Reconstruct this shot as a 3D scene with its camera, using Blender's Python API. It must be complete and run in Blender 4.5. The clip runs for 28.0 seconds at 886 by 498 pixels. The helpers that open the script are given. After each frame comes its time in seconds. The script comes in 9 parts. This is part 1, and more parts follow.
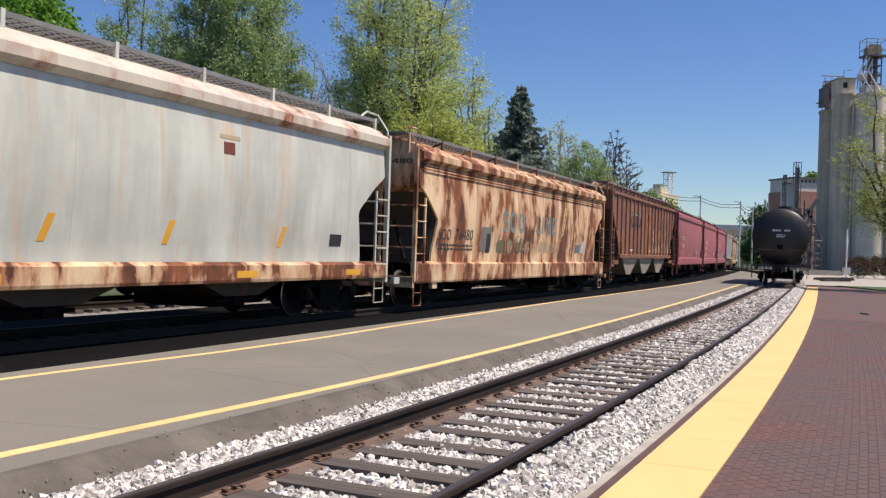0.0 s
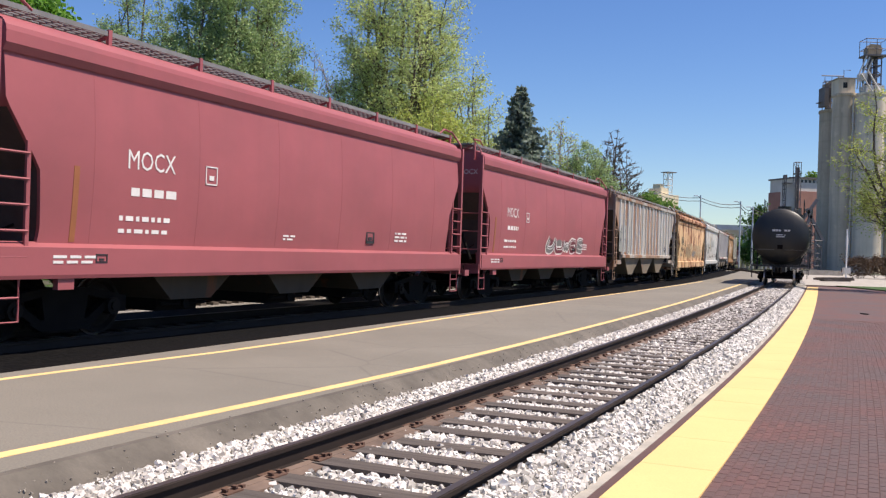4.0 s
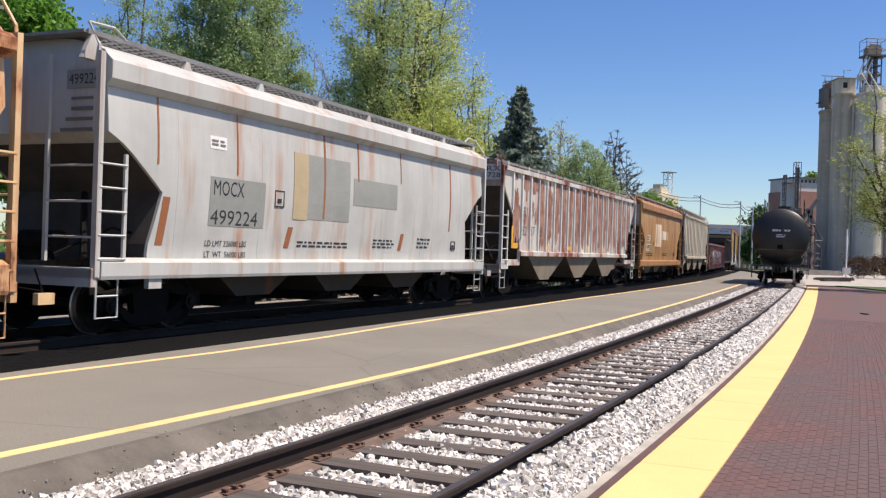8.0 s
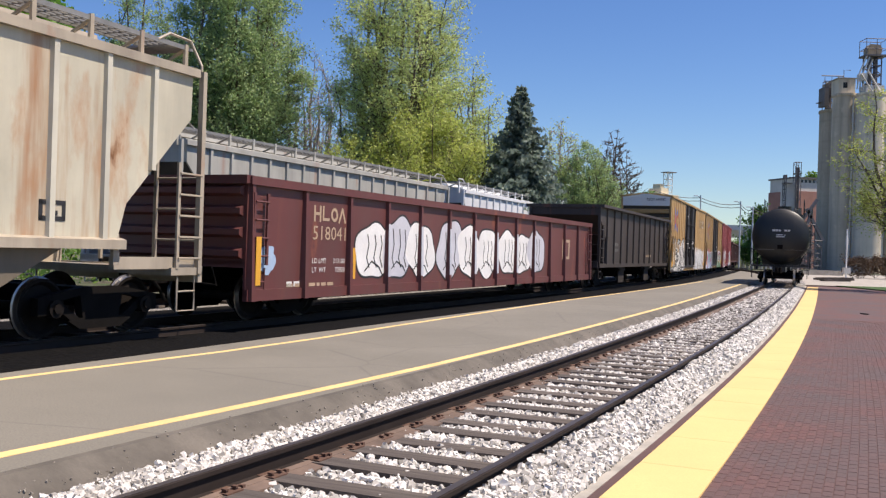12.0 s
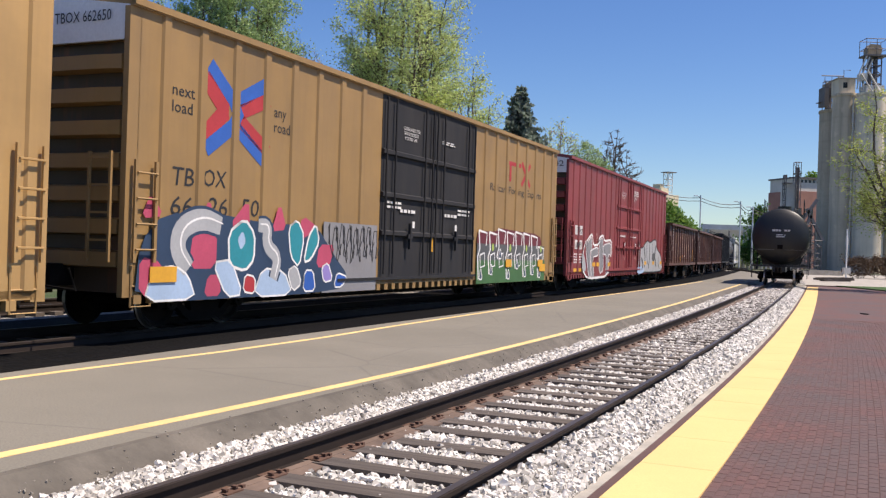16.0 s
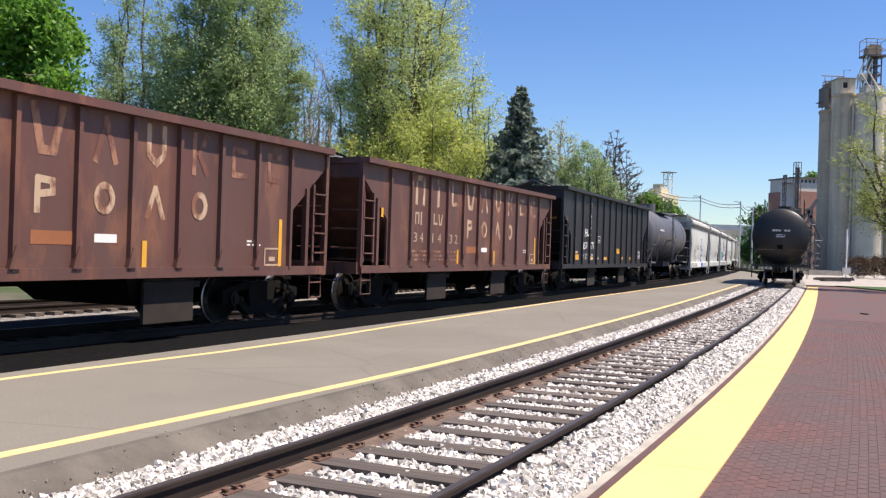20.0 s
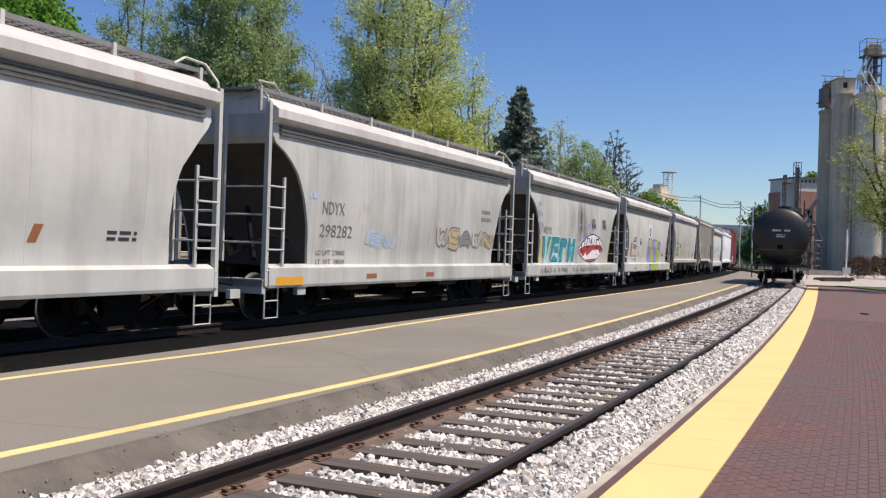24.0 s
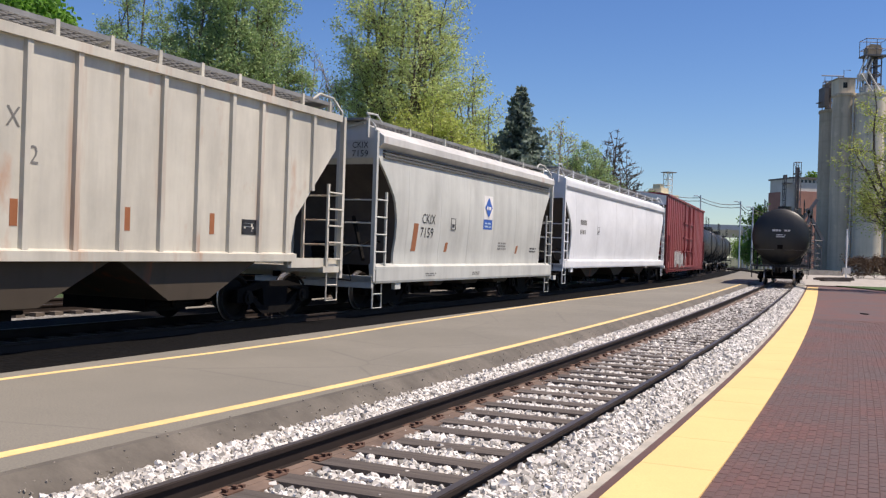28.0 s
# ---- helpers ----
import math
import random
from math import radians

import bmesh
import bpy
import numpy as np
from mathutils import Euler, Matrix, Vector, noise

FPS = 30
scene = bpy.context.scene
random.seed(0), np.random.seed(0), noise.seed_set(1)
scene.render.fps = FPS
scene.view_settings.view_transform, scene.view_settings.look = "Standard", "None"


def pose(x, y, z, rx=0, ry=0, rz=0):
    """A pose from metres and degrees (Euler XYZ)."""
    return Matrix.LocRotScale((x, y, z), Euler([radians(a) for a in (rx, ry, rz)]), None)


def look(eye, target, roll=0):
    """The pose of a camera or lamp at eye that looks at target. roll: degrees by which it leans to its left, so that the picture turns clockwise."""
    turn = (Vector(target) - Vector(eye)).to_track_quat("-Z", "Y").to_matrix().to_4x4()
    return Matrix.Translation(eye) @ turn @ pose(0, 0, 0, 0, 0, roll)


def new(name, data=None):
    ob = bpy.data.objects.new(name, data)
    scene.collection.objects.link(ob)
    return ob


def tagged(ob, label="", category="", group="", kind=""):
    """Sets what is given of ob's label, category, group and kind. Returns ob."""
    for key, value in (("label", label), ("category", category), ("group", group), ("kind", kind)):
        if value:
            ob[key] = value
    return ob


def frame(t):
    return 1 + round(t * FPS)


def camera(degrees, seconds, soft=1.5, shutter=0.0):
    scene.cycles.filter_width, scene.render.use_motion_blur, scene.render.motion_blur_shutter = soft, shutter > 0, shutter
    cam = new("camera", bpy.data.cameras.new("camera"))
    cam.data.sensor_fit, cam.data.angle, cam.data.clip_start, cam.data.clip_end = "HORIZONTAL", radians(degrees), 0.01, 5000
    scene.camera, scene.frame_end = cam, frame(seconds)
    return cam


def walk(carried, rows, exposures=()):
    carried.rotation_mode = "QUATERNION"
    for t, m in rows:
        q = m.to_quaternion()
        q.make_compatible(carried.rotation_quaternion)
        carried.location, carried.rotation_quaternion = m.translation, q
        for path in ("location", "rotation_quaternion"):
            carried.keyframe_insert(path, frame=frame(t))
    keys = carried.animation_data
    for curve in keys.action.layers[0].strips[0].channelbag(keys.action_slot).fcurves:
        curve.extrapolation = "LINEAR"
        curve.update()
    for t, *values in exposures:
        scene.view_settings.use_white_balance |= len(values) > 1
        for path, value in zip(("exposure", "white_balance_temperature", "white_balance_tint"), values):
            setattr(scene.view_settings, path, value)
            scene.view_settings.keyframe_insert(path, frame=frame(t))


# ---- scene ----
import itertools
from math import sin, cos, pi, atan2, hypot, sqrt

# ------------------------------------------------------------------ the camera
EYE_Z = 1.449
cam = camera(50.16, 28.0, soft=1.3)
VIEW = look((0, 0, EYE_Z), (0, 100, EYE_Z - 0.0665), 1.818)
walk(cam, [(0.0, VIEW), (28.0, VIEW)],
     exposures=[(0.0, 0.23), (1.0, 0.39), (3.0, 0.46), (5.5, 0.44), (7.0, 0.48), (9.0, 0.38), (12.0, 0.40), (15.0, 0.38), (17.0, 0.45), (19.0, 0.62), (20.5, 0.64), (21.5, 0.54), (24.0, 0.28), (28.0, 0.28)])

# ------------------------------------------------------------------ light
SUN_TO = Vector((0.95, -0.12, 1.72)).normalized()
world = bpy.data.worlds.new("world")
scene.world = world
world.use_nodes = True
sky = world.node_tree.nodes.new("ShaderNodeTexSky")
sky.sky_type = "NISHITA"
sky.sun_disc = False
sky.sun_elevation = math.asin(SUN_TO.z)
sky.sun_rotation = atan2(SUN_TO.x, SUN_TO.y)
sky.air_density, sky.dust_density, sky.ozone_density = 1.0, 0.25, 6.0
background = world.node_tree.nodes["Background"]
background.inputs["Strength"].default_value = 0.10
deep = world.node_tree.nodes.new("ShaderNodeHueSaturation")
deep.inputs["Saturation"].default_value = 1.15
deep.inputs["Hue"].default_value = 0.512
world.node_tree.links.new(sky.outputs[0], deep.inputs["Color"])
world.node_tree.links.new(deep.outputs[0], background.inputs[0])
sun = new("sun", bpy.data.lights.new("sun", "SUN"))
sun.data.energy, sun.data.angle, sun.data.color = 5.0, radians(0.5), (1.0, 0.868, 0.757)
sun.matrix_world = look(SUN_TO * 50, (0, 0, 0))

# ------------------------------------------------------------------ the two tracks
# heading is the angle from +y towards +x; s runs away from the camera
STEP = 0.25
RUN = np.arange(-640.0, 720.0, STEP)


def centre_line(x0, th0, k, k2, k3, s_end, k_far):
    u = np.clip(RUN, 0, s_end)
    th = th0 + k * u + k2 * u ** 2 / 2 + k3 * u ** 3 / 6 + np.where(RUN > s_end, (RUN - s_end) * k_far, 0)
    x, y = np.cumsum(np.sin(th)) * STEP, np.cumsum(np.cos(th)) * STEP
    zero = int(np.argmin(np.abs(RUN)))
    return x - x[zero] + x0, y - y[zero], th


NEAR = centre_line(-3.460, 0.4559, -0.104145 / 25, 0.103361 / 625, -0.054953 / 15625, 70, -0.0045)
MAIN = centre_line(-12.020, 0.3891, 0.070556 / 25, -0.095385 / 625, 0.041133 / 15625, 92, -0.0004)


def on(line, s, off=0.0, z=0.0):
    """The point at s along a line, off metres to its left."""
    x, y, th = (np.interp(s, RUN, a) for a in line)
    return Vector((x - cos(th) * off, y + sin(th) * off, z))


def heading(line, s):
    return float(np.interp(s, RUN, line[2]))


# ------------------------------------------------------------------ mesh building
class Geo:
    """Collects vertices and faces of one mesh."""

    def __init__(self):
        self.v, self.f, self.smooth = [], [], False

    def add(self, v, f):
        n = len(self.v)
        self.v += [tuple(p) for p in v]
        self.f += [tuple(i + n for i in q) for q in f]
        return self

    def box(self, x0, x1, y0, y1, z0, z1):
        v = [(x, y, z) for x in (x0, x1) for y in (y0, y1) for z in (z0, z1)]
        return self.add(v, [(0, 1, 3, 2), (4, 6, 7, 5), (0, 4, 5, 1), (2, 3, 7, 6), (0, 2, 6, 4), (1, 5, 7, 3)])

    def prism(self, outline, a, b, axis="y"):
        """A flat outline drawn out from a to b; axis y: outline in x, z; axis x: in y, z; axis z: in x, y."""
        put = {"y": lambda p, c: (p[0], c, p[1]), "x": lambda p, c: (c, p[0], p[1]), "z": lambda p, c: (p[0], p[1], c)}[axis]
        n = len(outline)
        v = [put(p, a) for p in outline] + [put(p, b) for p in outline]
        f = [tuple(range(n)), tuple(range(2 * n - 1, n - 1, -1))]
        f += [(i, i + n, (i + 1) % n + n, (i + 1) % n) for i in range(n)]
        return self.add(v, f)

    def loft(self, rings, caps=True, closed=True):
        n = len(rings[0])
        v = [p for r in rings for p in r]
        f = []
        for k in range(len(rings) - 1):
            for i in range(n if closed else n - 1):
                j = (i + 1) % n
                f.append((k * n + i, k * n + j, (k + 1) * n + j, (k + 1) * n + i))
        if caps:
            f += [tuple(range(n - 1, -1, -1)), tuple(range((len(rings) - 1) * n, len(rings) * n))]
        return self.add(v, f)

    def tube(self, points, r, n=6, caps=True):
        """A round bar along a line of points; r may be a list."""
        points = [Vector(p) for p in points]
        rings = []
        for i, p in enumerate(points):
            d = (points[min(i + 1, len(points) - 1)] - points[max(i - 1, 0)]).normalized()
            a = d.cross((0, 0, 1) if abs(d.z) < 0.9 else (1, 0, 0)).normalized()
            b = d.cross(a)
            q = r[i] if isinstance(r, (list, tuple)) else r
            rings.append([p + (a * cos(2 * pi * k / n) + b * sin(2 * pi * k / n)) * q for k in range(n)])
        return self.loft(rings, caps)

    def beam(self, p, q, w, h):
        p, q = Vector(p), Vector(q)
        d = (q - p).normalized()
        a = d.cross((0, 0, 1) if abs(d.z) < 0.95 else (0, 1, 0)).normalized() * w / 2
        b = a.cross(d).normalized() * h / 2
        return self.loft([[c - a - b, c + a - b, c + a + b, c - a + b] for c in (p, q)])

    def disc(self, c, r, depth, n=20, axis="y"):
        c = Vector(c)
        ring = [(cos(2 * pi * k / n) * r, sin(2 * pi * k / n) * r) for k in range(n)]
        put = {"y": lambda p, d: (c.x + p[0], c.y + d, c.z + p[1]), "x": lambda p, d: (c.x + d, c.y + p[0], c.z + p[1]),
               "z": lambda p, d: (c.x + p[0], c.y + p[1], c.z + d)}[axis]
        return self.loft([[put(p, 0) for p in ring], [put(p, depth) for p in ring]])

    def mesh(self, name):
        me = bpy.data.meshes.new(name)
        me.from_pydata(self.v, [], self.f)
        bm = bmesh.new()
        bm.from_mesh(me)
        bmesh.ops.recalc_face_normals(bm, faces=bm.faces)
        bm.to_mesh(me)
        bm.free()
        if self.smooth:
            me.polygons.foreach_set("use_smooth", [True] * len(me.polygons))
        return me


def part(name, geo, material, parent=None, label="", at=None):
    """Links a Geo or a mesh as one mesh object under its thing."""
    me = geo.mesh(name) if isinstance(geo, Geo) else geo
    if material and not me.materials:
        me.materials.append(material)
    ob = new(name, me)
    if parent:
        ob.parent = parent
    if at is not None:
        ob.matrix_basis = at
    if label:
        ob["label"] = label
    return ob


def thing(name, label, category, group="", at=None):
    ob = new(name)
    ob.empty_display_size = 0.3
    if at is not None:
        ob.matrix_basis = at
    return tagged(ob, label, category, group)


def smooth_by_angle(geo, name, degrees=35):
    me = geo.mesh(name)
    me.polygons.foreach_set("use_smooth", [True] * len(me.polygons))
    me.set_sharp_from_angle(angle=radians(degrees))
    return me


def lettering(text, size, x, z, y, material, parent, name="lettering", wide=1.0, shear=0.0, align="LEFT", back=0.0, bold=0.0):
    """Raised painted letters on the side at y that faces the camera's side."""
    cu = bpy.data.curves.new(name, "FONT")
    cu.body, cu.size, cu.align_x, cu.align_y, cu.shear, cu.space_line = text, size, align, "BOTTOM_BASELINE", shear, 1.05
    cu.extrude, cu.offset, cu.resolution_u = 0.002, bold, 3
    cu.materials.append(material)
    ob = new(name, cu)
    ob.matrix_basis = pose(x, y, z, 90 + back, 0, 0) @ Matrix.Diagonal((wide, 1, 1, 1))
    ob.parent = parent
    return ob
# ------------------------------------------------------------------ materials
class Nodes:
    """A small helper round a material's node tree."""

    def __init__(self, name):
        self.m = bpy.data.materials.new(name)
        self.m.use_nodes = True
        self.t = self.m.node_tree
        self.b = self.t.nodes["Principled BSDF"]
        self.o = None

    def node(self, kind, **values):
        n = self.t.nodes.new(kind)
        for k, v in values.items():
            n.inputs[k.replace("_", " ")].default_value = v
        return n

    def coords(self, scale=(1, 1, 1), kind="Object"):
        tc = self.t.nodes.new("ShaderNodeTexCoord")
        mp = self.t.nodes.new("ShaderNodeMapping")
        mp.inputs["Scale"].default_value = scale
        self.t.links.new(tc.outputs[kind], mp.inputs[0])
        return mp.outputs[0]

    def noise(self, scale, stretch=(1, 1, 1), detail=5, rough=0.6):
        n = self.node("ShaderNodeTexNoise", Scale=scale, Detail=detail, Roughness=rough)
        self.t.links.new(self.coords(stretch), n.inputs["Vector"])
        return n.outputs[0]

    def ramp(self, value, stops):
        n = self.t.nodes.new("ShaderNodeValToRGB")
        e = n.color_ramp.elements
        while len(e) < len(stops):
            e.new(0.5)
        for el, (p, c) in zip(e, stops):
            el.position = p
            el.color = (*c, 1) if isinstance(c, (tuple, list)) else (c, c, c, 1)
        self.t.links.new(value, n.inputs[0])
        return n.outputs[0]

    def mix(self, factor, a, b, blend="MIX"):
        n = self.t.nodes.new("ShaderNodeMix")
        n.data_type, n.blend_type = "RGBA", blend
        for sock, val in ((n.inputs[0], factor), (n.inputs[6], a), (n.inputs[7], b)):
            if isinstance(val, bpy.types.NodeSocket):
                self.t.links.new(val, sock)
            else:
                sock.default_value = (*val, 1) if isinstance(val, (tuple, list)) else val
        return n.outputs[2]

    def bump(self, height, strength=0.3, distance=0.01):
        n = self.node("ShaderNodeBump", Strength=strength, Distance=distance)
        self.t.links.new(height, n.inputs["Height"])
        self.t.links.new(n.outputs[0], self.b.inputs["Normal"])

    def done(self, colour, rough=0.7, metal=0.0):
        for key, val in (("Base Color", colour), ("Roughness", rough), ("Metallic", metal)):
            if isinstance(val, bpy.types.NodeSocket):
                self.t.links.new(val, self.b.inputs[key])
            else:
                self.b.inputs[key].default_value = (*val, 1) if isinstance(val, tuple) else val
        return self.m


def shade(c, k):
    return tuple(min(1.0, a * k) for a in c)


def plain(name, colour, rough=0.7, metal=0.0, vary=0.18, scale=3.0, grain=40.0, bump=0.15):
    n = Nodes(name)
    big = n.noise(scale)
    fine = n.noise(grain, detail=3)
    c = n.mix(n.ramp(big, [(0.3, 0.0), (0.7, 1.0)]), shade(colour, 1 - vary), shade(colour, 1 + vary))
    c = n.mix(n.ramp(fine, [(0.35, 0.0), (0.75, 0.25)]), c, shade(colour, 0.6))
    n.bump(fine, bump, 0.004)
    return n.done(c, rough, metal)


RUST = (0.17, 0.052, 0.02)
RUST_DARK = (0.075, 0.026, 0.014)


def weathered(name, paint, streaks=0.3, patches=0.1, grime=0.25, rough=0.55, rust=RUST, seed=0.0, panel=0.0, size=0.85):
    """Paint on steel: rust that runs down in streaks, blooms in patches, and a film of road dirt."""
    n = Nodes(name)
    tc = n.t.nodes.new("ShaderNodeTexCoord")

    def layer(scale, stretch, detail=6):
        mp = n.t.nodes.new("ShaderNodeMapping")
        mp.inputs["Scale"].default_value = stretch
        mp.inputs["Location"].default_value = (seed * 3.1, seed, seed * 1.7)
        n.t.links.new(tc.outputs["Object"], mp.inputs[0])
        k = n.node("ShaderNodeTexNoise", Scale=scale, Detail=detail, Roughness=0.62)
        n.t.links.new(mp.outputs[0], k.inputs["Vector"])
        return k.outputs[0]

    fade = layer(0.45, (1, 1, 1.5))
    c = n.mix(n.ramp(fade, [(0.3, 0.0), (0.7, 1.0)]), shade(paint, 0.86), shade(paint, 1.1))
    dirt = layer(1.6, (1.0, 1.0, 0.22))
    c = n.mix(n.ramp(dirt, [(0.42, 0.0), (0.78, grime)]), c, (0.09, 0.075, 0.06))
    drip = layer(3.6, (1.0, 1.0, 0.05), 3)
    c = n.mix(n.ramp(drip, [(0.48, 0.0), (0.80, 0.60 * grime)]), c, shade(paint, 0.45))
    run = layer(1.7, (1.0, 1.0, 0.10), 5)
    lo = 0.69 - 0.30 * streaks
    runs = n.ramp(run, [(lo, 0.0), (lo + 0.20, min(1.0, 0.35 + streaks) if streaks > 0.02 else 0.0)])
    c = n.mix(runs, c, shade(rust, 1.7))
    thin = layer(3.0, (1.0, 1.0, 0.035), 3)
    lo = 0.74 - 0.22 * streaks
    c = n.mix(n.ramp(thin, [(lo, 0.0), (lo + 0.15, min(0.8, 1.1 * streaks) if streaks > 0.02 else 0.0)]), c, shade(rust, 1.5))
    bloom = layer(size, (1.0, 1.0, 0.42), 10)
    lo = 0.74 - 0.32 * patches
    on = 1.0 if patches > 0.02 else 0.0
    halo = n.ramp(bloom, [(lo - 0.09, 0.0), (lo + 0.01, 0.6 * on)])
    c = n.mix(halo, c, shade(rust, 2.1))
    blooms = n.ramp(bloom, [(lo, 0.0), (lo + 0.05, on)])
    tone = n.mix(n.ramp(layer(3.0, (1, 1, 0.35)), [(0.35, 0.0), (0.65, 1.0)]), shade(rust, 1.4), RUST_DARK)
    c = n.mix(blooms, c, tone)
    if panel:
        # each panel between two posts has rusted on its own
        sep = n.t.nodes.new("ShaderNodeSeparateXYZ")
        n.t.links.new(tc.outputs["Object"], sep.inputs[0])
        snap = n.t.nodes.new("ShaderNodeMath")
        snap.operation = "SNAP"
        n.t.links.new(sep.outputs[0], snap.inputs[0])
        snap.inputs[1].default_value = panel
        wn = n.t.nodes.new("ShaderNodeTexWhiteNoise")
        wn.noise_dimensions = "1D"
        n.t.links.new(snap.outputs[0], wn.inputs["W"])
        wash = n.mix(0.66, wn.outputs[0], layer(1.3, (2.4, 1.0, 0.30), 8))
        c = n.mix(n.ramp(wash, [(0.40, 0.0), (0.47, 0.45), (0.62, 0.95)]), c, n.mix(n.ramp(layer(1.9, (2.0, 1, 0.35)), [(0.35, 0.0), (0.65, 1.0)]), (0.36, 0.165, 0.055), shade(rust, 0.75)))
    n.bump(layer(22.0, (1, 1, 1), 3), 0.08, 0.004)
    r = n.mix(blooms, (rough,) * 3, (0.9,) * 3)
    return n.done(c, r)


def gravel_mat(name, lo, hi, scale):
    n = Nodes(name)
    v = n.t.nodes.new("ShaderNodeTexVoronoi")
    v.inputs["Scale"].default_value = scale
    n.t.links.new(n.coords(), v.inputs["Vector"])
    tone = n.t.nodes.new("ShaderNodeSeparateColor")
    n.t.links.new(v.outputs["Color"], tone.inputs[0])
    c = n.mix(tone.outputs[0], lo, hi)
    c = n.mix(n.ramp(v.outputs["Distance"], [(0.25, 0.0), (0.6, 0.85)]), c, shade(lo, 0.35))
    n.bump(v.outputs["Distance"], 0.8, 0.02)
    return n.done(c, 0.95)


stone = Nodes("ballast_stone")
island = stone.t.nodes.new("ShaderNodeNewGeometry").outputs["Random Per Island"]
M_STONE = stone.done(stone.ramp(island, [(0.0, (0.26, 0.245, 0.215)), (0.22, (0.47, 0.445, 0.40)), (0.6, (0.67, 0.635, 0.575)), (1.0, (0.84, 0.80, 0.735))]), 0.95)
M_BALLAST = gravel_mat("ballast_bed", (0.25, 0.235, 0.205), (0.62, 0.585, 0.535), 28)
# Near-black gravel: the shade under and beside the train is put into colour.
M_GRAVEL = gravel_mat("shade_black_gravel", (0.0035, 0.0030, 0.0027), (0.009, 0.008, 0.007), 16)
M_RAIL = plain("rail_steel", (0.032, 0.024, 0.020), 0.8, 0.0, 0.3, 1.0, 30)
M_RAIL_TOP = plain("polished_rail_head", (0.075, 0.062, 0.055), 0.5, 0.3, 0.15, 0.7, 20)
M_RUSTY = plain("rusty_steel", (0.115, 0.062, 0.040), 0.9, 0.0, 0.35, 4, 30, 0.4)
M_FOOT = plain("rust_stained_rail_foot", (0.165, 0.115, 0.085), 0.95, 0, 0.3, 3.0, 30, 0.3)
M_CONCRETE = plain("kerb_concrete", (0.40, 0.365, 0.305), 0.9, 0, 0.28, 2.0, 50, 0.4)
M_LINE = plain("worn_yellow_paint", (0.80, 0.565, 0.235), 0.8, 0, 0.14, 2.0, 25, 0.2)
# Grimy gear and wheels near black: shade under the cars put into colour.
M_GRIME_SHADE = plain("grimy_shaded_gear", (0.0075, 0.0062, 0.0052), 0.9, 0, 0.4, 3.0, 25, 0.4)
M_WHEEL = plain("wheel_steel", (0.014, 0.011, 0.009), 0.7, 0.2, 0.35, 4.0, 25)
M_TREAD = plain("polished_wheel_tread", (0.42, 0.40, 0.38), 0.35, 0.9, 0.1, 4.0, 25)
M_GALV = plain("galvanised_grating", (0.23, 0.23, 0.22), 0.6, 0.3, 0.2, 3.0, 30)
M_WHITE = plain("white_paint", (0.78, 0.78, 0.76), 0.6, 0, 0.06, 1.0, 20)


for grimy in (M_GRIME_SHADE, M_WHEEL, M_GRAVEL, M_RAIL):
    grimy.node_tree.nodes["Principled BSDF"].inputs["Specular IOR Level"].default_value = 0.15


def asphalt():
    n = Nodes("asphalt")
    c = n.mix(n.ramp(n.noise(0.35), [(0.3, 0.0), (0.7, 1.0)]), (0.182, 0.168, 0.132), (0.240, 0.221, 0.175))
    c = n.mix(n.ramp(n.noise(60, detail=2), [(0.4, 0.0), (0.7, 0.5)]), c, (0.10, 0.09, 0.08))
    crack = n.t.nodes.new("ShaderNodeTexVoronoi")
    crack.feature, crack.inputs["Scale"].default_value = "DISTANCE_TO_EDGE", 0.35
    n.t.links.new(n.coords(), crack.inputs["Vector"])
    c = n.mix(n.ramp(crack.outputs["Distance"], [(0.0, 0.35), (0.006, 0.0)]), c, (0.08, 0.072, 0.065))
    n.bump(n.noise(90, detail=2), 0.25, 0.006)
    return n.done(c, 0.92)


M_ASPHALT = asphalt()


def soil_mix(name, green, earth, scale=0.3):
    n = Nodes(name)
    c = n.mix(n.ramp(n.noise(scale), [(0.4, 0.0), (0.6, 1.0)]), green, earth)
    c = n.mix(n.ramp(n.noise(25, detail=3), [(0.3, 0.0), (0.8, 0.6)]), c, shade(green, 0.5))
    n.bump(n.noise(30), 0.6, 0.05)
    return n.done(c, 0.95)


M_GROUND = soil_mix("grass_and_earth", (0.05, 0.085, 0.022), (0.16, 0.13, 0.10))
M_GRASS = soil_mix("mown_grass", (0.045, 0.10, 0.018), (0.07, 0.12, 0.03), 1.2)
# ------------------------------------------------------------------ ground, platforms, tracks
Z_WALK, Z_APRON, Z_BED = -0.193, 0.0, -0.180


def ribbon(line, s0, s1, off0, off1, z, thick=0.0, step=2.0, z1=None):
    """A strip along a line between two offsets, with sides where thick is given."""
    g = Geo()
    n = max(2, int((s1 - s0) / step) + 1)
    z1 = z if z1 is None else z1
    rings = []
    for s in np.linspace(s0, s1, n):
        a, b = on(line, s, off0, z), on(line, s, off1, z1)
        rings.append([a, b, b - Vector((0, 0, thick)), a - Vector((0, 0, thick))] if thick else [a, b])
    return g.loft(rings, caps=bool(thick), closed=bool(thick))


ground = Geo()
R = 2500.0
ground.add([(-R, -R, -0.45), (R, -R, -0.45), (R, R, -0.45), (-R, R, -0.45)], [(0, 1, 2, 3)])
tagged(part("ground", ground, M_GROUND), "earth and rough grass round the tracks", kind="structure")

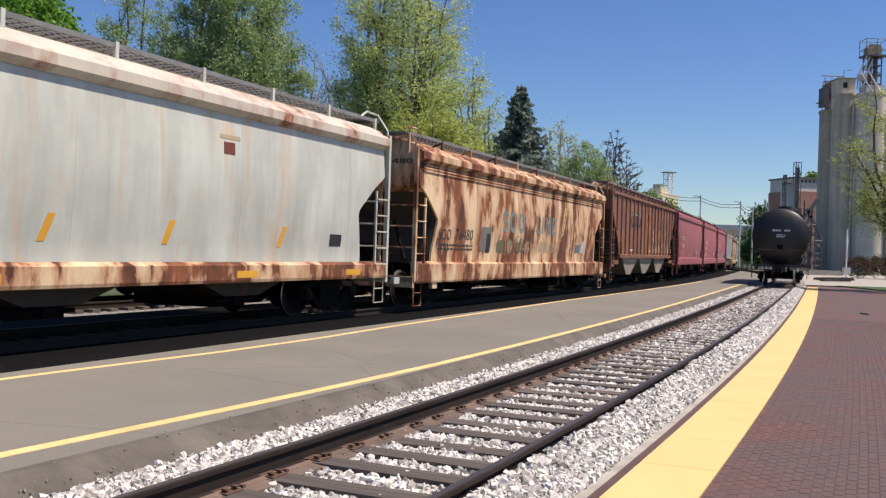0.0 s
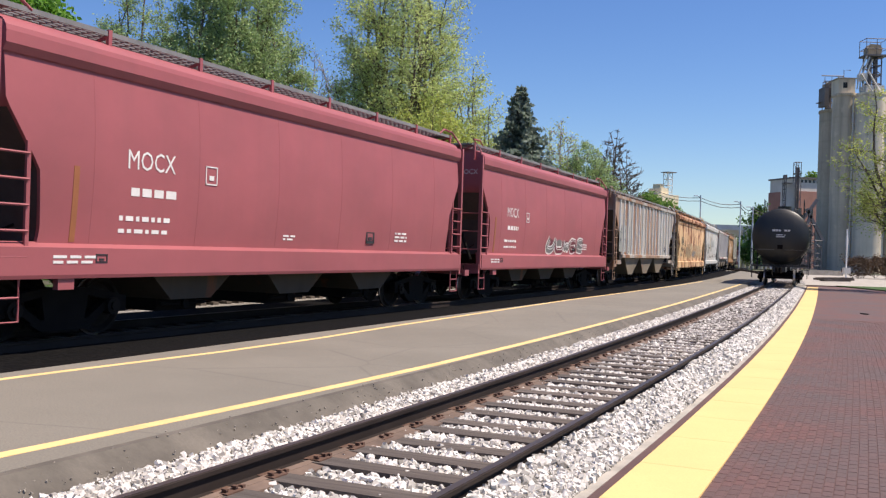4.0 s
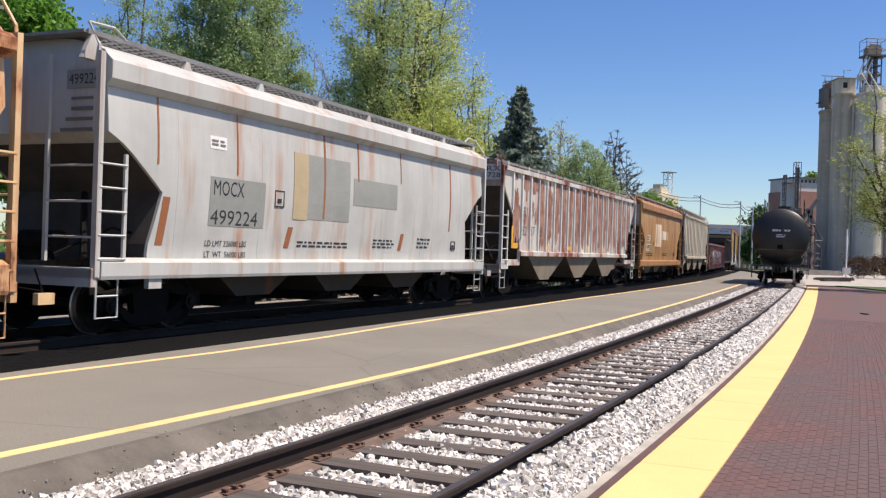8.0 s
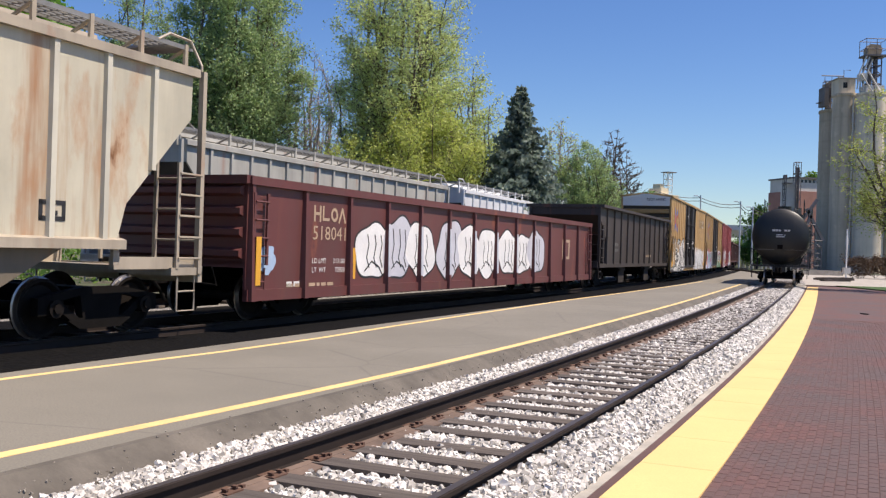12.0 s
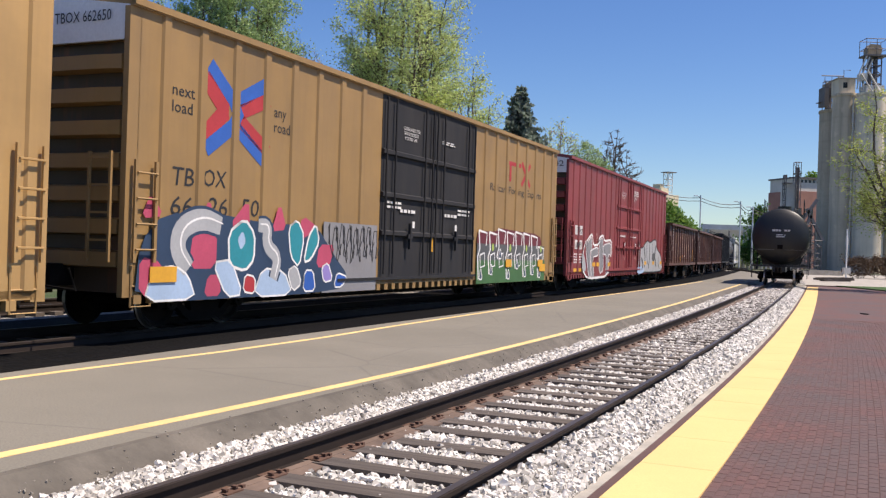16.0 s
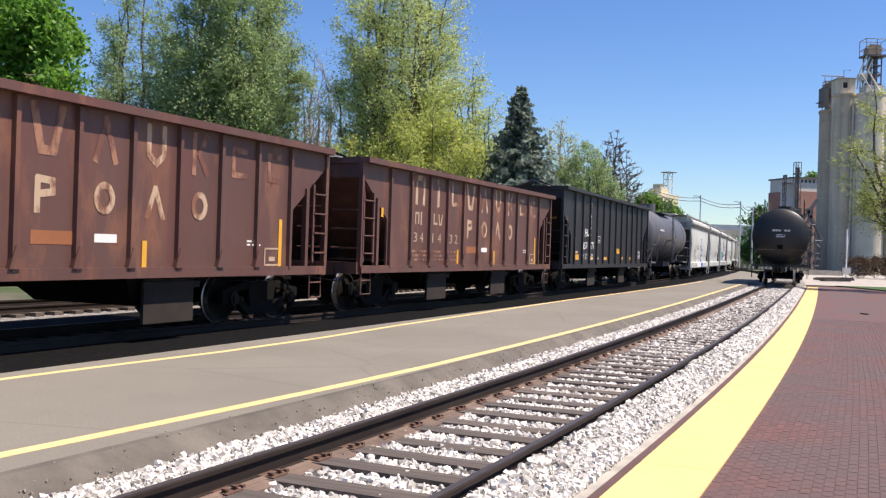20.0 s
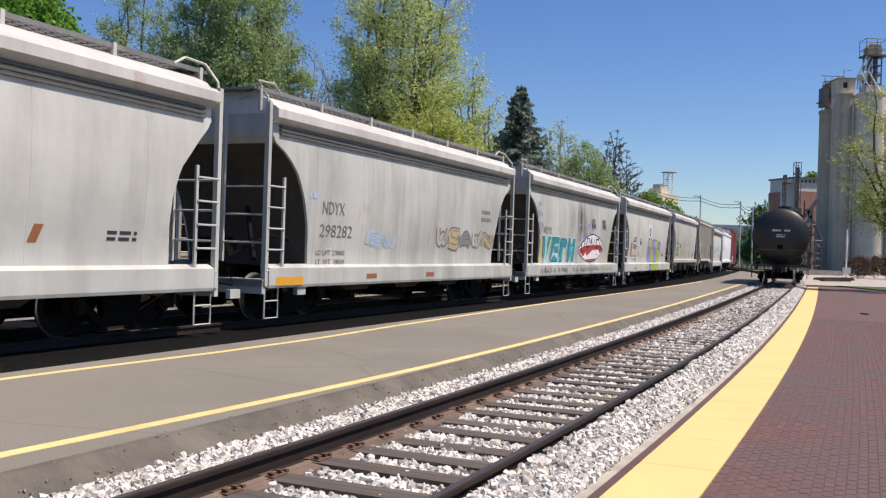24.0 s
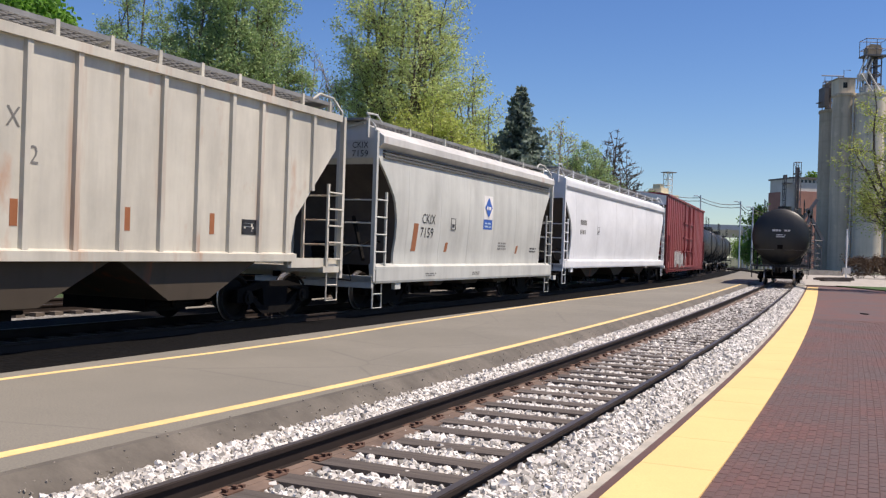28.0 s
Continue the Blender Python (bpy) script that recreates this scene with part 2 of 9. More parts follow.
tagged(part("ballast_bed", ribbon(NEAR, -10, 150, 1.72, -1.262, Z_BED, 0.3), M_BALLAST), "light grey crushed stone ballast under the near track", kind="structure")
for o0, o1, z0, z1 in ((0.90, 1.50, -0.146, -0.150), (-0.80, -1.0, -0.085, -0.110), (-1.0, -1.255, -0.110, -0.180)):
    tagged(part("ballast_shoulder", ribbon(NEAR, -10, 75, o0, o1, z0, 0.1, 2.0, z1), M_BALLAST), "light grey crushed stone beside the near track's rails", kind="structure")
tagged(part("ballast_bed", ribbon(MAIN, -60, 170, 3.7, -3.0, -0.2, 0.3), M_GRAVEL), "ballast under the main line, darkened for the train's shade", kind="structure")
tagged(part("ballast_bed", ribbon(MAIN, -60, 170, 8.2, 3.7, -0.22, 0.3), M_BALLAST), "pale gravel round the siding behind the main line", kind="structure")

tagged(part("ballast_shoulder", ribbon(MAIN, -30, 120, -0.86, -2.99, -0.125, 0.1), M_GRAVEL), "ballast between platform and main line with shade in its colour", kind="structure")

# the asphalt apron between the two tracks
apron = Geo()
rings = []
for s in np.linspace(-8, 112, 70):
    a = on(NEAR, s, 1.50, Z_APRON - 0.125)
    e = on(NEAR, s, 1.67, Z_APRON)
    b = on(MAIN, s + 1.5, -2.98, Z_APRON)
    rings.append([a, e, b, b - Vector((0, 0, 0.3)), a - Vector((0, 0, 0.3))])
apron.loft(rings)
apron = tagged(part("asphalt_apron", apron, M_ASPHALT), "worn grey asphalt platform between the two tracks", "platform", kind="structure")


def hand_line(line, s0, s1, along, wide, z, thick):
    """A line painted by hand: its offset wanders a little along the platform."""
    rings = []
    for s in np.arange(s0, s1, 0.5):
        o = float(np.interp(s, [q[0] for q in along], [q[1] for q in along]))
        a, b, low = on(line, s, o + wide / 2, z), on(line, s, o - wide / 2, z), Vector((0, 0, thick))
        rings.append([a, b, b - low, a - low])
    return Geo().loft(rings)


tagged(part("painted_line", hand_line(NEAR, -8, 58, ((4, 2.16), (6, 2.12), (8, 2.01), (10, 1.92), (12, 1.865), (15, 1.84), (30, 1.82), (60, 1.95)), 0.125, Z_APRON + 0.004, 0.006), M_LINE), "worn yellow safety line on the asphalt", kind="structure")
tagged(part("painted_line", hand_line(MAIN, -8, 62, ((10, -3.26), (12.5, -3.36), (15, -3.52), (17.5, -3.53), (20.5, -3.37), (27, -3.18), (33, -3.02), (60, -3.2)), 0.10, Z_APRON + 0.004, 0.006), M_LINE), "thin worn yellow safety line beside the main line", kind="structure")

M_EDGE = plain("tarry_asphalt_edge", (0.125, 0.110, 0.088), 0.95, 0, 0.4, 1.6, 45, 0.6)
tagged(part("asphalt_edge", ribbon(NEAR, -8, 62, 1.74, 1.66, Z_APRON + 0.003, 0.006, 1.0), M_EDGE), "dark crumbling edge of the asphalt platform", kind="structure")
tagged(part("asphalt_edge", ribbon(NEAR, -8, 62, 1.66, 1.47, Z_APRON + 0.003, 0.01, 1.0, Z_APRON - 0.125), M_EDGE), "dark crumbling edge of the asphalt platform", kind="structure")

# the brick platform, its yellow warning strip and concrete kerb
S_END = 66.0
tagged(part("kerb", ribbon(NEAR, -8, S_END, -1.255, -1.34, Z_WALK + 0.004, 0.4, 1.5), M_CONCRETE), "weathered pale concrete platform kerb", kind="structure")
M_BRICK_BED = plain("mortar_bed", (0.115, 0.066, 0.058), 0.95, 0, 0.2, 1.0, 40)
tagged(part("brick_pavement", ribbon(NEAR, -8, S_END, -1.34, -1.42, Z_WALK, 0.3, 1.5), M_BRICK_BED), "dark red brick border beside the kerb", kind="structure")
strip = tagged(part("warning_strip", ribbon(NEAR, -8, S_END, -1.42, -2.01, Z_WALK, 0.3, 1.5), M_BRICK_BED), "yellow warning strip along the platform edge", kind="structure")
pavement = tagged(part("brick_pavement", ribbon(NEAR, -8, S_END, -2.01, -9.5, Z_WALK - 0.004, 0.3, 1.5), M_BRICK_BED), "dark red clay brick platform pavement", kind="structure")


def rail_profile(base):
    return [(-0.070, -0.17 + base), (0.070, -0.17 + base), (0.070, -0.158 + base), (0.012, -0.135 + base), (0.010, -0.045 + base), (0.036, -0.034 + base),
            (0.036, -0.006 + base), (0.028, base), (-0.028, base), (-0.036, -0.006 + base), (-0.036, -0.034 + base), (-0.010, -0.045 + base), (-0.012, -0.135 + base), (-0.070, -0.158 + base)]


def rails(line, s0, s1, off, tie_s0, tie_s1, tie_mat, label, close):
    track = thing("railway_track", label, "track")
    track["kind"] = "structure"
    for side in (0.7535, -0.7535):
        g = Geo()
        rings = [[on(line, s, off + side + y, z) for y, z in rail_profile(0.0)] for s in np.arange(s0, s1, 1.5)]
        g.loft(rings)
        rail = part("rail", g, M_RAIL, track, "dark rusty steel rail")
        top = ribbon(line, s0, s1, off + side + 0.026, off + side - 0.026, 0.0015, 0, 1.5)
        part("rail_head", top, M_RAIL_TOP, rail, "dull polished running surface")
        for k in ((-1,) if side > 0 and close else ()):
            part("rail_foot", ribbon(line, s0, s1, off + side + k * 0.065, off + side + k * 0.115, -0.134, 0.03, 1.5, -0.144), M_FOOT, rail, "rust-stained rail foot")
            tagged(part("rust_stained_ballast", ribbon(line, s0, 60, off + side + k * 0.112, off + side + k * 0.225, -0.1465, 0.02, 1.5, -0.156), M_FOOT, rail, "rust-brown grit along the rail"), kind="stuff")
    tie = Geo().box(-1.0, 1.0, -0.115, 0.115, -0.36, -0.150)
    tie_mesh = tie.mesh("tie")
    tie_mesh.materials.append(tie_mat)
    plate = Geo().box(-0.155, 0.155, -0.085, 0.085, -0.152, -0.140)
    for dx in (-0.11, 0.11):
        for dy in (-0.05, 0.05):
            plate.box(dx - 0.014, dx + 0.014, dy - 0.012, dy + 0.012, -0.14, -0.118)
            plate.box(dx - 0.020, dx + 0.020, dy - 0.016, dy + 0.016, -0.128, -0.116)
    anchor = Geo()
    for dx in (-0.10, 0.10):
        anchor.box(dx - 0.02, dx + 0.02, 0.12, 0.15, -0.17, -0.13)
    plate_mesh, anchor_mesh = plate.mesh("tie_plate"), anchor.mesh("rail_anchor")
    plate_mesh.materials.append(M_RUSTY), anchor_mesh.materials.append(M_RUSTY)
    rng = random.Random(5)
    for s in np.arange(tie_s0, tie_s1, 0.53):
        s = s + rng.uniform(-0.03, 0.03)
        th = heading(line, s)
        m = Matrix.Translation(on(line, s, off)) @ pose(0, 0, rng.uniform(-0.008, 0.008), 0, rng.uniform(-0.3, 0.3), -math.degrees(th) + rng.uniform(-1.2, 1.2))
        t = part("tie", tie_mesh, None, track, at=m)
        if s < close:
            for side in (-0.7535, 0.7535):
                part("tie_plate", plate_mesh, None, t, at=pose(side, 0, 0))
                part("rail_anchor", anchor_mesh, None, t, at=pose(side, 0, 0))
    return track


def tie_wood():
    n = Nodes("tie_wood")
    info = n.t.nodes.new("ShaderNodeObjectInfo")
    c = n.mix(info.outputs["Random"], (0.105, 0.088, 0.074), (0.17, 0.14, 0.115))
    c = n.mix(n.ramp(n.noise(9, (0.15, 3, 1)), [(0.35, 0.0), (0.7, 0.8)]), c, (0.05, 0.04, 0.033))
    n.bump(n.noise(18, (0.12, 3, 1)), 0.6, 0.01)
    return n.done(c, 0.95)


M_TIE = tie_wood()
rails(NEAR, -9, 150, 0.0, -9, 75, M_TIE, "near track with dark rails on weathered wooden ties in white ballast", 26)
rails(MAIN, -60, 170, 0.0, 4, 60, M_TIE, "main line track with dark rails under the train", 0)
rails(MAIN, -60, 170, 5.3, 4, 60, M_TIE, "siding track with rusty rails behind the main line", 0)
# ------------------------------------------------------------------ rolling stock
# car space: x along the car (away from the camera), -y towards the camera's side, z up from the rail head


def wheelset_mesh():
    g = Geo()
    for sy in (-1, 1):
        prof = [(0.06, 0.68), (0.10, 0.69), (0.32, 0.735), (0.38, 0.70), (0.445, 0.695), (0.445, 0.725), (0.42, 0.735), (0.415, 0.82), (0.37, 0.825), (0.32, 0.77), (0.10, 0.83), (0.06, 0.83)]
        n = 24
        rings = [[(r * cos(2 * pi * k / n), sy * y, r * sin(2 * pi * k / n)) for r, y in prof] for k in range(n + 1)]
        g.loft(rings, caps=False)
    g.tube([(0, -1.0, 0), (0, 1.0, 0)], 0.08, 10)
    return smooth_by_angle(g, "wheelset", 40)


WHEELSET = wheelset_mesh()
WHEELSET.materials.append(M_WHEEL)
WHEELSET.materials.append(M_TREAD)
for face in WHEELSET.polygons:
    c = face.center
    if 0.36 < hypot(c.x, c.z) and 0.728 < abs(c.y) < 0.80:
        face.material_index = 1


def side_frame():
    g = Geo()
    a, b = (-0.065, 0.065)
    g.prism([(-1.18, 0.36), (-1.18, 0.60), (-0.85, 0.66), (-0.35, 0.74), (0.35, 0.74), (0.85, 0.66), (1.18, 0.60), (1.18, 0.36), (0.98, 0.36), (0.90, 0.53), (0.42, 0.62), (0.36, 0.30), (0.62, 0.26),
             (0.40, 0.14), (-0.40, 0.14), (-0.62, 0.26), (-0.36, 0.30), (-0.42, 0.62), (-0.90, 0.53), (-0.98, 0.36)], a, b)
    g.prism([(-0.95, 0.52), (-0.42, 0.16), (-0.30, 0.22), (-0.84, 0.58)], a + 0.004, b - 0.004)
    g.prism([(0.95, 0.52), (0.84, 0.58), (0.30, 0.22), (0.42, 0.16)], a + 0.004, b - 0.004)
    return g.mesh("side_frame")


def spring_nest():
    g = Geo()
    for dx in (-0.24, -0.08, 0.08, 0.24):
        for k in range(4):
            g.disc((dx, 0, 0.205 + 0.062 * k), 0.062, 0.036, 8, "z")
    return g.mesh("spring_nest")


def bearing():
    g = Geo()
    g.disc((0, -0.08, 0.45), 0.13, 0.16, 12)
    g.disc((0, -0.11, 0.45), 0.07, 0.22, 8)
    return g.mesh("bearing_cap")


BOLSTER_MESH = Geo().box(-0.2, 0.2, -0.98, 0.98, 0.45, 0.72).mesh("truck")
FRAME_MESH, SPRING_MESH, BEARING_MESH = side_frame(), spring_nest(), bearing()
for me, ma in ((BOLSTER_MESH, M_GRIME_SHADE), (FRAME_MESH, M_GRIME_SHADE), (SPRING_MESH, M_GRIME_SHADE), (BEARING_MESH, M_WHEEL)):
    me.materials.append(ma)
AXLES = []


def truck(car, x):
    t = part("truck", BOLSTER_MESH, None, car, "grimy three-piece cast steel truck, darkened for shade", pose(x, 0, 0))
    for y in (-0.995, 0.995):
        part("side_frame", FRAME_MESH, None, t, at=pose(0, y, 0))
        part("spring_nest", SPRING_MESH, None, t, at=pose(0, y, 0))
        for dx in (-0.89, 0.89):
            part("bearing_cap", BEARING_MESH, None, t, at=pose(dx, y * 1.035, 0))
    for dx in (-0.89, 0.89):
        w = part("wheelset", WHEELSET, None, t, "steel wheelset with bright treads", pose(dx, 0, 0.445))
        AXLES.append((car, w, dx))


def coupler_mesh():
    g = Geo()
    g.box(-0.75, 0.0, -0.09, 0.09, 0.76, 0.94)
    g.prism([(-0.12, -0.16), (0.13, -0.18), (0.16, -0.05), (0.02, 0.0), (0.14, 0.10), (0.05, 0.17), (-0.15, 0.12)], 0.70, 1.0, "z")
    g.tube([(-0.5, -0.35, 0.82), (-0.25, -0.34, 0.62), (-0.02, -0.25, 0.42), (0.12, -0.12, 0.50)], 0.028, 6)
    g.tube([(-0.3, -1.45, 1.02), (-0.16, -1.45, 0.72), (-0.15, -0.3, 0.80)], 0.016, 5)
    return g.mesh("coupler")


COUPLER = coupler_mesh()
COUPLER.materials.append(M_GRIME_SHADE)


def couplers(car, L):
    part("coupler", COUPLER, None, car, "grimy knuckle coupler with air hose, darkened for shade", pose(L / 2, 0, 0))
    part("coupler", COUPLER, None, car, "grimy knuckle coupler with air hose, darkened for shade", pose(-L / 2, 0, 0, 0, 0, 180))


def ladder(x0, x1, y, z0, z1, n, r=0.018):
    """Two upright stiles at x0, x1 and n rungs."""
    g = Geo()
    g.box(x0 - 0.03, x0 + 0.03, y - 0.02, y + 0.02, z0, z1)
    g.box(x1 - 0.03, x1 + 0.03, y - 0.02, y + 0.02, z0, z1)
    for k in range(n):
        z = z0 + (z1 - z0) * (k + 0.5) / n
        g.tube([(x0, y - 0.03, z), (x1, y - 0.03, z)], r, 5)
    return g


def stirrup(x, y=-1.46, w=0.42, z0=0.42, z1=1.0):
    g = Geo()
    g.tube([(x - w / 2, y, z1), (x - w / 2, y, z0), (x + w / 2, y, z0), (x + w / 2, y, z1)], 0.02, 5)
    g.tube([(x - w / 2, y, (z0 + z1) / 2), (x + w / 2, y, (z0 + z1) / 2)], 0.016, 5)
    return g


def end_gear(car, L, paint, top, rail_z, floor=1.08):
    """Ladders, grab irons, end platform, brake wheel and steps at both ends of a hopper car."""
    e = L / 2 - 0.62
    for sx in (-1, 1):
        g = Geo()
        g.box(sx * (e - 0.75), sx * e, -1.5, 1.5, floor - 0.10, floor + 0.02)
        g.box(sx * (e - 0.10), sx * e, -1.5, 1.5, floor - 0.22, floor + 0.04)
        part("end_platform", g, paint, car)
        for sy in (-1, 1):
            post = Geo().box(sx * (e - 0.09) - 0.045, sx * (e - 0.09) + 0.045, sy * 1.48 - 0.045, sy * 1.48 + 0.045, floor - 0.08, top)
            part("corner_post", post, paint, car)
            part("ladder", ladder(sx * (e - 0.09), sx * (e - 0.62), sy * 1.49, floor, min(top, 2.65), 5), paint, car)
            part("step_stirrup", stirrup(sx * (e - 0.35), sy * 1.46, 0.42, floor - 0.66, floor - 0.05), paint, car)
        g = Geo()
        for z in (1.45, 1.95, 2.45):
            g.tube([(sx * (e - 0.05), -1.46, z), (sx * (e - 0.05), -0.55, z)], 0.018, 5)
            g.tube([(sx * (e - 0.05), 0.55, z), (sx * (e - 0.05), 1.46, z)], 0.018, 5)
        g.box(sx * (e - 0.08), sx * (e - 0.03), -0.60, -0.54, 1.1, top)
        g.box(sx * (e - 0.08), sx * (e - 0.03), 0.54, 0.60, 1.1, top)
        part("end_ladder", g, paint, car)
    g = Geo()
    ring = [(-e + 0.02, 0.95 + 0.27 * cos(2 * pi * k / 16), 1.95 + 0.27 * sin(2 * pi * k / 16)) for k in range(17)]
    g.tube(ring, 0.018, 5)
    for k in range(4):
        g.tube([(-e + 0.02, 0.95, 1.95), (-e + 0.02, 0.95 + 0.27 * cos(k * pi / 2), 1.95 + 0.27 * sin(k * pi / 2))], 0.012, 4)
    g.box(-e + 0.03, -e + 0.25, 0.8, 1.1, 1.75, 2.1)
    part("brake_wheel", g, paint, car)
    g = Geo().disc((-e + 0.35, -0.55, 1.38), 0.16, 0.7, 14, "y")
    g.box(-e + 0.3, -e + 0.6, -0.2, 0.2, 1.1, 1.45)
    g.tube([(-e + 0.1, -0.7, 1.2), (-e + 0.9, -1.0, 1.6), (-e + 1.4, -1.1, 1.5)], 0.02, 5)
    g.tube([(-e + 0.15, -1.2, 1.15), (-e + 0.75, -0.6, 2.1)], 0.05, 6)
    part("brake_cylinder", g, M_GRIME_SHADE, car)


# Grime plus the deep shade of the open car ends, as one colour.
M_SLOPE = plain("grimy_shaded_slope_sheet", (0.055, 0.045, 0.038), 0.9, 0, 0.3, 1.5, 20)
M_GATE = plain("grimy_gate_steel", (0.024, 0.017, 0.012), 0.9, 0, 0.35, 2.0, 20)
# Dirty bay paint taken darker: the side sill's shade is in the colour.
P_BAY = weathered("dirty_shaded_bay_paint", (0.085, 0.068, 0.050), 0.4, 0.0, 0.5, rough=0.9, seed=31)
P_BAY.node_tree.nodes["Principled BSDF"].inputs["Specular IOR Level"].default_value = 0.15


def bays(car, L, n, z_top, width, paint, drop=0.30):
    """The hopper bays that hang between the trucks."""
    x_end = L / 2 - 3.4
    span = 2 * x_end / n
    for k in range(n):
        c = -x_end + span * (k + 0.5)
        g = Geo()
        hi = [(c - span / 2, -width), (c + span / 2, -width), (c + span / 2, width), (c - span / 2, width)]
        lo = [(c - 0.50, -0.93 * width), (c + 0.50, -0.93 * width), (c + 0.50, 0.93 * width), (c - 0.50, 0.93 * width)]
        g.loft([[(x, y, 0.50) for x, y in lo], [(x, y, z_top) for x, y in hi]])
        bay = part("hopper_bay", g, paint, car)
        g = Geo().box(c - 0.50, c + 0.50, -0.85, 0.85, drop, 0.52)
        g.tube([(c - 0.55, -0.98, 0.42), (c + 0.55, -0.98, 0.42)], 0.035, 6)
        g.disc((c, -1.0, 0.42), 0.08, -0.05, 8)
        part("outlet_gate", g, M_GRIME_SHADE, bay)


def roof_walk(car, L, paint, z_roof, z_walk, y_walk, step=1.9, n_hatch=0, trough=True, legs=None):
    """Running boards along both sides of the roof, on posts, with hatches between them."""
    e = L / 2 - 0.75
    for sy in (-1, 1):
        g = Geo()
        y0, y1 = sorted((sy * y_walk, sy * (y_walk - 0.55)))
        g.box(-e, e, sy * y_walk - 0.012, sy * y_walk + 0.012, z_walk - 0.04, z_walk + 0.03)
        g.box(-e, e, sy * (y_walk - 0.55) - 0.012, sy * (y_walk - 0.55) + 0.012, z_walk - 0.04, z_walk + 0.03)
        for k in range(5):
            y = y0 + (y1 - y0) * (k + 0.5) / 5
            g.box(-e, e, y - 0.018, y + 0.018, z_walk - 0.012, z_walk + 0.012)
        x = -e
        while x < e:
            g.box(x, x + 0.02, y0, y1, z_walk - 0.015, z_walk + 0.015)
            x += 0.22
        part("running_board", g, M_GALV, car, "grey steel grating walkway")
        n = int(2 * e / step)
        for k in range(n + 1):
            x = -e + 0.1 + (2 * e - 0.2) * k / n
            p = Geo()
            if legs == "gusset":
                p.prism([(x - 0.20, z_roof - 0.08), (x + 0.20, z_roof - 0.08), (x + 0.04, z_walk - 0.04), (x - 0.04, z_walk - 0.04)], sy * (y_walk + 0.02), sy * (y_walk - 0.06))
            else:
                p.box(x - 0.035, x + 0.035, sy * y_walk - 0.03, sy * y_walk + 0.02, z_roof - 0.12, z_walk + 0.05)
                p.beam((x, sy * y_walk, z_walk - 0.03), (x, sy * (y_walk - 0.5), z_roof + 0.12), 0.04, 0.04)
            part("walkway_post", p, paint, car)
    for sx in (-1, 1):
        g = Geo().box(sx * (e - 0.45), sx * (e + 0.08), -y_walk, y_walk, z_walk - 0.03, z_walk + 0.012)
        part("end_walkway", g, M_GALV, car, "grey steel grating walkway")
        for sy in (-1, 1):
            g = Geo().tube([(sx * (e + 0.04), sy * 1.46, z_roof - 0.5), (sx * (e + 0.04), sy * 1.44, z_roof + 0.1), (sx * (e + 0.0), sy * (y_walk + 0.02), z_walk + 0.12),
                            (sx * (e - 0.5), sy * (y_walk + 0.01), z_walk + 0.14), (sx * (e - 0.75), sy * y_walk, z_walk)], 0.025, 6)
            part("hand_rail", g, paint, car)
    if trough:
        n = 5
        for k in range(n):
            a = -e + 1.0 + (2 * e - 2.0) * k / n
            b = -e + 1.0 + (2 * e - 2.0) * (k + 1) / n - 0.06
            part("roof_hatch", Geo().prism([(-0.33, z_roof + 0.25), (-0.30, z_roof + 0.42), (0.30, z_roof + 0.42), (0.33, z_roof + 0.25)], a, b, "x"), paint, car)


def body_loft(rows):
    """Rows of (z, half length, half width) to a closed solid."""
    g = Geo()
    g.loft([[(-x, -y, z), (x, -y, z), (x, y, z), (-x, y, z)] for z, x, y in rows])
    return g


def seam(x, rows, proud=0.0025, w=0.03):
    """A weld seam that follows the side's curve at x."""
    g = Geo()
    rings = []
    for z, xe, y in rows:
        if abs(x) < xe - 0.05:
            rings.append([(x - w, -y + 0.02, z), (x - w * 0.6, -y - proud, z), (x + w * 0.6, -y - proud, z), (x + w, -y + 0.02, z)])
    return g.loft(rings) if len(rings) > 1 else None


# how far the side sheet is cut back from the car's end, by height
CUT_ANGLED = [(1.32, 0.92), (2.16, 1.15), (2.78, 0.35), (2.93, 0.0)]
CUT_SMALL = [(1.32, 0.58), (1.5, 0.62), (2.3, 0.55), (2.68, 0.30), (3.13, 0.0)]
CUT_ROUND = [(1.32, 0.90), (1.7, 0.95), (2.1, 0.92), (2.55, 0.76), (3.0, 0.36), (3.3, 0.05), (3.4, 0.0)]
CUT_TALL = [(1.0, 1.32), (1.3, 1.31), (1.77, 1.24), (2.32, 1.05), (2.77, 0.80), (3.08, 0.46), (3.24, 0.10), (3.34, 0.0)]


# Dark grey for chord ribs: the shadow band below the eave as paint.
P_GROOVE = weathered("eave_shade_paint", (0.105, 0.10, 0.092), 0.1, 0.0, 0.3, seed=47)


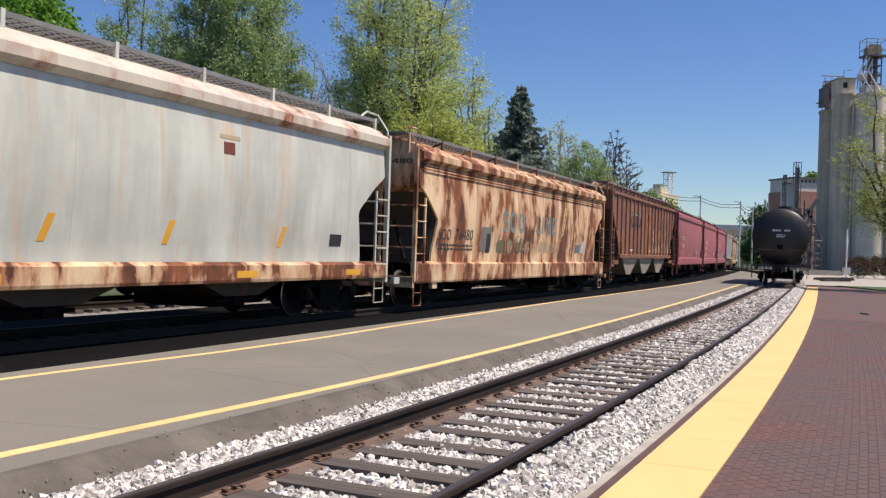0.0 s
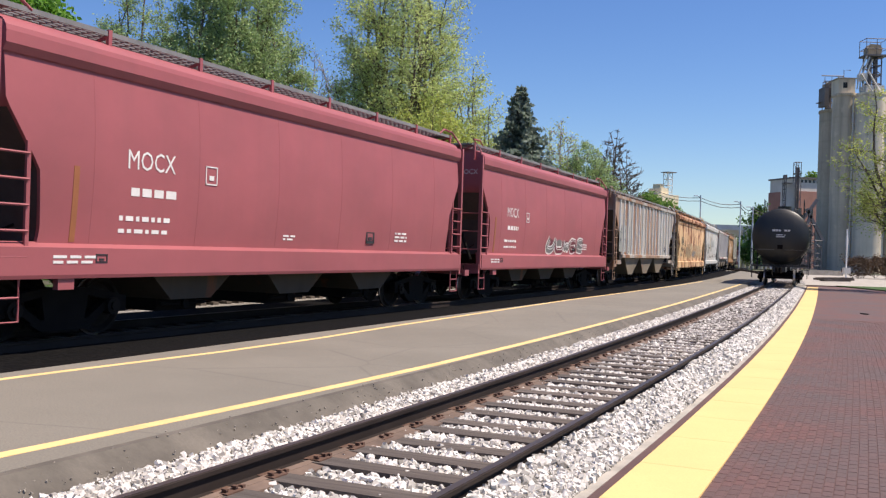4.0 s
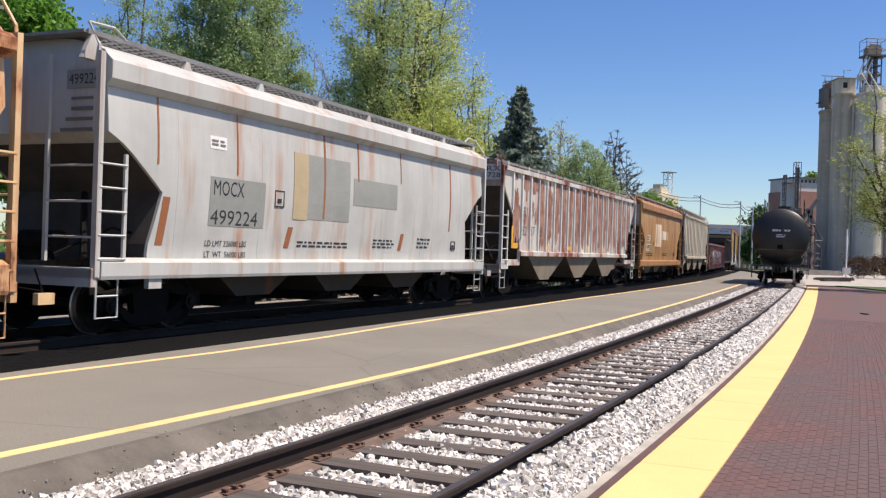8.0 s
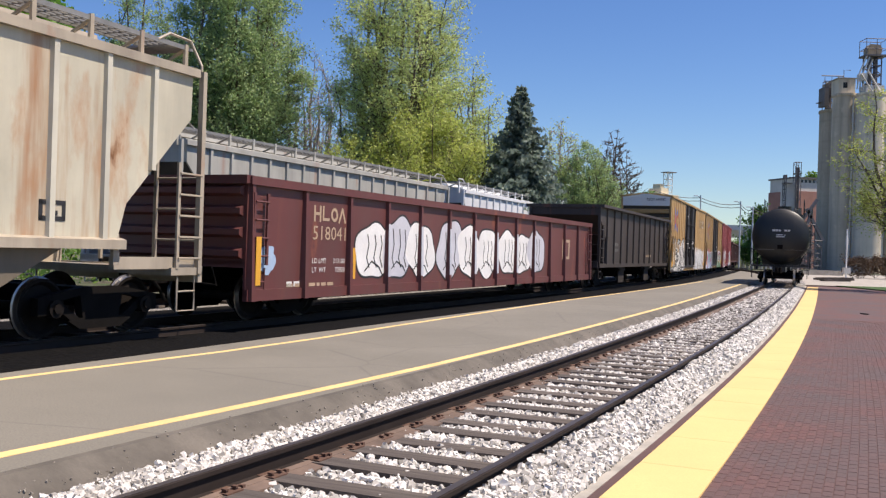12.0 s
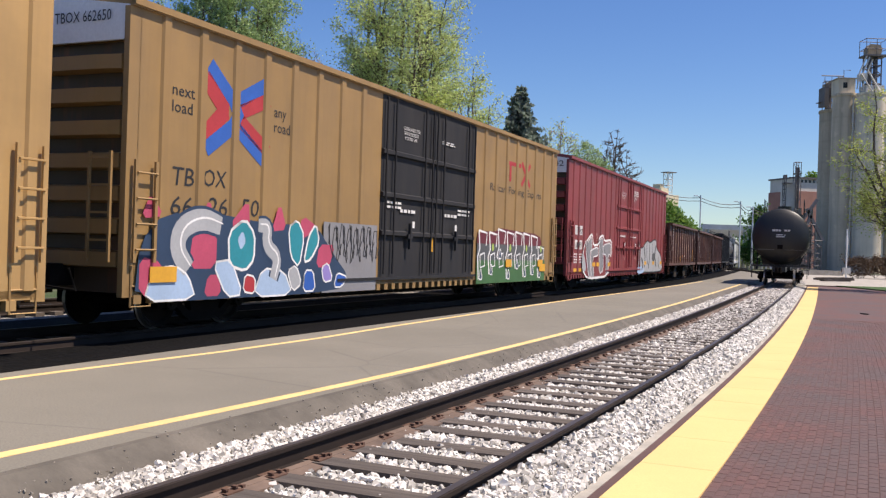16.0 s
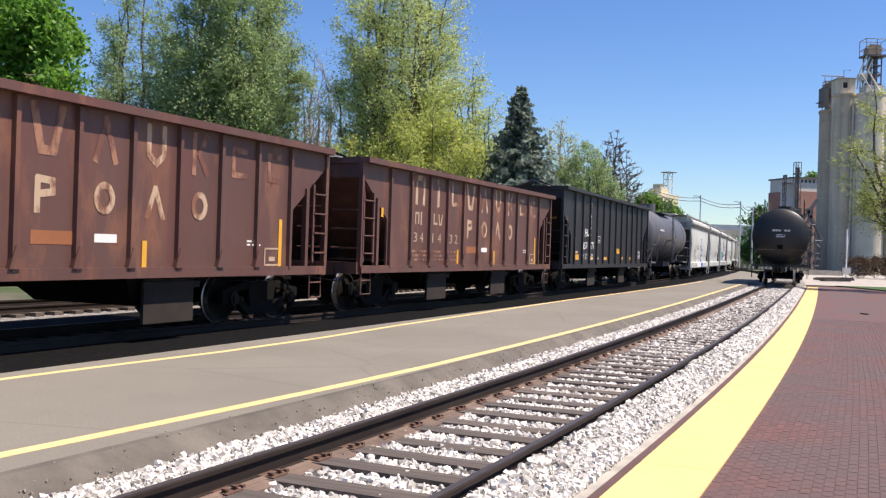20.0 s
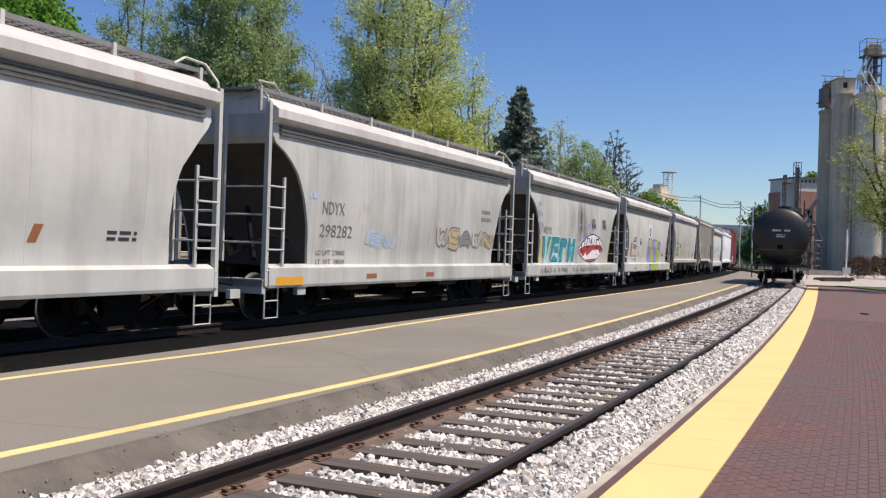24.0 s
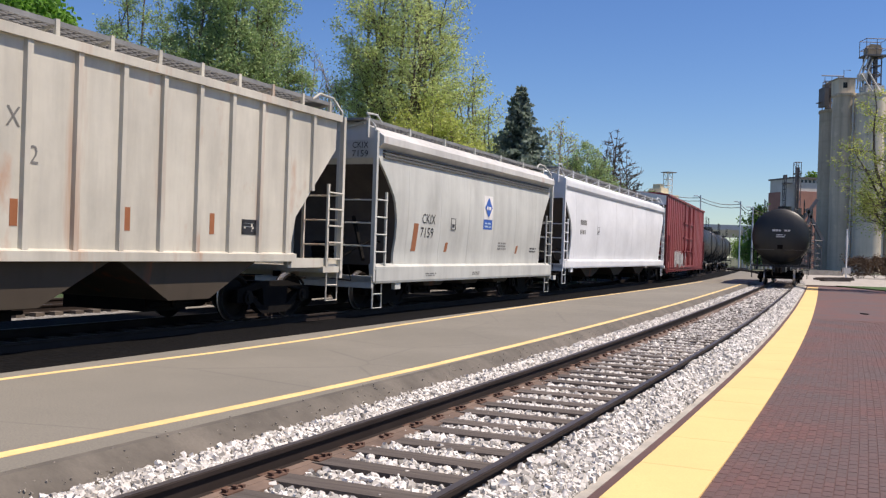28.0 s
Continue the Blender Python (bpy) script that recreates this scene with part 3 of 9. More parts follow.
def round_hopper(car, L, paint, trim=None, eave=4.02, seams=6, dark_bands=False, legs=None, sill_mat=None, y_walk=1.18, walk=4.46, n_bays=3, bay_mat=None, cut=CUT_ANGLED, chord_mat=None, sill=(0.88, 1.20), chord=0.30, groove=None):
    """A covered hopper with bulged, smooth side sheets over a deep side sill."""
    trim = trim or paint
    over = 1.60 if dark_bands else (1.575 if legs or chord_mat else 1.515)
    e = L / 2 - 0.78
    rows = []
    for k in range(22):
        u = k / 21
        z = sill[1] - 0.06 + (eave - 0.06 - sill[1]) * u
        y = 1.38 + 0.12 * sin(pi * (0.12 + 0.80 * min(1, max(0, (z - 1.32) / 2.58))))
        x = e - 0.10 - float(np.interp(z, [q[0] for q in cut], [q[1] for q in cut]))
        rows.append((z, x, y))
    part("body", smooth_by_angle(body_loft(rows), "body", 30), paint, car)
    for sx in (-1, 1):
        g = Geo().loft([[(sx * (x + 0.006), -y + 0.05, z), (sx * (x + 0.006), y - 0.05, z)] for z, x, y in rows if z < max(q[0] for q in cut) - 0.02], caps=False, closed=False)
        part("slope_sheet", g, M_SLOPE, car, "grimy end slope sheet darkened for its deep shade")
    top = eave
    roof = [(top - 0.13, e - 0.10, 1.50), (top, e - 0.10, 1.47), (top + 0.12, e - 0.12, 1.36), (top + 0.22, e - 0.14, 1.12), (top + 0.30, e - 0.16, 0.75), (top + 0.34, e - 0.18, 0.3)]
    part("roof", smooth_by_angle(body_loft(roof), "roof", 30), chord_mat or paint, car)
    for sy in (-1, 1):
        g = Geo().prism([(sy * 1.46, top - chord), (sy * over, top - chord + 0.10), (sy * over, top - 0.05), (sy * 1.50, top + 0.02), (sy * 1.42, top + 0.02)], -e + 0.05, e - 0.05, "x")
        rim = part("top_chord", g, chord_mat or paint, car)
        if dark_bands:
            for z in (top - 0.335, top - 0.405, top - 0.475):
                part("chord_rib", Geo().box(-e + 0.3, e - 0.3, sy * 1.455 - 0.05, sy * 1.455 + 0.045, z - 0.017, z + 0.017), groove or paint, rim)
        g = Geo().prism([(sy * 1.38, sill[0]), (sy * 1.52, sill[0]), (sy * 1.535, sill[0] + 0.05), (sy * 1.535, sill[1] - 0.07), (sy * 1.40, sill[1]), (sy * 1.34, sill[1] - 0.02)], -e + 0.0, e - 0.0, "x")
        part("side_sill", g, sill_mat or trim, car)
        for x in (-e + 0.25, e - 0.25):
            part("jacking_pad", Geo().box(x + 0.9 - 0.14, x + 0.9 + 0.14, sy * 1.45 - 0.04, sy * 1.45 + 0.05, sill[0] - 0.15, sill[0]), trim, car)
    for k in range(seams):
        x = -e + 1.6 + (2 * e - 3.2) * k / (seams - 1)
        g = seam(x, rows)
        if g:
            part("weld_seam", g, paint, car)
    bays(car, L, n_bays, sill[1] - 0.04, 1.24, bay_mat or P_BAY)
    end_gear(car, L, trim, top + 0.05, walk, sill[0] + 0.12)
    roof_walk(car, L, trim, top + 0.05, walk, y_walk, legs=legs)
    couplers(car, L)
    for sx in (-1, 1):
        truck(car, sx * (L / 2 - 2.35))


def ribbed_hopper(car, L, paint, rib_mat=None, trim=None, top=4.12, ribs=17, low=1.32, bay_mat=None, walk=4.52, n_bays=3, first=1.05):
    """A covered hopper with flat sides and upright outside posts."""
    trim = trim or paint
    e = L / 2 - 0.80
    rows = [(low, e - 1.75, 1.46), (1.95, e - 1.55, 1.46), (3.35, e - 0.16, 1.46), (top, e - 0.14, 1.46)]
    part("body", body_loft(rows), paint, car)
    part("roof", body_loft([(top, e - 0.12, 1.50), (top + 0.06, e - 0.12, 1.44), (top + 0.16, e - 0.14, 0.8), (top + 0.18, e - 0.2, 0.2)]), paint, car)
    for sy in (-1, 1):
        part("top_chord", Geo().box(-e + 0.06, e - 0.06, sy * 1.49 - 0.055, sy * 1.49 + 0.055, top - 0.10, top + 0.03), trim, car)
        part("bottom_chord", Geo().prism([(sy * 1.44, low - 0.03), (sy * 1.55, low - 0.03), (sy * 1.55, low + 0.10), (sy * 1.46, low + 0.13)], -e + 1.62, e - 1.62, "x"), trim, car)
        for k in range(ribs):
            x = -e + first + (2 * e - first - 1.05) * k / (ribs - 1)
            z0 = low if abs(x) < e - 1.75 else (1.95 + 1.007 * (abs(x) - (e - 1.55)) + 0.02)
            z0 = max(z0, low)
            g = Geo().prism([(x - 0.065, sy * 1.455), (x - 0.045, sy * 1.520), (x + 0.045, sy * 1.520), (x + 0.065, sy * 1.455)], z0, top - 0.09, "z")
            part("side_post", g, rib_mat or paint, car)
    for sx in (-1, 1):
        for sy in (-1, 1):
            part("end_sill", Geo().box(sx * (e - 1.75), sx * (e + 0.05), sy * 1.40 - 0.05, sy * 1.40 + 0.05, 1.0, 1.18), trim, car)
            part("end_strut", Geo().beam((sx * (e - 1.7), sy * 1.42, 1.06), (sx * (e - 1.72), sy * 1.42, 1.5), 0.12, 0.06), trim, car)
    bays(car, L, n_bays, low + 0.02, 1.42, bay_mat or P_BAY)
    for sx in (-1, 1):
        part("slope_sheet", Geo().loft([[(sx * (x + 0.006), -1.42, z), (sx * (x + 0.006), 1.42, z)] for z, x, y in rows[:3]], caps=False, closed=False), M_SLOPE, car, "grimy end slope sheet darkened for its deep shade")
    end_gear(car, L, trim, top + 0.02, walk, 1.0)
    roof_walk(car, L, trim, top + 0.02, walk, 1.22, step=1.0)
    couplers(car, L)
    for sx in (-1, 1):
        truck(car, sx * (L / 2 - 2.35))


def open_hopper(car, L, paint, ribs=11, top=3.30, low=0.99, trim=None, inside=None, first=1.35):
    """An open-topped coal hopper with outside posts and sloping end sheets."""
    trim = trim or paint
    e = L / 2 - 0.62
    g = Geo()
    wall = 0.05
    for sy in (-1, 1):
        y0, y1 = sorted((sy * 1.42, sy * (1.42 + wall)))
        g.prism([(-e + 1.3, low), (e - 1.3, low), (e - 1.3, 2.05), (e - 0.12, min(2.95, top - 0.25)), (e - 0.12, top), (-e + 0.12, top), (-e + 0.12, min(2.95, top - 0.25)), (-e + 1.3, 2.05)], y0, y1)
    part("side_sheet", g, paint, car)
    g = Geo()
    for sx in (-1, 1):
        g.prism([(sx * (e - 0.14), top), (sx * (e - 0.14), top - 0.40), (sx * (e - 2.4), 1.15), (sx * (e - 2.45), 1.20), (sx * (e - 0.20), top - 0.32), (sx * (e - 0.20), top)], -1.42, 1.42)
    g.box(-e + 2.4, e - 2.4, -1.42, 1.42, 1.10, 1.16)
    part("slope_sheet", g, paint, car)
    for sy in (-1, 1):
        part("top_chord", Geo().box(-e + 0.08, e - 0.08, sy * 1.53 - 0.12, sy * 1.53 + 0.12, top - 0.09, top + 0.03), trim, car)
        part("side_sill", Geo().box(-e + 0.1, e - 0.1, sy * 1.46 - 0.06, sy * 1.46 + 0.06, low - 0.12, low + 0.04), trim, car)
        for k in range(ribs):
            x = -e + first + (2 * e - 2 * first) * k / (ribs - 1)
            z0 = low if abs(x) < e - 1.25 else 2.05 + 0.76 * (abs(x) - (e - 1.3))
            g = Geo().prism([(x - 0.055, sy * 1.46), (x - 0.035, sy * 1.535), (x + 0.035, sy * 1.535), (x + 0.055, sy * 1.46)], max(low, z0), top - 0.1, "z")
            part("side_post", g, trim, car)
    for sx in (-1, 1):
        part("end_chord", Geo().box(sx * (e - 0.24), sx * (e - 0.06), -1.45, 1.45, top - 0.1, top + 0.03), trim, car)
        for sy in (-1, 1):
            part("corner_post", Geo().box(sx * (e - 0.16), sx * (e - 0.06), sy * 1.46 - 0.05, sy * 1.46 + 0.05, 1.0, top), trim, car)
            part("corner_brace", Geo().box(sx * (e - 0.86), sx * (e - 0.76), sy * 1.46 - 0.05, sy * 1.46 + 0.05, 1.0, min(2.5, top - 0.7)), trim, car)
            part("ladder", ladder(sx * (e - 0.15), sx * (e - 0.6), sy * 1.50, 1.1, 2.6, 4), trim, car)
            part("step_stirrup", stirrup(sx * (e - 0.4), sy * 1.46), trim, car)
        g = Geo()
        g.box(sx * (e - 2.2), sx * e, -0.3, 0.3, 0.78, 1.05)
        g.box(sx * (e - 0.15), sx * e, -1.45, 1.45, 0.85, 1.10)
        part("end_sill", g, trim, car)
        g = Geo()
        for z in (1.4, 1.8, 2.2):
            g.tube([(sx * (e - 0.04), -1.42, z), (sx * (e - 0.04), -0.8, z)], 0.018, 5)
        part("grab_iron", g, trim, car)
        g = Geo().disc((sx * (e - 0.75), -0.5, 1.32), 0.16, 0.8, 12)
        part("brake_reservoir", g, M_GRIME_SHADE, car)
    if inside:
        # small peaked shelter plate over the brake stand
        for sx in (-1, 1):
            y0 = -1.0
            plate = part("brake_shelter", Geo().prism([(y0, top + 0.03), (y0 + 0.55, top + 0.24), (y0 + 1.1, top + 0.03), (y0 + 1.1, top), (y0 + 0.55, top + 0.20), (y0, top)], -e - 0.28, -e + 0.34, "x"), M_GALV, car, "galvanised peaked shelter plate") if sx < 0 else None
            if plate:
                for k in range(5):
                    x = -e - 0.26 + 0.14 * k
                    part("shelter_rib", Geo().beam((x, y0, top + 0.036), (x, y0 + 0.54, top + 0.245), 0.03, 0.02), M_GRIME_SHADE, plate)
    x_end = L / 2 - 2.9
    n = 2
    for k in range(n):
        c = -x_end + 2 * x_end * (k + 0.5) / n
        g = Geo().loft([[(c - 0.5, -1.0, 0.42), (c + 0.5, -1.0, 0.42), (c + 0.5, 1.0, 0.42), (c - 0.5, 1.0, 0.42)],
                        [(c - 1.1, -1.38, low), (c + 1.1, -1.38, low), (c + 1.1, 1.38, low), (c - 1.1, 1.38, low)]])
        part("hopper_bay", g, M_GRIME_SHADE, car)
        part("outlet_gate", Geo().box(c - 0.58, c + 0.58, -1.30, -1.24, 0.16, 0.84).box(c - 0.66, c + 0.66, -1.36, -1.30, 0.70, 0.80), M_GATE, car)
    part("centre_sill", Geo().box(-e, e, -0.22, 0.22, 0.72, 1.05), M_GRIME_SHADE, car)
    couplers(car, L)
    for sx in (-1, 1):
        truck(car, sx * (L / 2 - 2.2))


def gondola(car, L, paint):
    e = L / 2 - 0.62
    top, low = 2.52, 0.52
    g = Geo()
    for sy in (-1, 1):
        y0, y1 = sorted((sy * 1.38, sy * 1.43))
        g.box(-e, e, y0, y1, low, top)
    part("side_sheet", g, paint, car)
    part("floor_plate", Geo().box(-e, e, -1.38, 1.38, 1.05, 1.12), paint, car)
    for sx in (-1, 1):
        part("end_sheet", Geo().box(sx * (e - 0.05), sx * e, -1.38, 1.38, 1.0, top), paint, car)
        for z in (1.25, 1.62, 1.99, 2.34):
            g = Geo().prism([(sx * e, z - 0.10), (sx * (e + 0.12), z - 0.05), (sx * (e + 0.12), z + 0.05), (sx * e, z + 0.10)], -1.36, 1.36)
            part("end_rib", g, paint, car)
        for sy in (-1, 1):
            part("ladder", ladder(sx * (e - 0.12), sx * (e - 0.52), sy * 1.50, 1.05, top - 0.2, 4), paint, car)
            part("step_stirrup", stirrup(sx * (e - 0.32), sy * 1.46, 0.4, 0.5, 1.0), paint, car)
        part("end_chord", Geo().box(sx * (e - 0.1), sx * (e + 0.10), -1.48, 1.48, top - 0.06, top + 0.09), paint, car)
    for sy in (-1, 1):
        part("top_chord", Geo().box(-e, e, sy * 1.44 - 0.08, sy * 1.44 + 0.08, top - 0.07, top + 0.08), paint, car)
        part("side_sill", Geo().box(-e, e, sy * 1.43 - 0.05, sy * 1.43 + 0.05, low - 0.10, low + 0.10), paint, car)
        n = 14
        for k in range(n):
            x = -e + 0.10 + (2 * e - 0.2) * k / (n - 1)
            g = Geo().loft([[(x - 0.10, sy * 1.42, low - 0.1), (x - 0.06, sy * 1.55, low - 0.1), (x + 0.06, sy * 1.55, low - 0.1), (x + 0.10, sy * 1.42, low - 0.1)],
                            [(x - 0.06, sy * 1.42, top - 0.07), (x - 0.04, sy * 1.50, top - 0.07), (x + 0.04, sy * 1.50, top - 0.07), (x + 0.06, sy * 1.42, top - 0.07)]])
            part("side_post", g, paint, car)
    part("centre_sill", Geo().prism([(-e, 0.75), (-e, 1.05), (e, 1.05), (e, 0.75)], -0.25, 0.25), M_GRIME_SHADE, car)
    couplers(car, L)
    for sx in (-1, 1):
        truck(car, sx * (L / 2 - 2.6))


# Near-black sheet behind the end ribs: their shade is put into the paint.
P_END = weathered("recess_shade_paint", (0.06, 0.045, 0.03), 0.2, 0.0, 0.4, seed=44)


def boxcar(car, L, paint, door_mat, roof_mat, end_mat, top=4.95, ribs=24, x_door=0.0, door_w=5.4, low=0.64):
    e = L / 2 - 0.72
    part("body", Geo().box(-e + 0.20, e - 0.20, -1.45, 1.45, low, top - 0.1), paint, car)
    part("roof", body_loft([(top - 0.14, e, 1.50), (top - 0.02, e, 1.50), (top + 0.10, e - 0.02, 0.7), (top + 0.11, e - 0.02, 0.1)]), roof_mat, car)
    for sy in (-1, 1):
        part("eave_rail", Geo().box(-e, e, sy * 1.48 - 0.05, sy * 1.48 + 0.06, top - 0.12, top - 0.02), paint, car)
        sill = Geo().box(-e + 0.05, e - 0.05, sy * 1.42 - 0.03, sy * 1.42 + 0.06, low - 0.02, low + 0.10)
        x = -e + 0.2
        while x < e - 0.4:
            sill.box(x, x + 0.16, sy * 1.44 - 0.03, sy * 1.44 + 0.06, low - 0.15, low - 0.02)
            x += 0.36
        part("side_sill", sill, paint, car)
        for k in range(ribs):
            x = -9.62 + 0.885 * k
            if abs(x - x_door) < door_w / 2 + 0.05 or x > e - 0.2:
                continue
            g = Geo().prism([(x - 0.12, sy * 1.44), (x - 0.075, sy * 1.487), (x + 0.075, sy * 1.487), (x + 0.12, sy * 1.44)], low + 0.1, top - 0.10, "z")
            part("side_post", g, paint, car)
        for k in (-1, 1):
            x = x_door + k * door_w / 4
            w = door_w / 4 - 0.006
            g = Geo().box(x - w, x + w, sy * 1.43 - 0.03, sy * 1.43 + 0.05, low + 0.12, top - 0.13)
            door = part("door", g, door_mat, car)
            for z in (1.75, 2.6, 3.55):
                part("door_rib", Geo().prism([(sy * 1.47, z - 0.07), (sy * 1.53, z - 0.04), (sy * 1.53, z + 0.04), (sy * 1.47, z + 0.07)], x - w, x + w, "x"), door_mat, door)
            for dx in (-w + 0.12, -w + 0.55, w - 0.55, w - 0.12):
                part("lock_rod", Geo().tube([(x + dx, sy * 1.53, low + 0.2), (x + dx, sy * 1.53, top - 0.2)], 0.026, 6), door_mat, door)
            part("door_handle", Geo().box(x - 0.12, x + 0.12, sy * 1.53, sy * 1.58, 1.65, 1.75).box(x - 0.04, x + 0.04, sy * 1.53, sy * 1.59, 1.4, 2.0), door_mat, door)
        for z in (low + 0.10,):
            part("door_track", Geo().box(x_door - door_w / 2 - 1.8, x_door + door_w / 2 + 0.2, sy * 1.47 - 0.04, sy * 1.47 + 0.06, z - 0.03, z + 0.03), door_mat, car)
    for sx in (-1, 1):
        for k in range(7):
            z = 1.15 + 0.48 * k
            g = Geo()
            ring = []
            for j in range(7):
                y = -1.30 + 2.6 * j / 6
                a = 1.0 if 0 < j < 6 else 0.15
                ring.append([(sx * (e - 0.20), y, z - 0.15), (sx * (e + 0.06 * a), y, z - 0.12), (sx * (e + 0.06 * a), y, z + 0.09), (sx * (e - 0.20), y, z + 0.13)])
            g.loft(ring)
            part("end_rib", g, end_mat, car)
        part("end_panel", Geo().box(sx * (e - 0.19), sx * (e - 0.16), -1.42, 1.42, low, top - 0.62), P_END, car, "recessed end sheet with the ribs' shade in its colour")
        part("end_panel", Geo().prism([(-1.42, top - 0.62), (1.42, top - 0.62), (1.42, top - 0.12), (0.2, top + 0.06), (-0.2, top + 0.06), (-1.42, top - 0.12)], sx * (e - 0.05), sx * (e + 0.012), "x"), M_WHITE, car, "white upper end panel")
        for sy in (-1, 1):
            part("corner_post", Geo().box(sx * (e - 0.22), sx * (e + 0.02), sy * 1.41 - 0.04, sy * 1.41 + 0.06, low - 0.05, top - 0.14), paint, car)
            part("ladder", ladder(sx * (e - 0.12), sx * (e - 0.55), sy * 1.52, 1.1, 2.6, 4), paint, car)
            part("step_stirrup", stirrup(sx * (e - 0.35), sy * 1.46, 0.42, 0.45, 1.05), paint, car)
        part("end_ladder", Geo().box(sx * (e + 0.12), sx * (e + 0.16), -1.3, -1.26, 1.1, 2.7).box(sx * (e + 0.12), sx * (e + 0.16), -0.9, -0.86, 1.1, 2.7)
             .box(sx * (e + 0.12), sx * (e + 0.15), -1.3, -0.86, 1.4, 1.43).box(sx * (e + 0.12), sx * (e + 0.15), -1.3, -0.86, 1.8, 1.83).box(sx * (e + 0.12), sx * (e + 0.15), -1.3, -0.86, 2.2, 2.23).box(sx * (e + 0.12), sx * (e + 0.15), -1.3, -0.86, 2.6, 2.63), end_mat, car)
        part("draft_gear", Geo().box(sx * (e - 0.3), sx * (e + 0.3), -0.35, 0.35, 0.72, 1.05), M_GRIME_SHADE, car)
    part("underframe", Geo().box(-e, e, -0.3, 0.3, 0.72, 1.05).box(-e + 4, e - 4, -1.25, -1.15, 0.72, 1.05).box(-e + 4.4, e - 4.4, -0.35, 0.35, 0.30, 0.74).box(-e + 4.6, -e + 7.5, -0.9, -0.5, 0.36, 0.8).box(-1.6, 0.4, -1.2, -0.4, 0.5, 0.9).prism([(-e + 5, 0.9), (-e + 6, 0.62), (e - 6, 0.62), (e - 5, 0.9)], -0.2, 0.2), M_GRIME_SHADE, car)
    couplers(car, L)
    for sx in (-1, 1):
        truck(car, sx * (L / 2 - 3.1))


def tank_car(car, L, paint, r=1.42, z=2.62, bands=4, trim=None):
    trim = trim or paint
    e = L / 2 - 0.62
    h = e - 0.75
    g = Geo()
    n = 40
    rings = []
    for x, q in ((-h - 0.42, 0.05), (-h - 0.40, 0.35), (-h - 0.32, 0.62), (-h - 0.20, 0.82), (-h - 0.08, 0.94), (-h, 1.0), (h, 1.0), (h + 0.08, 0.94), (h + 0.20, 0.82), (h + 0.32, 0.62), (h + 0.40, 0.35), (h + 0.42, 0.05)):
        rings.append([(x, r * q * cos(2 * pi * k / n), z + r * q * sin(2 * pi * k / n)) for k in range(n)])
    g.loft(rings)
    part("tank_shell", smooth_by_angle(g, "tank_shell", 50), paint, car)
    for k in range(bands):
        x = -h * 0.8 + 1.6 * h * k / max(1, bands - 1)
        g = Geo()
        g.loft([[(x - 0.04, (r + d) * cos(2 * pi * j / n), z + (r + d) * sin(2 * pi * j / n)) for j in range(n)] for d in (0.0,)] +
               [[(x + dx, (r + 0.012) * cos(2 * pi * j / n), z + (r + 0.012) * sin(2 * pi * j / n)) for j in range(n)] for dx in (-0.035, 0.035)] +
               [[(x + 0.04, r * cos(2 * pi * j / n), z + r * sin(2 * pi * j / n)) for j in range(n)]], caps=False)
        part("tank_band", g, paint, car)
    g = Geo().disc((0, 0, z + r - 0.12), 0.42, 0.55, 20, "z")
    g.disc((0.9, 0, z + r - 0.1), 0.16, 0.35, 12, "z").disc((-0.9, 0.1, z + r - 0.1), 0.14, 0.4, 12, "z")
    part("valve_dome", g, trim, car)
    g = Geo()
    for sy in (-1, 1):
        g.box(-1.8, 1.8, sy * 0.85 - 0.25, sy * 0.85 + 0.25, z + r - 0.16, z + r - 0.11)
        for x in (-1.8, -0.9, 0.9, 1.8):
            g.tube([(x, sy * 1.1, z + r - 0.12), (x, sy * 1.1, z + r + 0.75)], 0.02, 5)
        for zz in (0.4, 0.75):
            g.tube([(-1.8, sy * 1.1, z + r + zz), (1.8, sy * 1.1, z + r + zz)], 0.02, 5)
    part("top_platform", g, trim, car)
    for sx in (-1, 1):
        part("stub_sill", Geo().box(sx * (h - 2.2), sx * e, -0.32, 0.32, 0.74, 1.12), trim, car)
        part("end_platform", Geo().box(sx * (e - 0.45), sx * e, -1.45, 1.45, 1.02, 1.13).box(sx * (e - 1.9), sx * (e - 0.4), -1.42, -1.1, 1.02, 1.10).box(sx * (e - 1.9), sx * (e - 0.4), 1.1, 1.42, 1.02, 1.10), trim, car)
        part("tank_saddle", Geo().prism([(-0.9, 1.05), (0.9, 1.05), (1.25, z - 0.62), (0.7, z - r + 0.18), (0, z - r + 0.02), (-0.7, z - r + 0.18), (-1.25, z - 0.62)], sx * (h - 1.6), sx * (h - 1.2), "x"), trim, car)
        for sy in (-1, 1):
            g = Geo().tube([(sx * (e - 1.9), sy * 1.45, 1.1), (sx * (e - 1.9), sy * 1.45, 2.0), (sx * (e - 0.1), sy * 1.45, 2.0), (sx * (e - 0.1), sy * 1.45, 1.1)], 0.02, 5)
            g.tube([(sx * (e - 0.05), sy * 1.45, 1.1), (sx * (e - 0.05), sy * 1.45, 1.95), (sx * (e - 0.05), sy * 0.3, 1.95)], 0.02, 5)
            part("hand_rail", g, trim, car)
        for sy in (-1, 1):
            part("step_stirrup", stirrup(sx * (e - 0.25), sy * 1.42), trim, car)
    for sy in (-1, 1):
        part("side_ladder", ladder(-0.25, 0.25, sy * 1.5, 1.0, z + r - 0.2, 8), trim, car)
    part("bottom_outlet", Geo().disc((0, 0, z - r - 0.35), 0.16, 0.4, 12, "z").box(-0.3, 0.3, -0.3, 0.3, z - r - 0.1, z - r + 0.1), M_GRIME_SHADE, car)
    couplers(car, L)
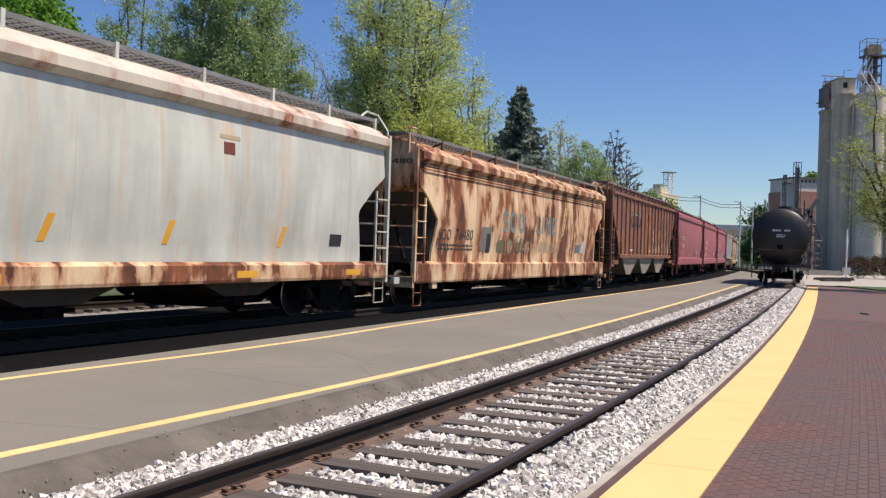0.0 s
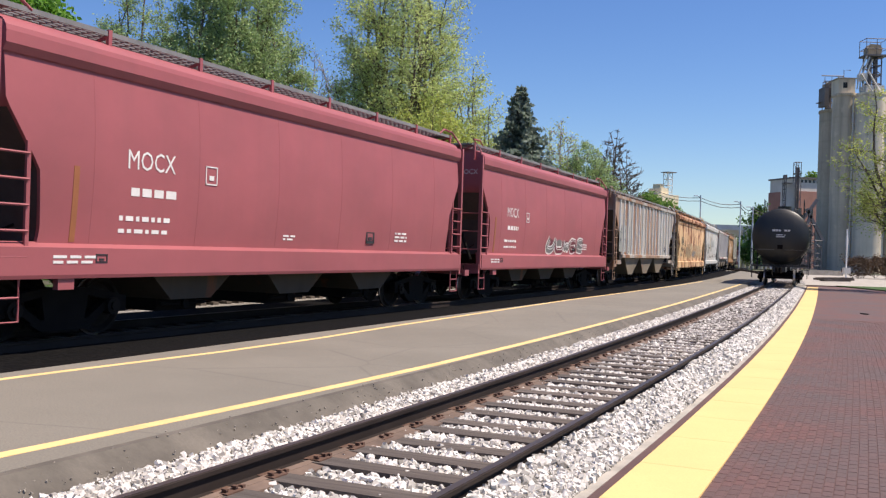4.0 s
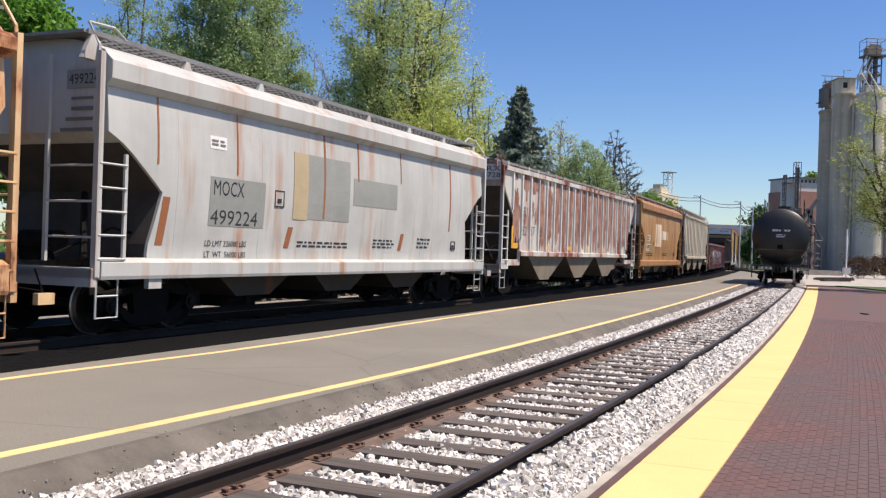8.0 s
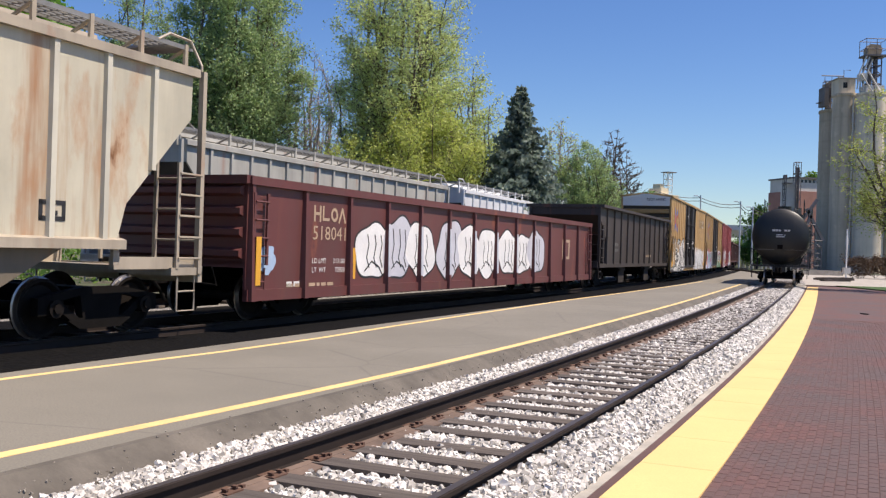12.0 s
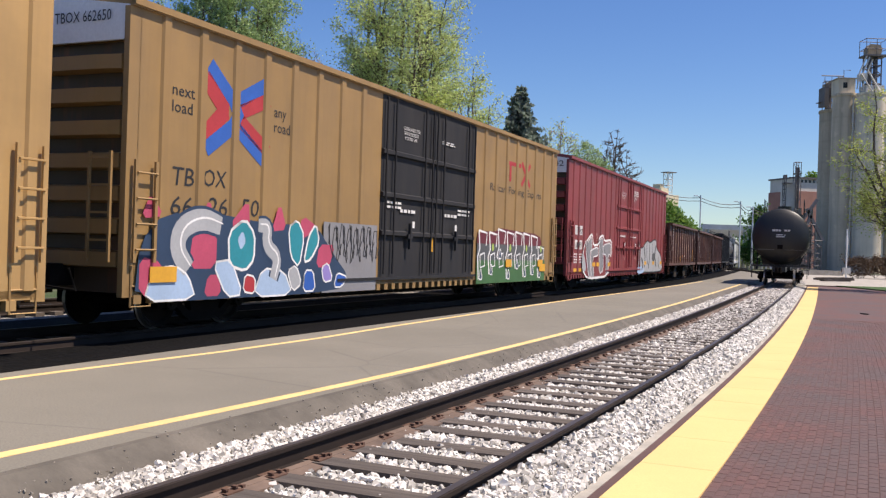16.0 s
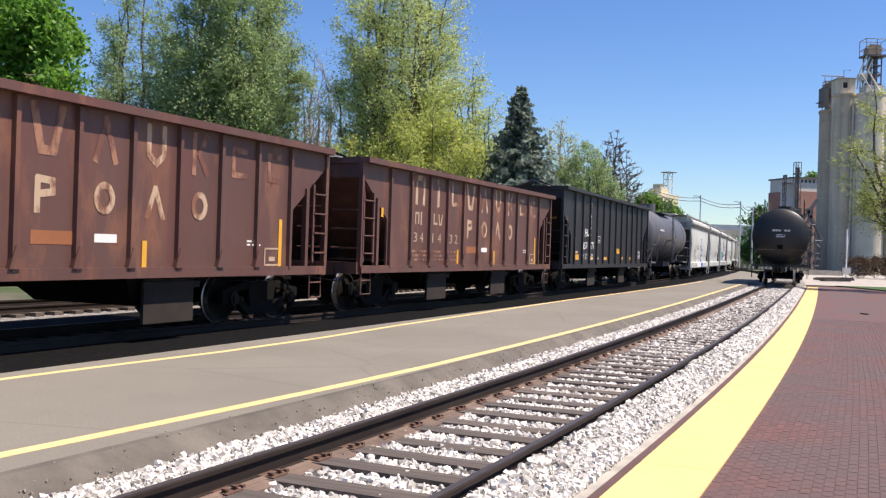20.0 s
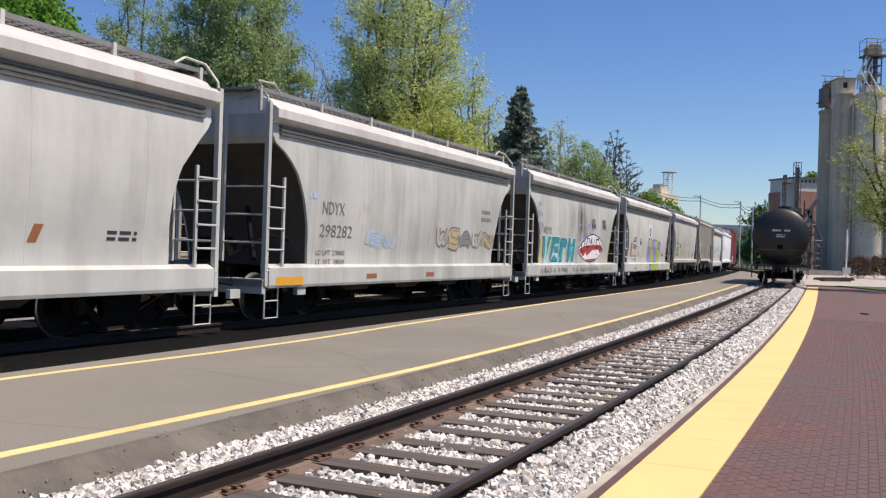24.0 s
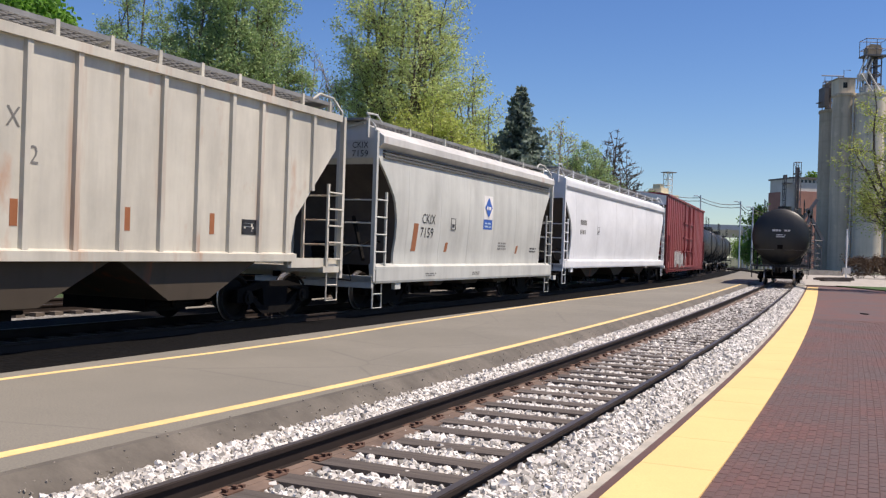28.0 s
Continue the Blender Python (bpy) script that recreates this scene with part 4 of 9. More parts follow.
    for sx in (-1, 1):
        truck(car, sx * (L / 2 - 2.3))


def placard(car, x, z, w, h, material, y=-1.50, name="placard"):
    return part(name, Geo().box(x, x + w, y - 0.004, y + 0.002, z, z + h), material, car)
# ------------------------------------------------------------------ the train
SPEED = 16.64
JOINTS = [4.6, 24.3, 43.6, 62.5, 79.0, 95.0, 110.7, 128.9, 147.3, 163.2, 183.0, 198.4, 217.5, 241.3, 259.3, 281.0, 303.2, 325.2, 340.1, 354.5, 369.1,
          386.1, 402.1, 417.6, 431.8, 445.7, 460.0, 474.3, 488.2, 502.3, 524.1, 545.9, 562.0, 578.1, 594.2]
TRAIN = []


def car_thing(index, label, category="rail car"):
    a, b = JOINTS[index - 1], JOINTS[index]
    name = category.replace(" ", "_")
    c = thing(name, label, category, "cars of the freight train")
    TRAIN.append((c, (a + b) / 2, b - a))
    return c, b - a


P_GREY_WHITE = weathered("grey_white_paint", (0.555, 0.575, 0.50), 0.34, 0.16, 0.35, rust=(0.30, 0.17, 0.07), seed=1, size=0.7)
P_SOO_WHITE = weathered("rusted_white_paint", (0.74, 0.55, 0.33), 0.62, 0.76, 0.25, rust=(0.18, 0.062, 0.022), seed=2.3, size=1.5)
P_SOO_BROWN = weathered("rusted_brown_paint", (0.165, 0.076, 0.052), 0.75, 0.55, 0.3, rust=(0.17, 0.07, 0.033), seed=3, size=1.3, panel=0.0)
P_PINK = weathered("faded_red_paint", (0.325, 0.088, 0.095), 0.0, 0.0, 0.12, seed=4)
P_GREY_RIB = weathered("grey_paint_with_rust", (0.44, 0.42, 0.37), 0.45, 0.10, 0.3, rust=(0.15, 0.055, 0.022), seed=5.2, panel=1.02)
P_TAN = weathered("rusted_tan_paint", (0.74, 0.52, 0.27), 0.5, 0.62, 0.2, rust=(0.20, 0.075, 0.028), seed=6.4, size=1.5)
P_WHITE_RUN = weathered("white_paint_with_runs", (0.49, 0.495, 0.455), 0.52, 0.05, 0.25, rust=(0.22, 0.095, 0.035), seed=7)
P_FURX = weathered("peeling_white_paint", (0.55, 0.55, 0.49), 0.40, 0.66, 0.2, rust=(0.16, 0.048, 0.03), seed=8.1)
P_BROWN_TAN = weathered("ochre_tan_paint", (0.40, 0.232, 0.078), 0.80, 0.0, 0.35, rust=(0.125, 0.045, 0.014), seed=9)
P_OLD_CREAM = weathered("rust_streaked_cream_paint", (0.66, 0.61, 0.49), 0.62, 0.0, 0.15, rust=(0.24, 0.12, 0.045), seed=9)
P_RUST_ROOF = weathered("rusted_ochre_roof_paint", (0.33, 0.165, 0.055), 0.5, 0.35, 0.3, rust=(0.13, 0.05, 0.022), seed=58, size=1.3)
P_TAN_BAY = weathered("dusty_tan_bay_paint", (0.225, 0.185, 0.130), 0.25, 0.0, 0.4, rough=0.9, seed=33)
P_CREAM = weathered("cream_paint_with_rust", (0.57, 0.53, 0.40), 0.62, 0.34, 0.3, rust=(0.19, 0.085, 0.03), seed=10.7)
P_MAROON = weathered("maroon_paint", (0.13, 0.038, 0.033), 0.15, 0.1, 0.3, seed=11)
P_DARK = weathered("dark_brown_paint", (0.045, 0.034, 0.028), 0.2, 0.05, 0.3, seed=12)
P_YELLOW = weathered("boxcar_yellow_paint", (0.45, 0.28, 0.105), 0.05, 0.0, 0.25, seed=13)
P_DOOR = weathered("black_door_paint", (0.011, 0.011, 0.013), 0.0, 0.0, 0.2, rough=0.8, seed=14)
P_RED = weathered("boxcar_red_paint", (0.245, 0.043, 0.044), 0.05, 0.0, 0.35, seed=15)
P_OXIDE = weathered("oxide_brown_paint", (0.108, 0.045, 0.034), 0.5, 0.30, 0.4, rust=(0.11, 0.047, 0.025), seed=16, size=1.2)
P_BLACK = weathered("black_car_paint", (0.014, 0.014, 0.016), 0.0, 0.0, 0.15, seed=17)
P_TANK = weathered("blue_grey_tank_paint", (0.10, 0.105, 0.12), 0.1, 0.0, 0.2, seed=18)
P_LIGHT = weathered("light_grey_paint", (0.535, 0.54, 0.49), 0.12, 0.02, 0.34, seed=19)
P_LIGHT_2 = weathered("light_grey_paint", (0.49, 0.50, 0.455), 0.12, 0.03, 0.45, seed=20.5)
P_DULL = weathered("dull_grey_paint", (0.48, 0.48, 0.425), 0.15, 0.02, 0.5, seed=27)
P_NEW_WHITE = weathered("clean_white_paint", (0.70, 0.71, 0.71), 0.0, 0.0, 0.06, seed=21)
P_BEIGE = weathered("beige_grey_paint", (0.57, 0.54, 0.45), 0.40, 0.18, 0.35, rust=(0.2, 0.09, 0.04), seed=22)
P_TANK_BLACK = weathered("black_tank_paint", (0.016, 0.018, 0.018), 0.0, 0.0, 0.2, rough=0.45, seed=23)

car, L = car_thing(1, "grey-white covered hopper car with rusty side sill", "hopper car")
round_hopper(car, L, P_GREY_WHITE, seams=5, sill_mat=P_SOO_WHITE, eave=3.86, walk=4.24, sill=(0.76, 1.12), chord_mat=weathered("rusty_roof_paint", (0.62, 0.56, 0.45), 0.35, 0.42, 0.25, seed=51, size=1.4))
car, L = car_thing(2, "heavily rusted cream covered hopper car with faded lettering", "hopper car")
round_hopper(car, L, P_SOO_WHITE, dark_bands=True, eave=3.78, walk=4.19, sill=(0.60, 1.12))
car, L = car_thing(3, "rusty brown ribbed covered hopper car with pale hopper bays", "hopper car")
ribbed_hopper(car, L, P_SOO_BROWN, bay_mat=weathered("pale_bay_paint", (0.37, 0.33, 0.26), 0.4, 0.25, 0.4, seed=32))
for k in (4, 5, 6):
    car, L = car_thing(k, "faded pinkish red covered hopper car with white lettering", "hopper car")
    round_hopper(car, L, P_PINK, cut=CUT_SMALL, sill=(0.89, 1.37), walk=4.38)
car, L = car_thing(7, "grey ribbed covered hopper car streaked with rust", "hopper car")
# Post paint whitened: the sunlight the posts catch is part of its colour.
ribbed_hopper(car, L, P_GREY_RIB, top=3.98, walk=4.22, rib_mat=weathered("sunlit_rib_paint", (0.70, 0.70, 0.65), 0.1, 0.0, 0.2, seed=41), bay_mat=P_TAN_BAY)
car, L = car_thing(8, "rusted tan covered hopper car with faded graffiti", "hopper car")
round_hopper(car, L, P_TAN, dark_bands=True, sill=(0.70, 1.14), eave=3.92, walk=4.32, chord_mat=weathered("rusted_tan_roof", (0.62, 0.42, 0.22), 0.7, 0.8, 0.3, rust=(0.20, 0.075, 0.028), seed=29, size=1.3))
car, L = car_thing(9, "white covered hopper car with brown rust runs", "hopper car")
round_hopper(car, L, P_WHITE_RUN, legs="gusset", sill=(0.86, 1.17), eave=3.98, walk=4.34, chord=0.40)
car, L = car_thing(10, "ribbed white covered hopper car with peeling rust-red patches", "hopper car")
ribbed_hopper(car, L, P_FURX, rib_mat=weathered("white_rib_paint", (0.66, 0.66, 0.60), 0.40, 0.1, 0.25, seed=52), ribs=20, first=0.85, top=3.92, walk=4.12, bay_mat=P_TAN_BAY)
car, L = car_thing(11, "ochre tan covered hopper car with cream patches and rust runs", "hopper car")
round_hopper(car, L, P_BROWN_TAN, legs="gusset", sill=(0.87, 1.19), eave=4.02, walk=4.38, chord=0.40, chord_mat=P_RUST_ROOF, sill_mat=P_RUST_ROOF, bay_mat=P_TAN_BAY)
car, L = car_thing(12, "cream ribbed covered hopper car with rust stains", "hopper car")
ribbed_hopper(car, L, P_CREAM, rib_mat=weathered("pale_cream_rib_paint", (0.63, 0.60, 0.48), 0.35, 0.05, 0.3, seed=54), trim=weathered("dirty_cream_trim", (0.42, 0.36, 0.27), 0.3, 0.1, 0.5, seed=53), bay_mat=P_TAN_BAY)
car, L = car_thing(13, "maroon steel gondola car with silver graffiti", "gondola car")
gondola(car, L, P_MAROON)
car, L = car_thing(14, "dark brown open coal hopper car", "hopper car")
open_hopper(car, L, P_DARK, top=3.40)
X_DOOR = {15: -0.36, 16: 0.13, 17: 0.25}
P_MUSTARD = weathered("faded_mustard_paint", (0.32, 0.195, 0.07), 0.1, 0.0, 0.3, seed=24)
for k, ma in ((15, P_YELLOW), (16, P_MUSTARD)):
    car, L = car_thing(k, "yellow boxcar with black double doors and graffiti" if k == 15 else "mustard yellow boxcar with black double doors and colourful graffiti", "boxcar")
    boxcar(car, L, ma, P_DOOR, ma, ma, x_door=X_DOOR[k])
car, L = car_thing(17, "red boxcar with double doors and grey graffiti", "boxcar")
boxcar(car, L, P_RED, P_RED, P_RED, P_RED, x_door=X_DOOR[17])
for k in (18, 19, 20):
    car, L = car_thing(k, "oxide brown open hopper car with worn pale lettering", "hopper car")
    open_hopper(car, L, P_OXIDE, ribs=11, first=1.40, inside=k != 18)
car, L = car_thing(21, "clean black open hopper car with white lettering", "hopper car")
open_hopper(car, L, P_BLACK, ribs=12, top=3.76, first=1.70, inside=True)
car, L = car_thing(22, "blue-grey tank car with welded bands", "tank car")
tank_car(car, L, P_TANK)
# Lighter than the side paint: sun on the roofs is put into colour.
P_ROOF = weathered("sunlit_roof_paint", (0.58, 0.57, 0.53), 0.12, 0.03, 0.3, seed=28)
for k, ma in ((23, P_LIGHT), (24, P_LIGHT_2), (25, P_LIGHT_2), (26, P_LIGHT), (27, P_DULL)):
    car, L = car_thing(k, "light grey covered hopper car with graffiti", "hopper car")
    round_hopper(car, L, ma, dark_bands=k != 27, cut=CUT_TALL if k in (24, 25) else CUT_ROUND, chord_mat=P_ROOF, sill=(1.02, 1.27) if k == 27 else (0.64, 1.07), eave=3.90, walk=4.23, groove=P_GROOVE, bay_mat=P_TAN_BAY if k == 27 else None)
car, L = car_thing(28, "beige-grey ribbed covered hopper car with rust stains", "hopper car")
ribbed_hopper(car, L, P_BEIGE, ribs=13, n_bays=2, low=1.15, top=4.02, walk=4.30)
car, L = car_thing(29, "light grey covered hopper car with black lettering", "hopper car")
round_hopper(car, L, P_LIGHT, dark_bands=True, cut=CUT_ROUND, chord_mat=P_ROOF, sill=(0.64, 1.07), eave=3.90, walk=4.23, groove=P_GROOVE)
car, L = car_thing(30, "clean white covered hopper car", "hopper car")
round_hopper(car, L, P_NEW_WHITE, cut=CUT_ROUND)
car, L = car_thing(31, "red boxcar with pale graffiti", "boxcar")
boxcar(car, L, P_RED, P_RED, P_RED, P_RED)
for k in (32, 33, 34):
    car, L = car_thing(k, "black tank car with a valve dome", "tank car")
    tank_car(car, L, P_TANK_BLACK)


def car_pose(s, L):
    """The pose of a car whose trucks stand on the main line."""
    a, b = on(MAIN, s - L * 0.35), on(MAIN, s + L * 0.35)
    d = b - a
    return Matrix.Translation((a + b) / 2) @ pose(0, 0, 0, 0, 0, math.degrees(atan2(d.y, d.x)))
# ------------------------------------------------------------------ lettering, stencils and graffiti on the cars
def flat_paint(name, colour, rough=0.6):
    return plain(name, colour, rough, 0, 0.10, 1.5, 18, 0.05)


K_BLACK = flat_paint("stencil_black", (0.022, 0.022, 0.024))
K_WHITE = flat_paint("stencil_white", (0.74, 0.72, 0.68))
K_CREAM = flat_paint("worn_cream_stencil", (0.45, 0.33, 0.22))
K_GREY = flat_paint("faded_grey_stencil", (0.17, 0.165, 0.15))
K_PATCH = flat_paint("grey_green_patch", (0.28, 0.29, 0.26))
K_TANPATCH = flat_paint("tan_patch", (0.46, 0.37, 0.22))
K_YELLOW = flat_paint("reflector_yellow", (0.70, 0.36, 0.03))
K_ORANGE = flat_paint("rust_orange_strip", (0.30, 0.11, 0.04))
K_PALE_SILVER = flat_paint("pale_silver_spray", (0.56, 0.56, 0.60))
K_CHALK = flat_paint("chalk_white_spray", (0.80, 0.79, 0.76))
K_SILVER = flat_paint("silver_spray", (0.40, 0.405, 0.41))
K_SPRAY = flat_paint("grey_spray", (0.25, 0.245, 0.25))
K_TEAL = flat_paint("teal_spray", (0.025, 0.25, 0.30))
K_RED = flat_paint("red_spray", (0.42, 0.035, 0.04))
K_PINK = flat_paint("pink_spray", (0.48, 0.07, 0.13))
K_BLUE = flat_paint("blue_spray", (0.03, 0.11, 0.42))
K_SKY = flat_paint("pale_blue_spray", (0.38, 0.50, 0.66))
K_GREEN = flat_paint("green_spray", (0.06, 0.15, 0.05))
K_MAROON = flat_paint("maroon_spray", (0.14, 0.02, 0.03))
K_LILAC = flat_paint("lilac_spray", (0.30, 0.23, 0.55))
K_LIME = flat_paint("lime_spray", (0.36, 0.48, 0.10))
K_NAVY = flat_paint("navy_spray", (0.025, 0.05, 0.10))
K_RUST = flat_paint("bare_rust_patch", (0.15, 0.045, 0.03), 0.9)

def worn_paint(name, colour, under):
    """Old paint that has flaked off in places down to what lies under it."""
    n = Nodes(name)
    c = n.mix(n.ramp(n.noise(5.0, (1, 1, 0.5), 8), [(0.44, 0.0), (0.56, 1.0)]), colour, under)
    return n.done(c, 0.75)


def soot_film(name, x0, x1, z0, z1, strength):
    """A sooty film washed down in uneven runs, thinning out towards its borders."""
    n = Nodes(name)
    sep = n.t.nodes.new("ShaderNodeSeparateXYZ")
    n.t.links.new(n.coords(), sep.inputs[0])
    streak = n.ramp(n.noise(2.6, (1, 1, 0.08), 6), [(0.40, 0.0), (0.64, strength)])

    def fade(k, a, b):
        m = n.node("ShaderNodeMapRange", **{"From Min": a, "From Max": b})
        n.t.links.new(sep.outputs[k], m.inputs["Value"])
        return n.ramp(m.outputs[0], [(0.0, 0.0), (0.35, 1.0), (0.6, 1.0), (1.0, 0.0)])

    cover = n.mix(1.0, n.mix(1.0, streak, fade(0, x0, x1), "MULTIPLY"), fade(2, z0, z1), "MULTIPLY")
    ma = n.done((0.085, 0.08, 0.07), 0.9)
    n.t.links.new(cover, n.b.inputs["Alpha"])
    return ma


BULGE = lambda z: -(1.38 + 0.12 * sin(pi * (0.12 + 0.80 * min(1, max(0, (z - 1.32) / 2.58)))) + 0.004)
FLAT = lambda z: -1.463
BOX = lambda z: -1.4525
GRAF = lambda z: -1.4885
OPEN = lambda z: -1.473
GOND = lambda z: -1.433


def word(car, s, x0, x1, z0, z1, ma, surf, lean=0.0, name="lettering", bold=0.0):
    """Letters fitted into a box on the side sheet."""
    cu = bpy.data.curves.new(name, "FONT")
    cu.body, cu.resolution_u, cu.shear, cu.offset = s, 2, lean, bold
    tmp = bpy.data.objects.new(name, cu)
    me = bpy.data.meshes.new_from_object(tmp)
    bpy.data.objects.remove(tmp)
    n = len(me.vertices)
    co = np.zeros(n * 3)
    me.vertices.foreach_get("co", co)
    co = co.reshape(-1, 3)
    lo, hi = co.min(0), co.max(0)
    x = x0 + (co[:, 0] - lo[0]) / max(1e-6, hi[0] - lo[0]) * (x1 - x0)
    z = z0 + (co[:, 1] - lo[1]) / max(1e-6, hi[1] - lo[1]) * (z1 - z0)
    y = np.array([surf(q) - 0.003 for q in z])
    me.vertices.foreach_set("co", np.stack([x, y, z], 1).ravel())
    me.materials.clear()
    me.update()
    return part(name, me, ma, car)


def patch(car, x0, x1, z0, z1, ma, surf, name="paint_patch", proud=0.002, slant=0.0):
    g = Geo()
    n = 4
    rings = []
    for k in range(n + 1):
        z = z0 + (z1 - z0) * k / n
        d = slant * k / n
        rings.append([(x0 + d, surf(z) - proud, z), (x1 + d, surf(z) - proud, z), (x1 + d, surf(z) + 0.01, z), (x0 + d, surf(z) + 0.01, z)])
    return part(name, g.loft(rings), ma, car)


def frame_box(car, x0, x1, z0, z1, ma, surf, w=0.02, name="stencil_frame"):
    g = Geo()
    y = surf((z0 + z1) / 2)
    for a, b, c, d in ((x0, x1, z0, z0 + w), (x0, x1, z1 - w, z1), (x0, x0 + w, z0, z1), (x1 - w, x1, z0, z1), (x0 + 0.3 * (x1 - x0), x0 + 0.7 * (x1 - x0), z0 + 0.25 * (z1 - z0), z0 + 0.5 * (z1 - z0))):
        g.box(a, b, y - 0.005, y + 0.004, c, d)
    return part(name, g, ma, car)


def bars(car, x0, x1, z0, z1, rows, ma, surf, seed=1, name="small_stencil"):
    """Small print that cannot be read, as plain bars."""
    rng = random.Random(seed)
    g = Geo()
    for r in range(rows):
        h = (z1 - z0) / rows
        z = z0 + r * h
        x = x0
        while x < x1 - 0.05:
            w = rng.uniform(0.06, 0.24)
            g.box(x, min(x1, x + w), surf(z) - 0.004, surf(z) + 0.005, z + 0.15 * h, z + 0.68 * h)
            x += w + 0.06
    ob = part(name, g, ma, car)
    ob["kind"] = "stuff"
    return ob


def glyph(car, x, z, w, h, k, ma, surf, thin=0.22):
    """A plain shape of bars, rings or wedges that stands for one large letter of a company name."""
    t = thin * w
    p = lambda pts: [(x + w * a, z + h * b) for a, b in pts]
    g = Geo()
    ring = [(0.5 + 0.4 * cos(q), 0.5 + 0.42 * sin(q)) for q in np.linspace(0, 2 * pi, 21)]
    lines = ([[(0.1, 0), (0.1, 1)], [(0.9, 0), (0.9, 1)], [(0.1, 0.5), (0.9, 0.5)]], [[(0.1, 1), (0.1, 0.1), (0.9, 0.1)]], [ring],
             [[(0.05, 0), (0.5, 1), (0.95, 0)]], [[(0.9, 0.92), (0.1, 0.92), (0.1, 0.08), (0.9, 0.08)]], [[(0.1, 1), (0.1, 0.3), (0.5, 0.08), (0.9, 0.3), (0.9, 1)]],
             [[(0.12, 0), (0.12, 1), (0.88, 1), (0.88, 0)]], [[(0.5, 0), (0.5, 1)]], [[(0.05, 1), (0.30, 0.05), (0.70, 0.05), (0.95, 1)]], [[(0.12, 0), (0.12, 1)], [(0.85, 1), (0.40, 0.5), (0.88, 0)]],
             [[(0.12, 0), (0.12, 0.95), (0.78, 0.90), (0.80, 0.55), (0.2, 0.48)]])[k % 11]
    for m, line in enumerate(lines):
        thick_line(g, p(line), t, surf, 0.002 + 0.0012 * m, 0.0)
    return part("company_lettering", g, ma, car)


def blob(car, x0, x1, z0, z1, ma, surf, seed, proud, name="graffiti", lobes=5, sharp=0.0, grow=0.0):
    """A closed bumpy or spiky outline filled with one colour."""
    rng = random.Random(seed)
    cx, cz, a, b = (x0 + x1) / 2, (z0 + z1) / 2, (x1 - x0) / 2 + grow, (z1 - z0) / 2 + grow
    ph = [rng.uniform(0, 6.28) for _ in range(3)]
    n = 36
    power = 1.0 if lobes < 3 else 0.75
    ring = []
    for k in range(n):
        q = 2 * pi * k / n
        r = 1 + 0.09 * sin(lobes * q + ph[0]) + 0.06 * sin((lobes + 3) * q + ph[1])
        if sharp:
            r += sharp * (rng.uniform(-1, 1) if k % 2 else rng.uniform(0, 0.6))
        c, s = cos(q), sin(q)
        ring.append((cx + a * r * abs(c) ** power * (1 if c > 0 else -1), cz + b * r * abs(s) ** power * (1 if s > 0 else -1)))
    g = Geo()
    mid = (cx, surf(cz) - proud, cz)
    inner = [(cx + (x - cx) * 0.5, surf(cz + (z - cz) * 0.5) - proud, cz + (z - cz) * 0.5) for x, z in ring]
    outer = [(x, surf(z) - proud, z) for x, z in ring]
    v = [mid] + inner + outer
    f = [(0, 1 + k, 1 + (k + 1) % n) for k in range(n)] + [(1 + k, 1 + n + k, 1 + n + (k + 1) % n, 1 + (k + 1) % n) for k in range(n)]
    g.add(v, f)
    return part(name, g, ma, car)


def stroke(car, points, w, ma, surf, proud=0.012, name="graffiti_line"):
    g = Geo()
    rings = []
    for i, (x, z) in enumerate(points):
        a, b = points[max(0, i - 1)], points[min(len(points) - 1, i + 1)]
        dx, dz = b[0] - a[0], b[1] - a[1]
        n = hypot(dx, dz) or 1
        px, pz = -dz / n * w / 2, dx / n * w / 2
        rings.append([(x + px, surf(z) - proud, z + pz), (x - px, surf(z) - proud, z - pz)])
    return part(name, g.loft(rings, caps=False, closed=False), ma, car)


def squiggle(x0, x1, z0, z1, turns, seed, n=None):
    rng = random.Random(seed)
    n = n or turns * 6
    pts = []
    for k in range(n + 1):
        q = k / n
        pts.append((x0 + (x1 - x0) * q + 0.25 * (x1 - x0) / turns * sin(2 * pi * turns * q * 1.5 + 1), (z0 + z1) / 2 + (z1 - z0) / 2 * sin(2 * pi * turns * q) * rng.uniform(0.6, 1.0)))
    return pts


FORMS = [[[(0, 0), (0.1, 1), (0.9, 0.9), (0.8, 0.5), (0.1, 0.45), (1, 0)]], [[(0.1, 1), (0, 0.1), (0.5, 0), (0.95, 0.15), (1, 1)]], [[(0, 0), (0.45, 1), (1, 0)], [(0.2, 0.35), (0.85, 0.4)]],
         [[(0.9, 0.95), (0.2, 1), (0.05, 0.6), (0.9, 0.45), (0.85, 0), (0, 0.05)]], [[(1, 0.9), (0.3, 1), (0, 0.5), (0.3, 0), (1, 0.1)], [(0.1, 0.5), (0.8, 0.55)]],
         [[(0, 0), (0.1, 1), (0.85, 0), (1, 1)]], [[(0, 1), (0.3, 0), (0.55, 0.7), (0.75, 0), (1, 1)]]]


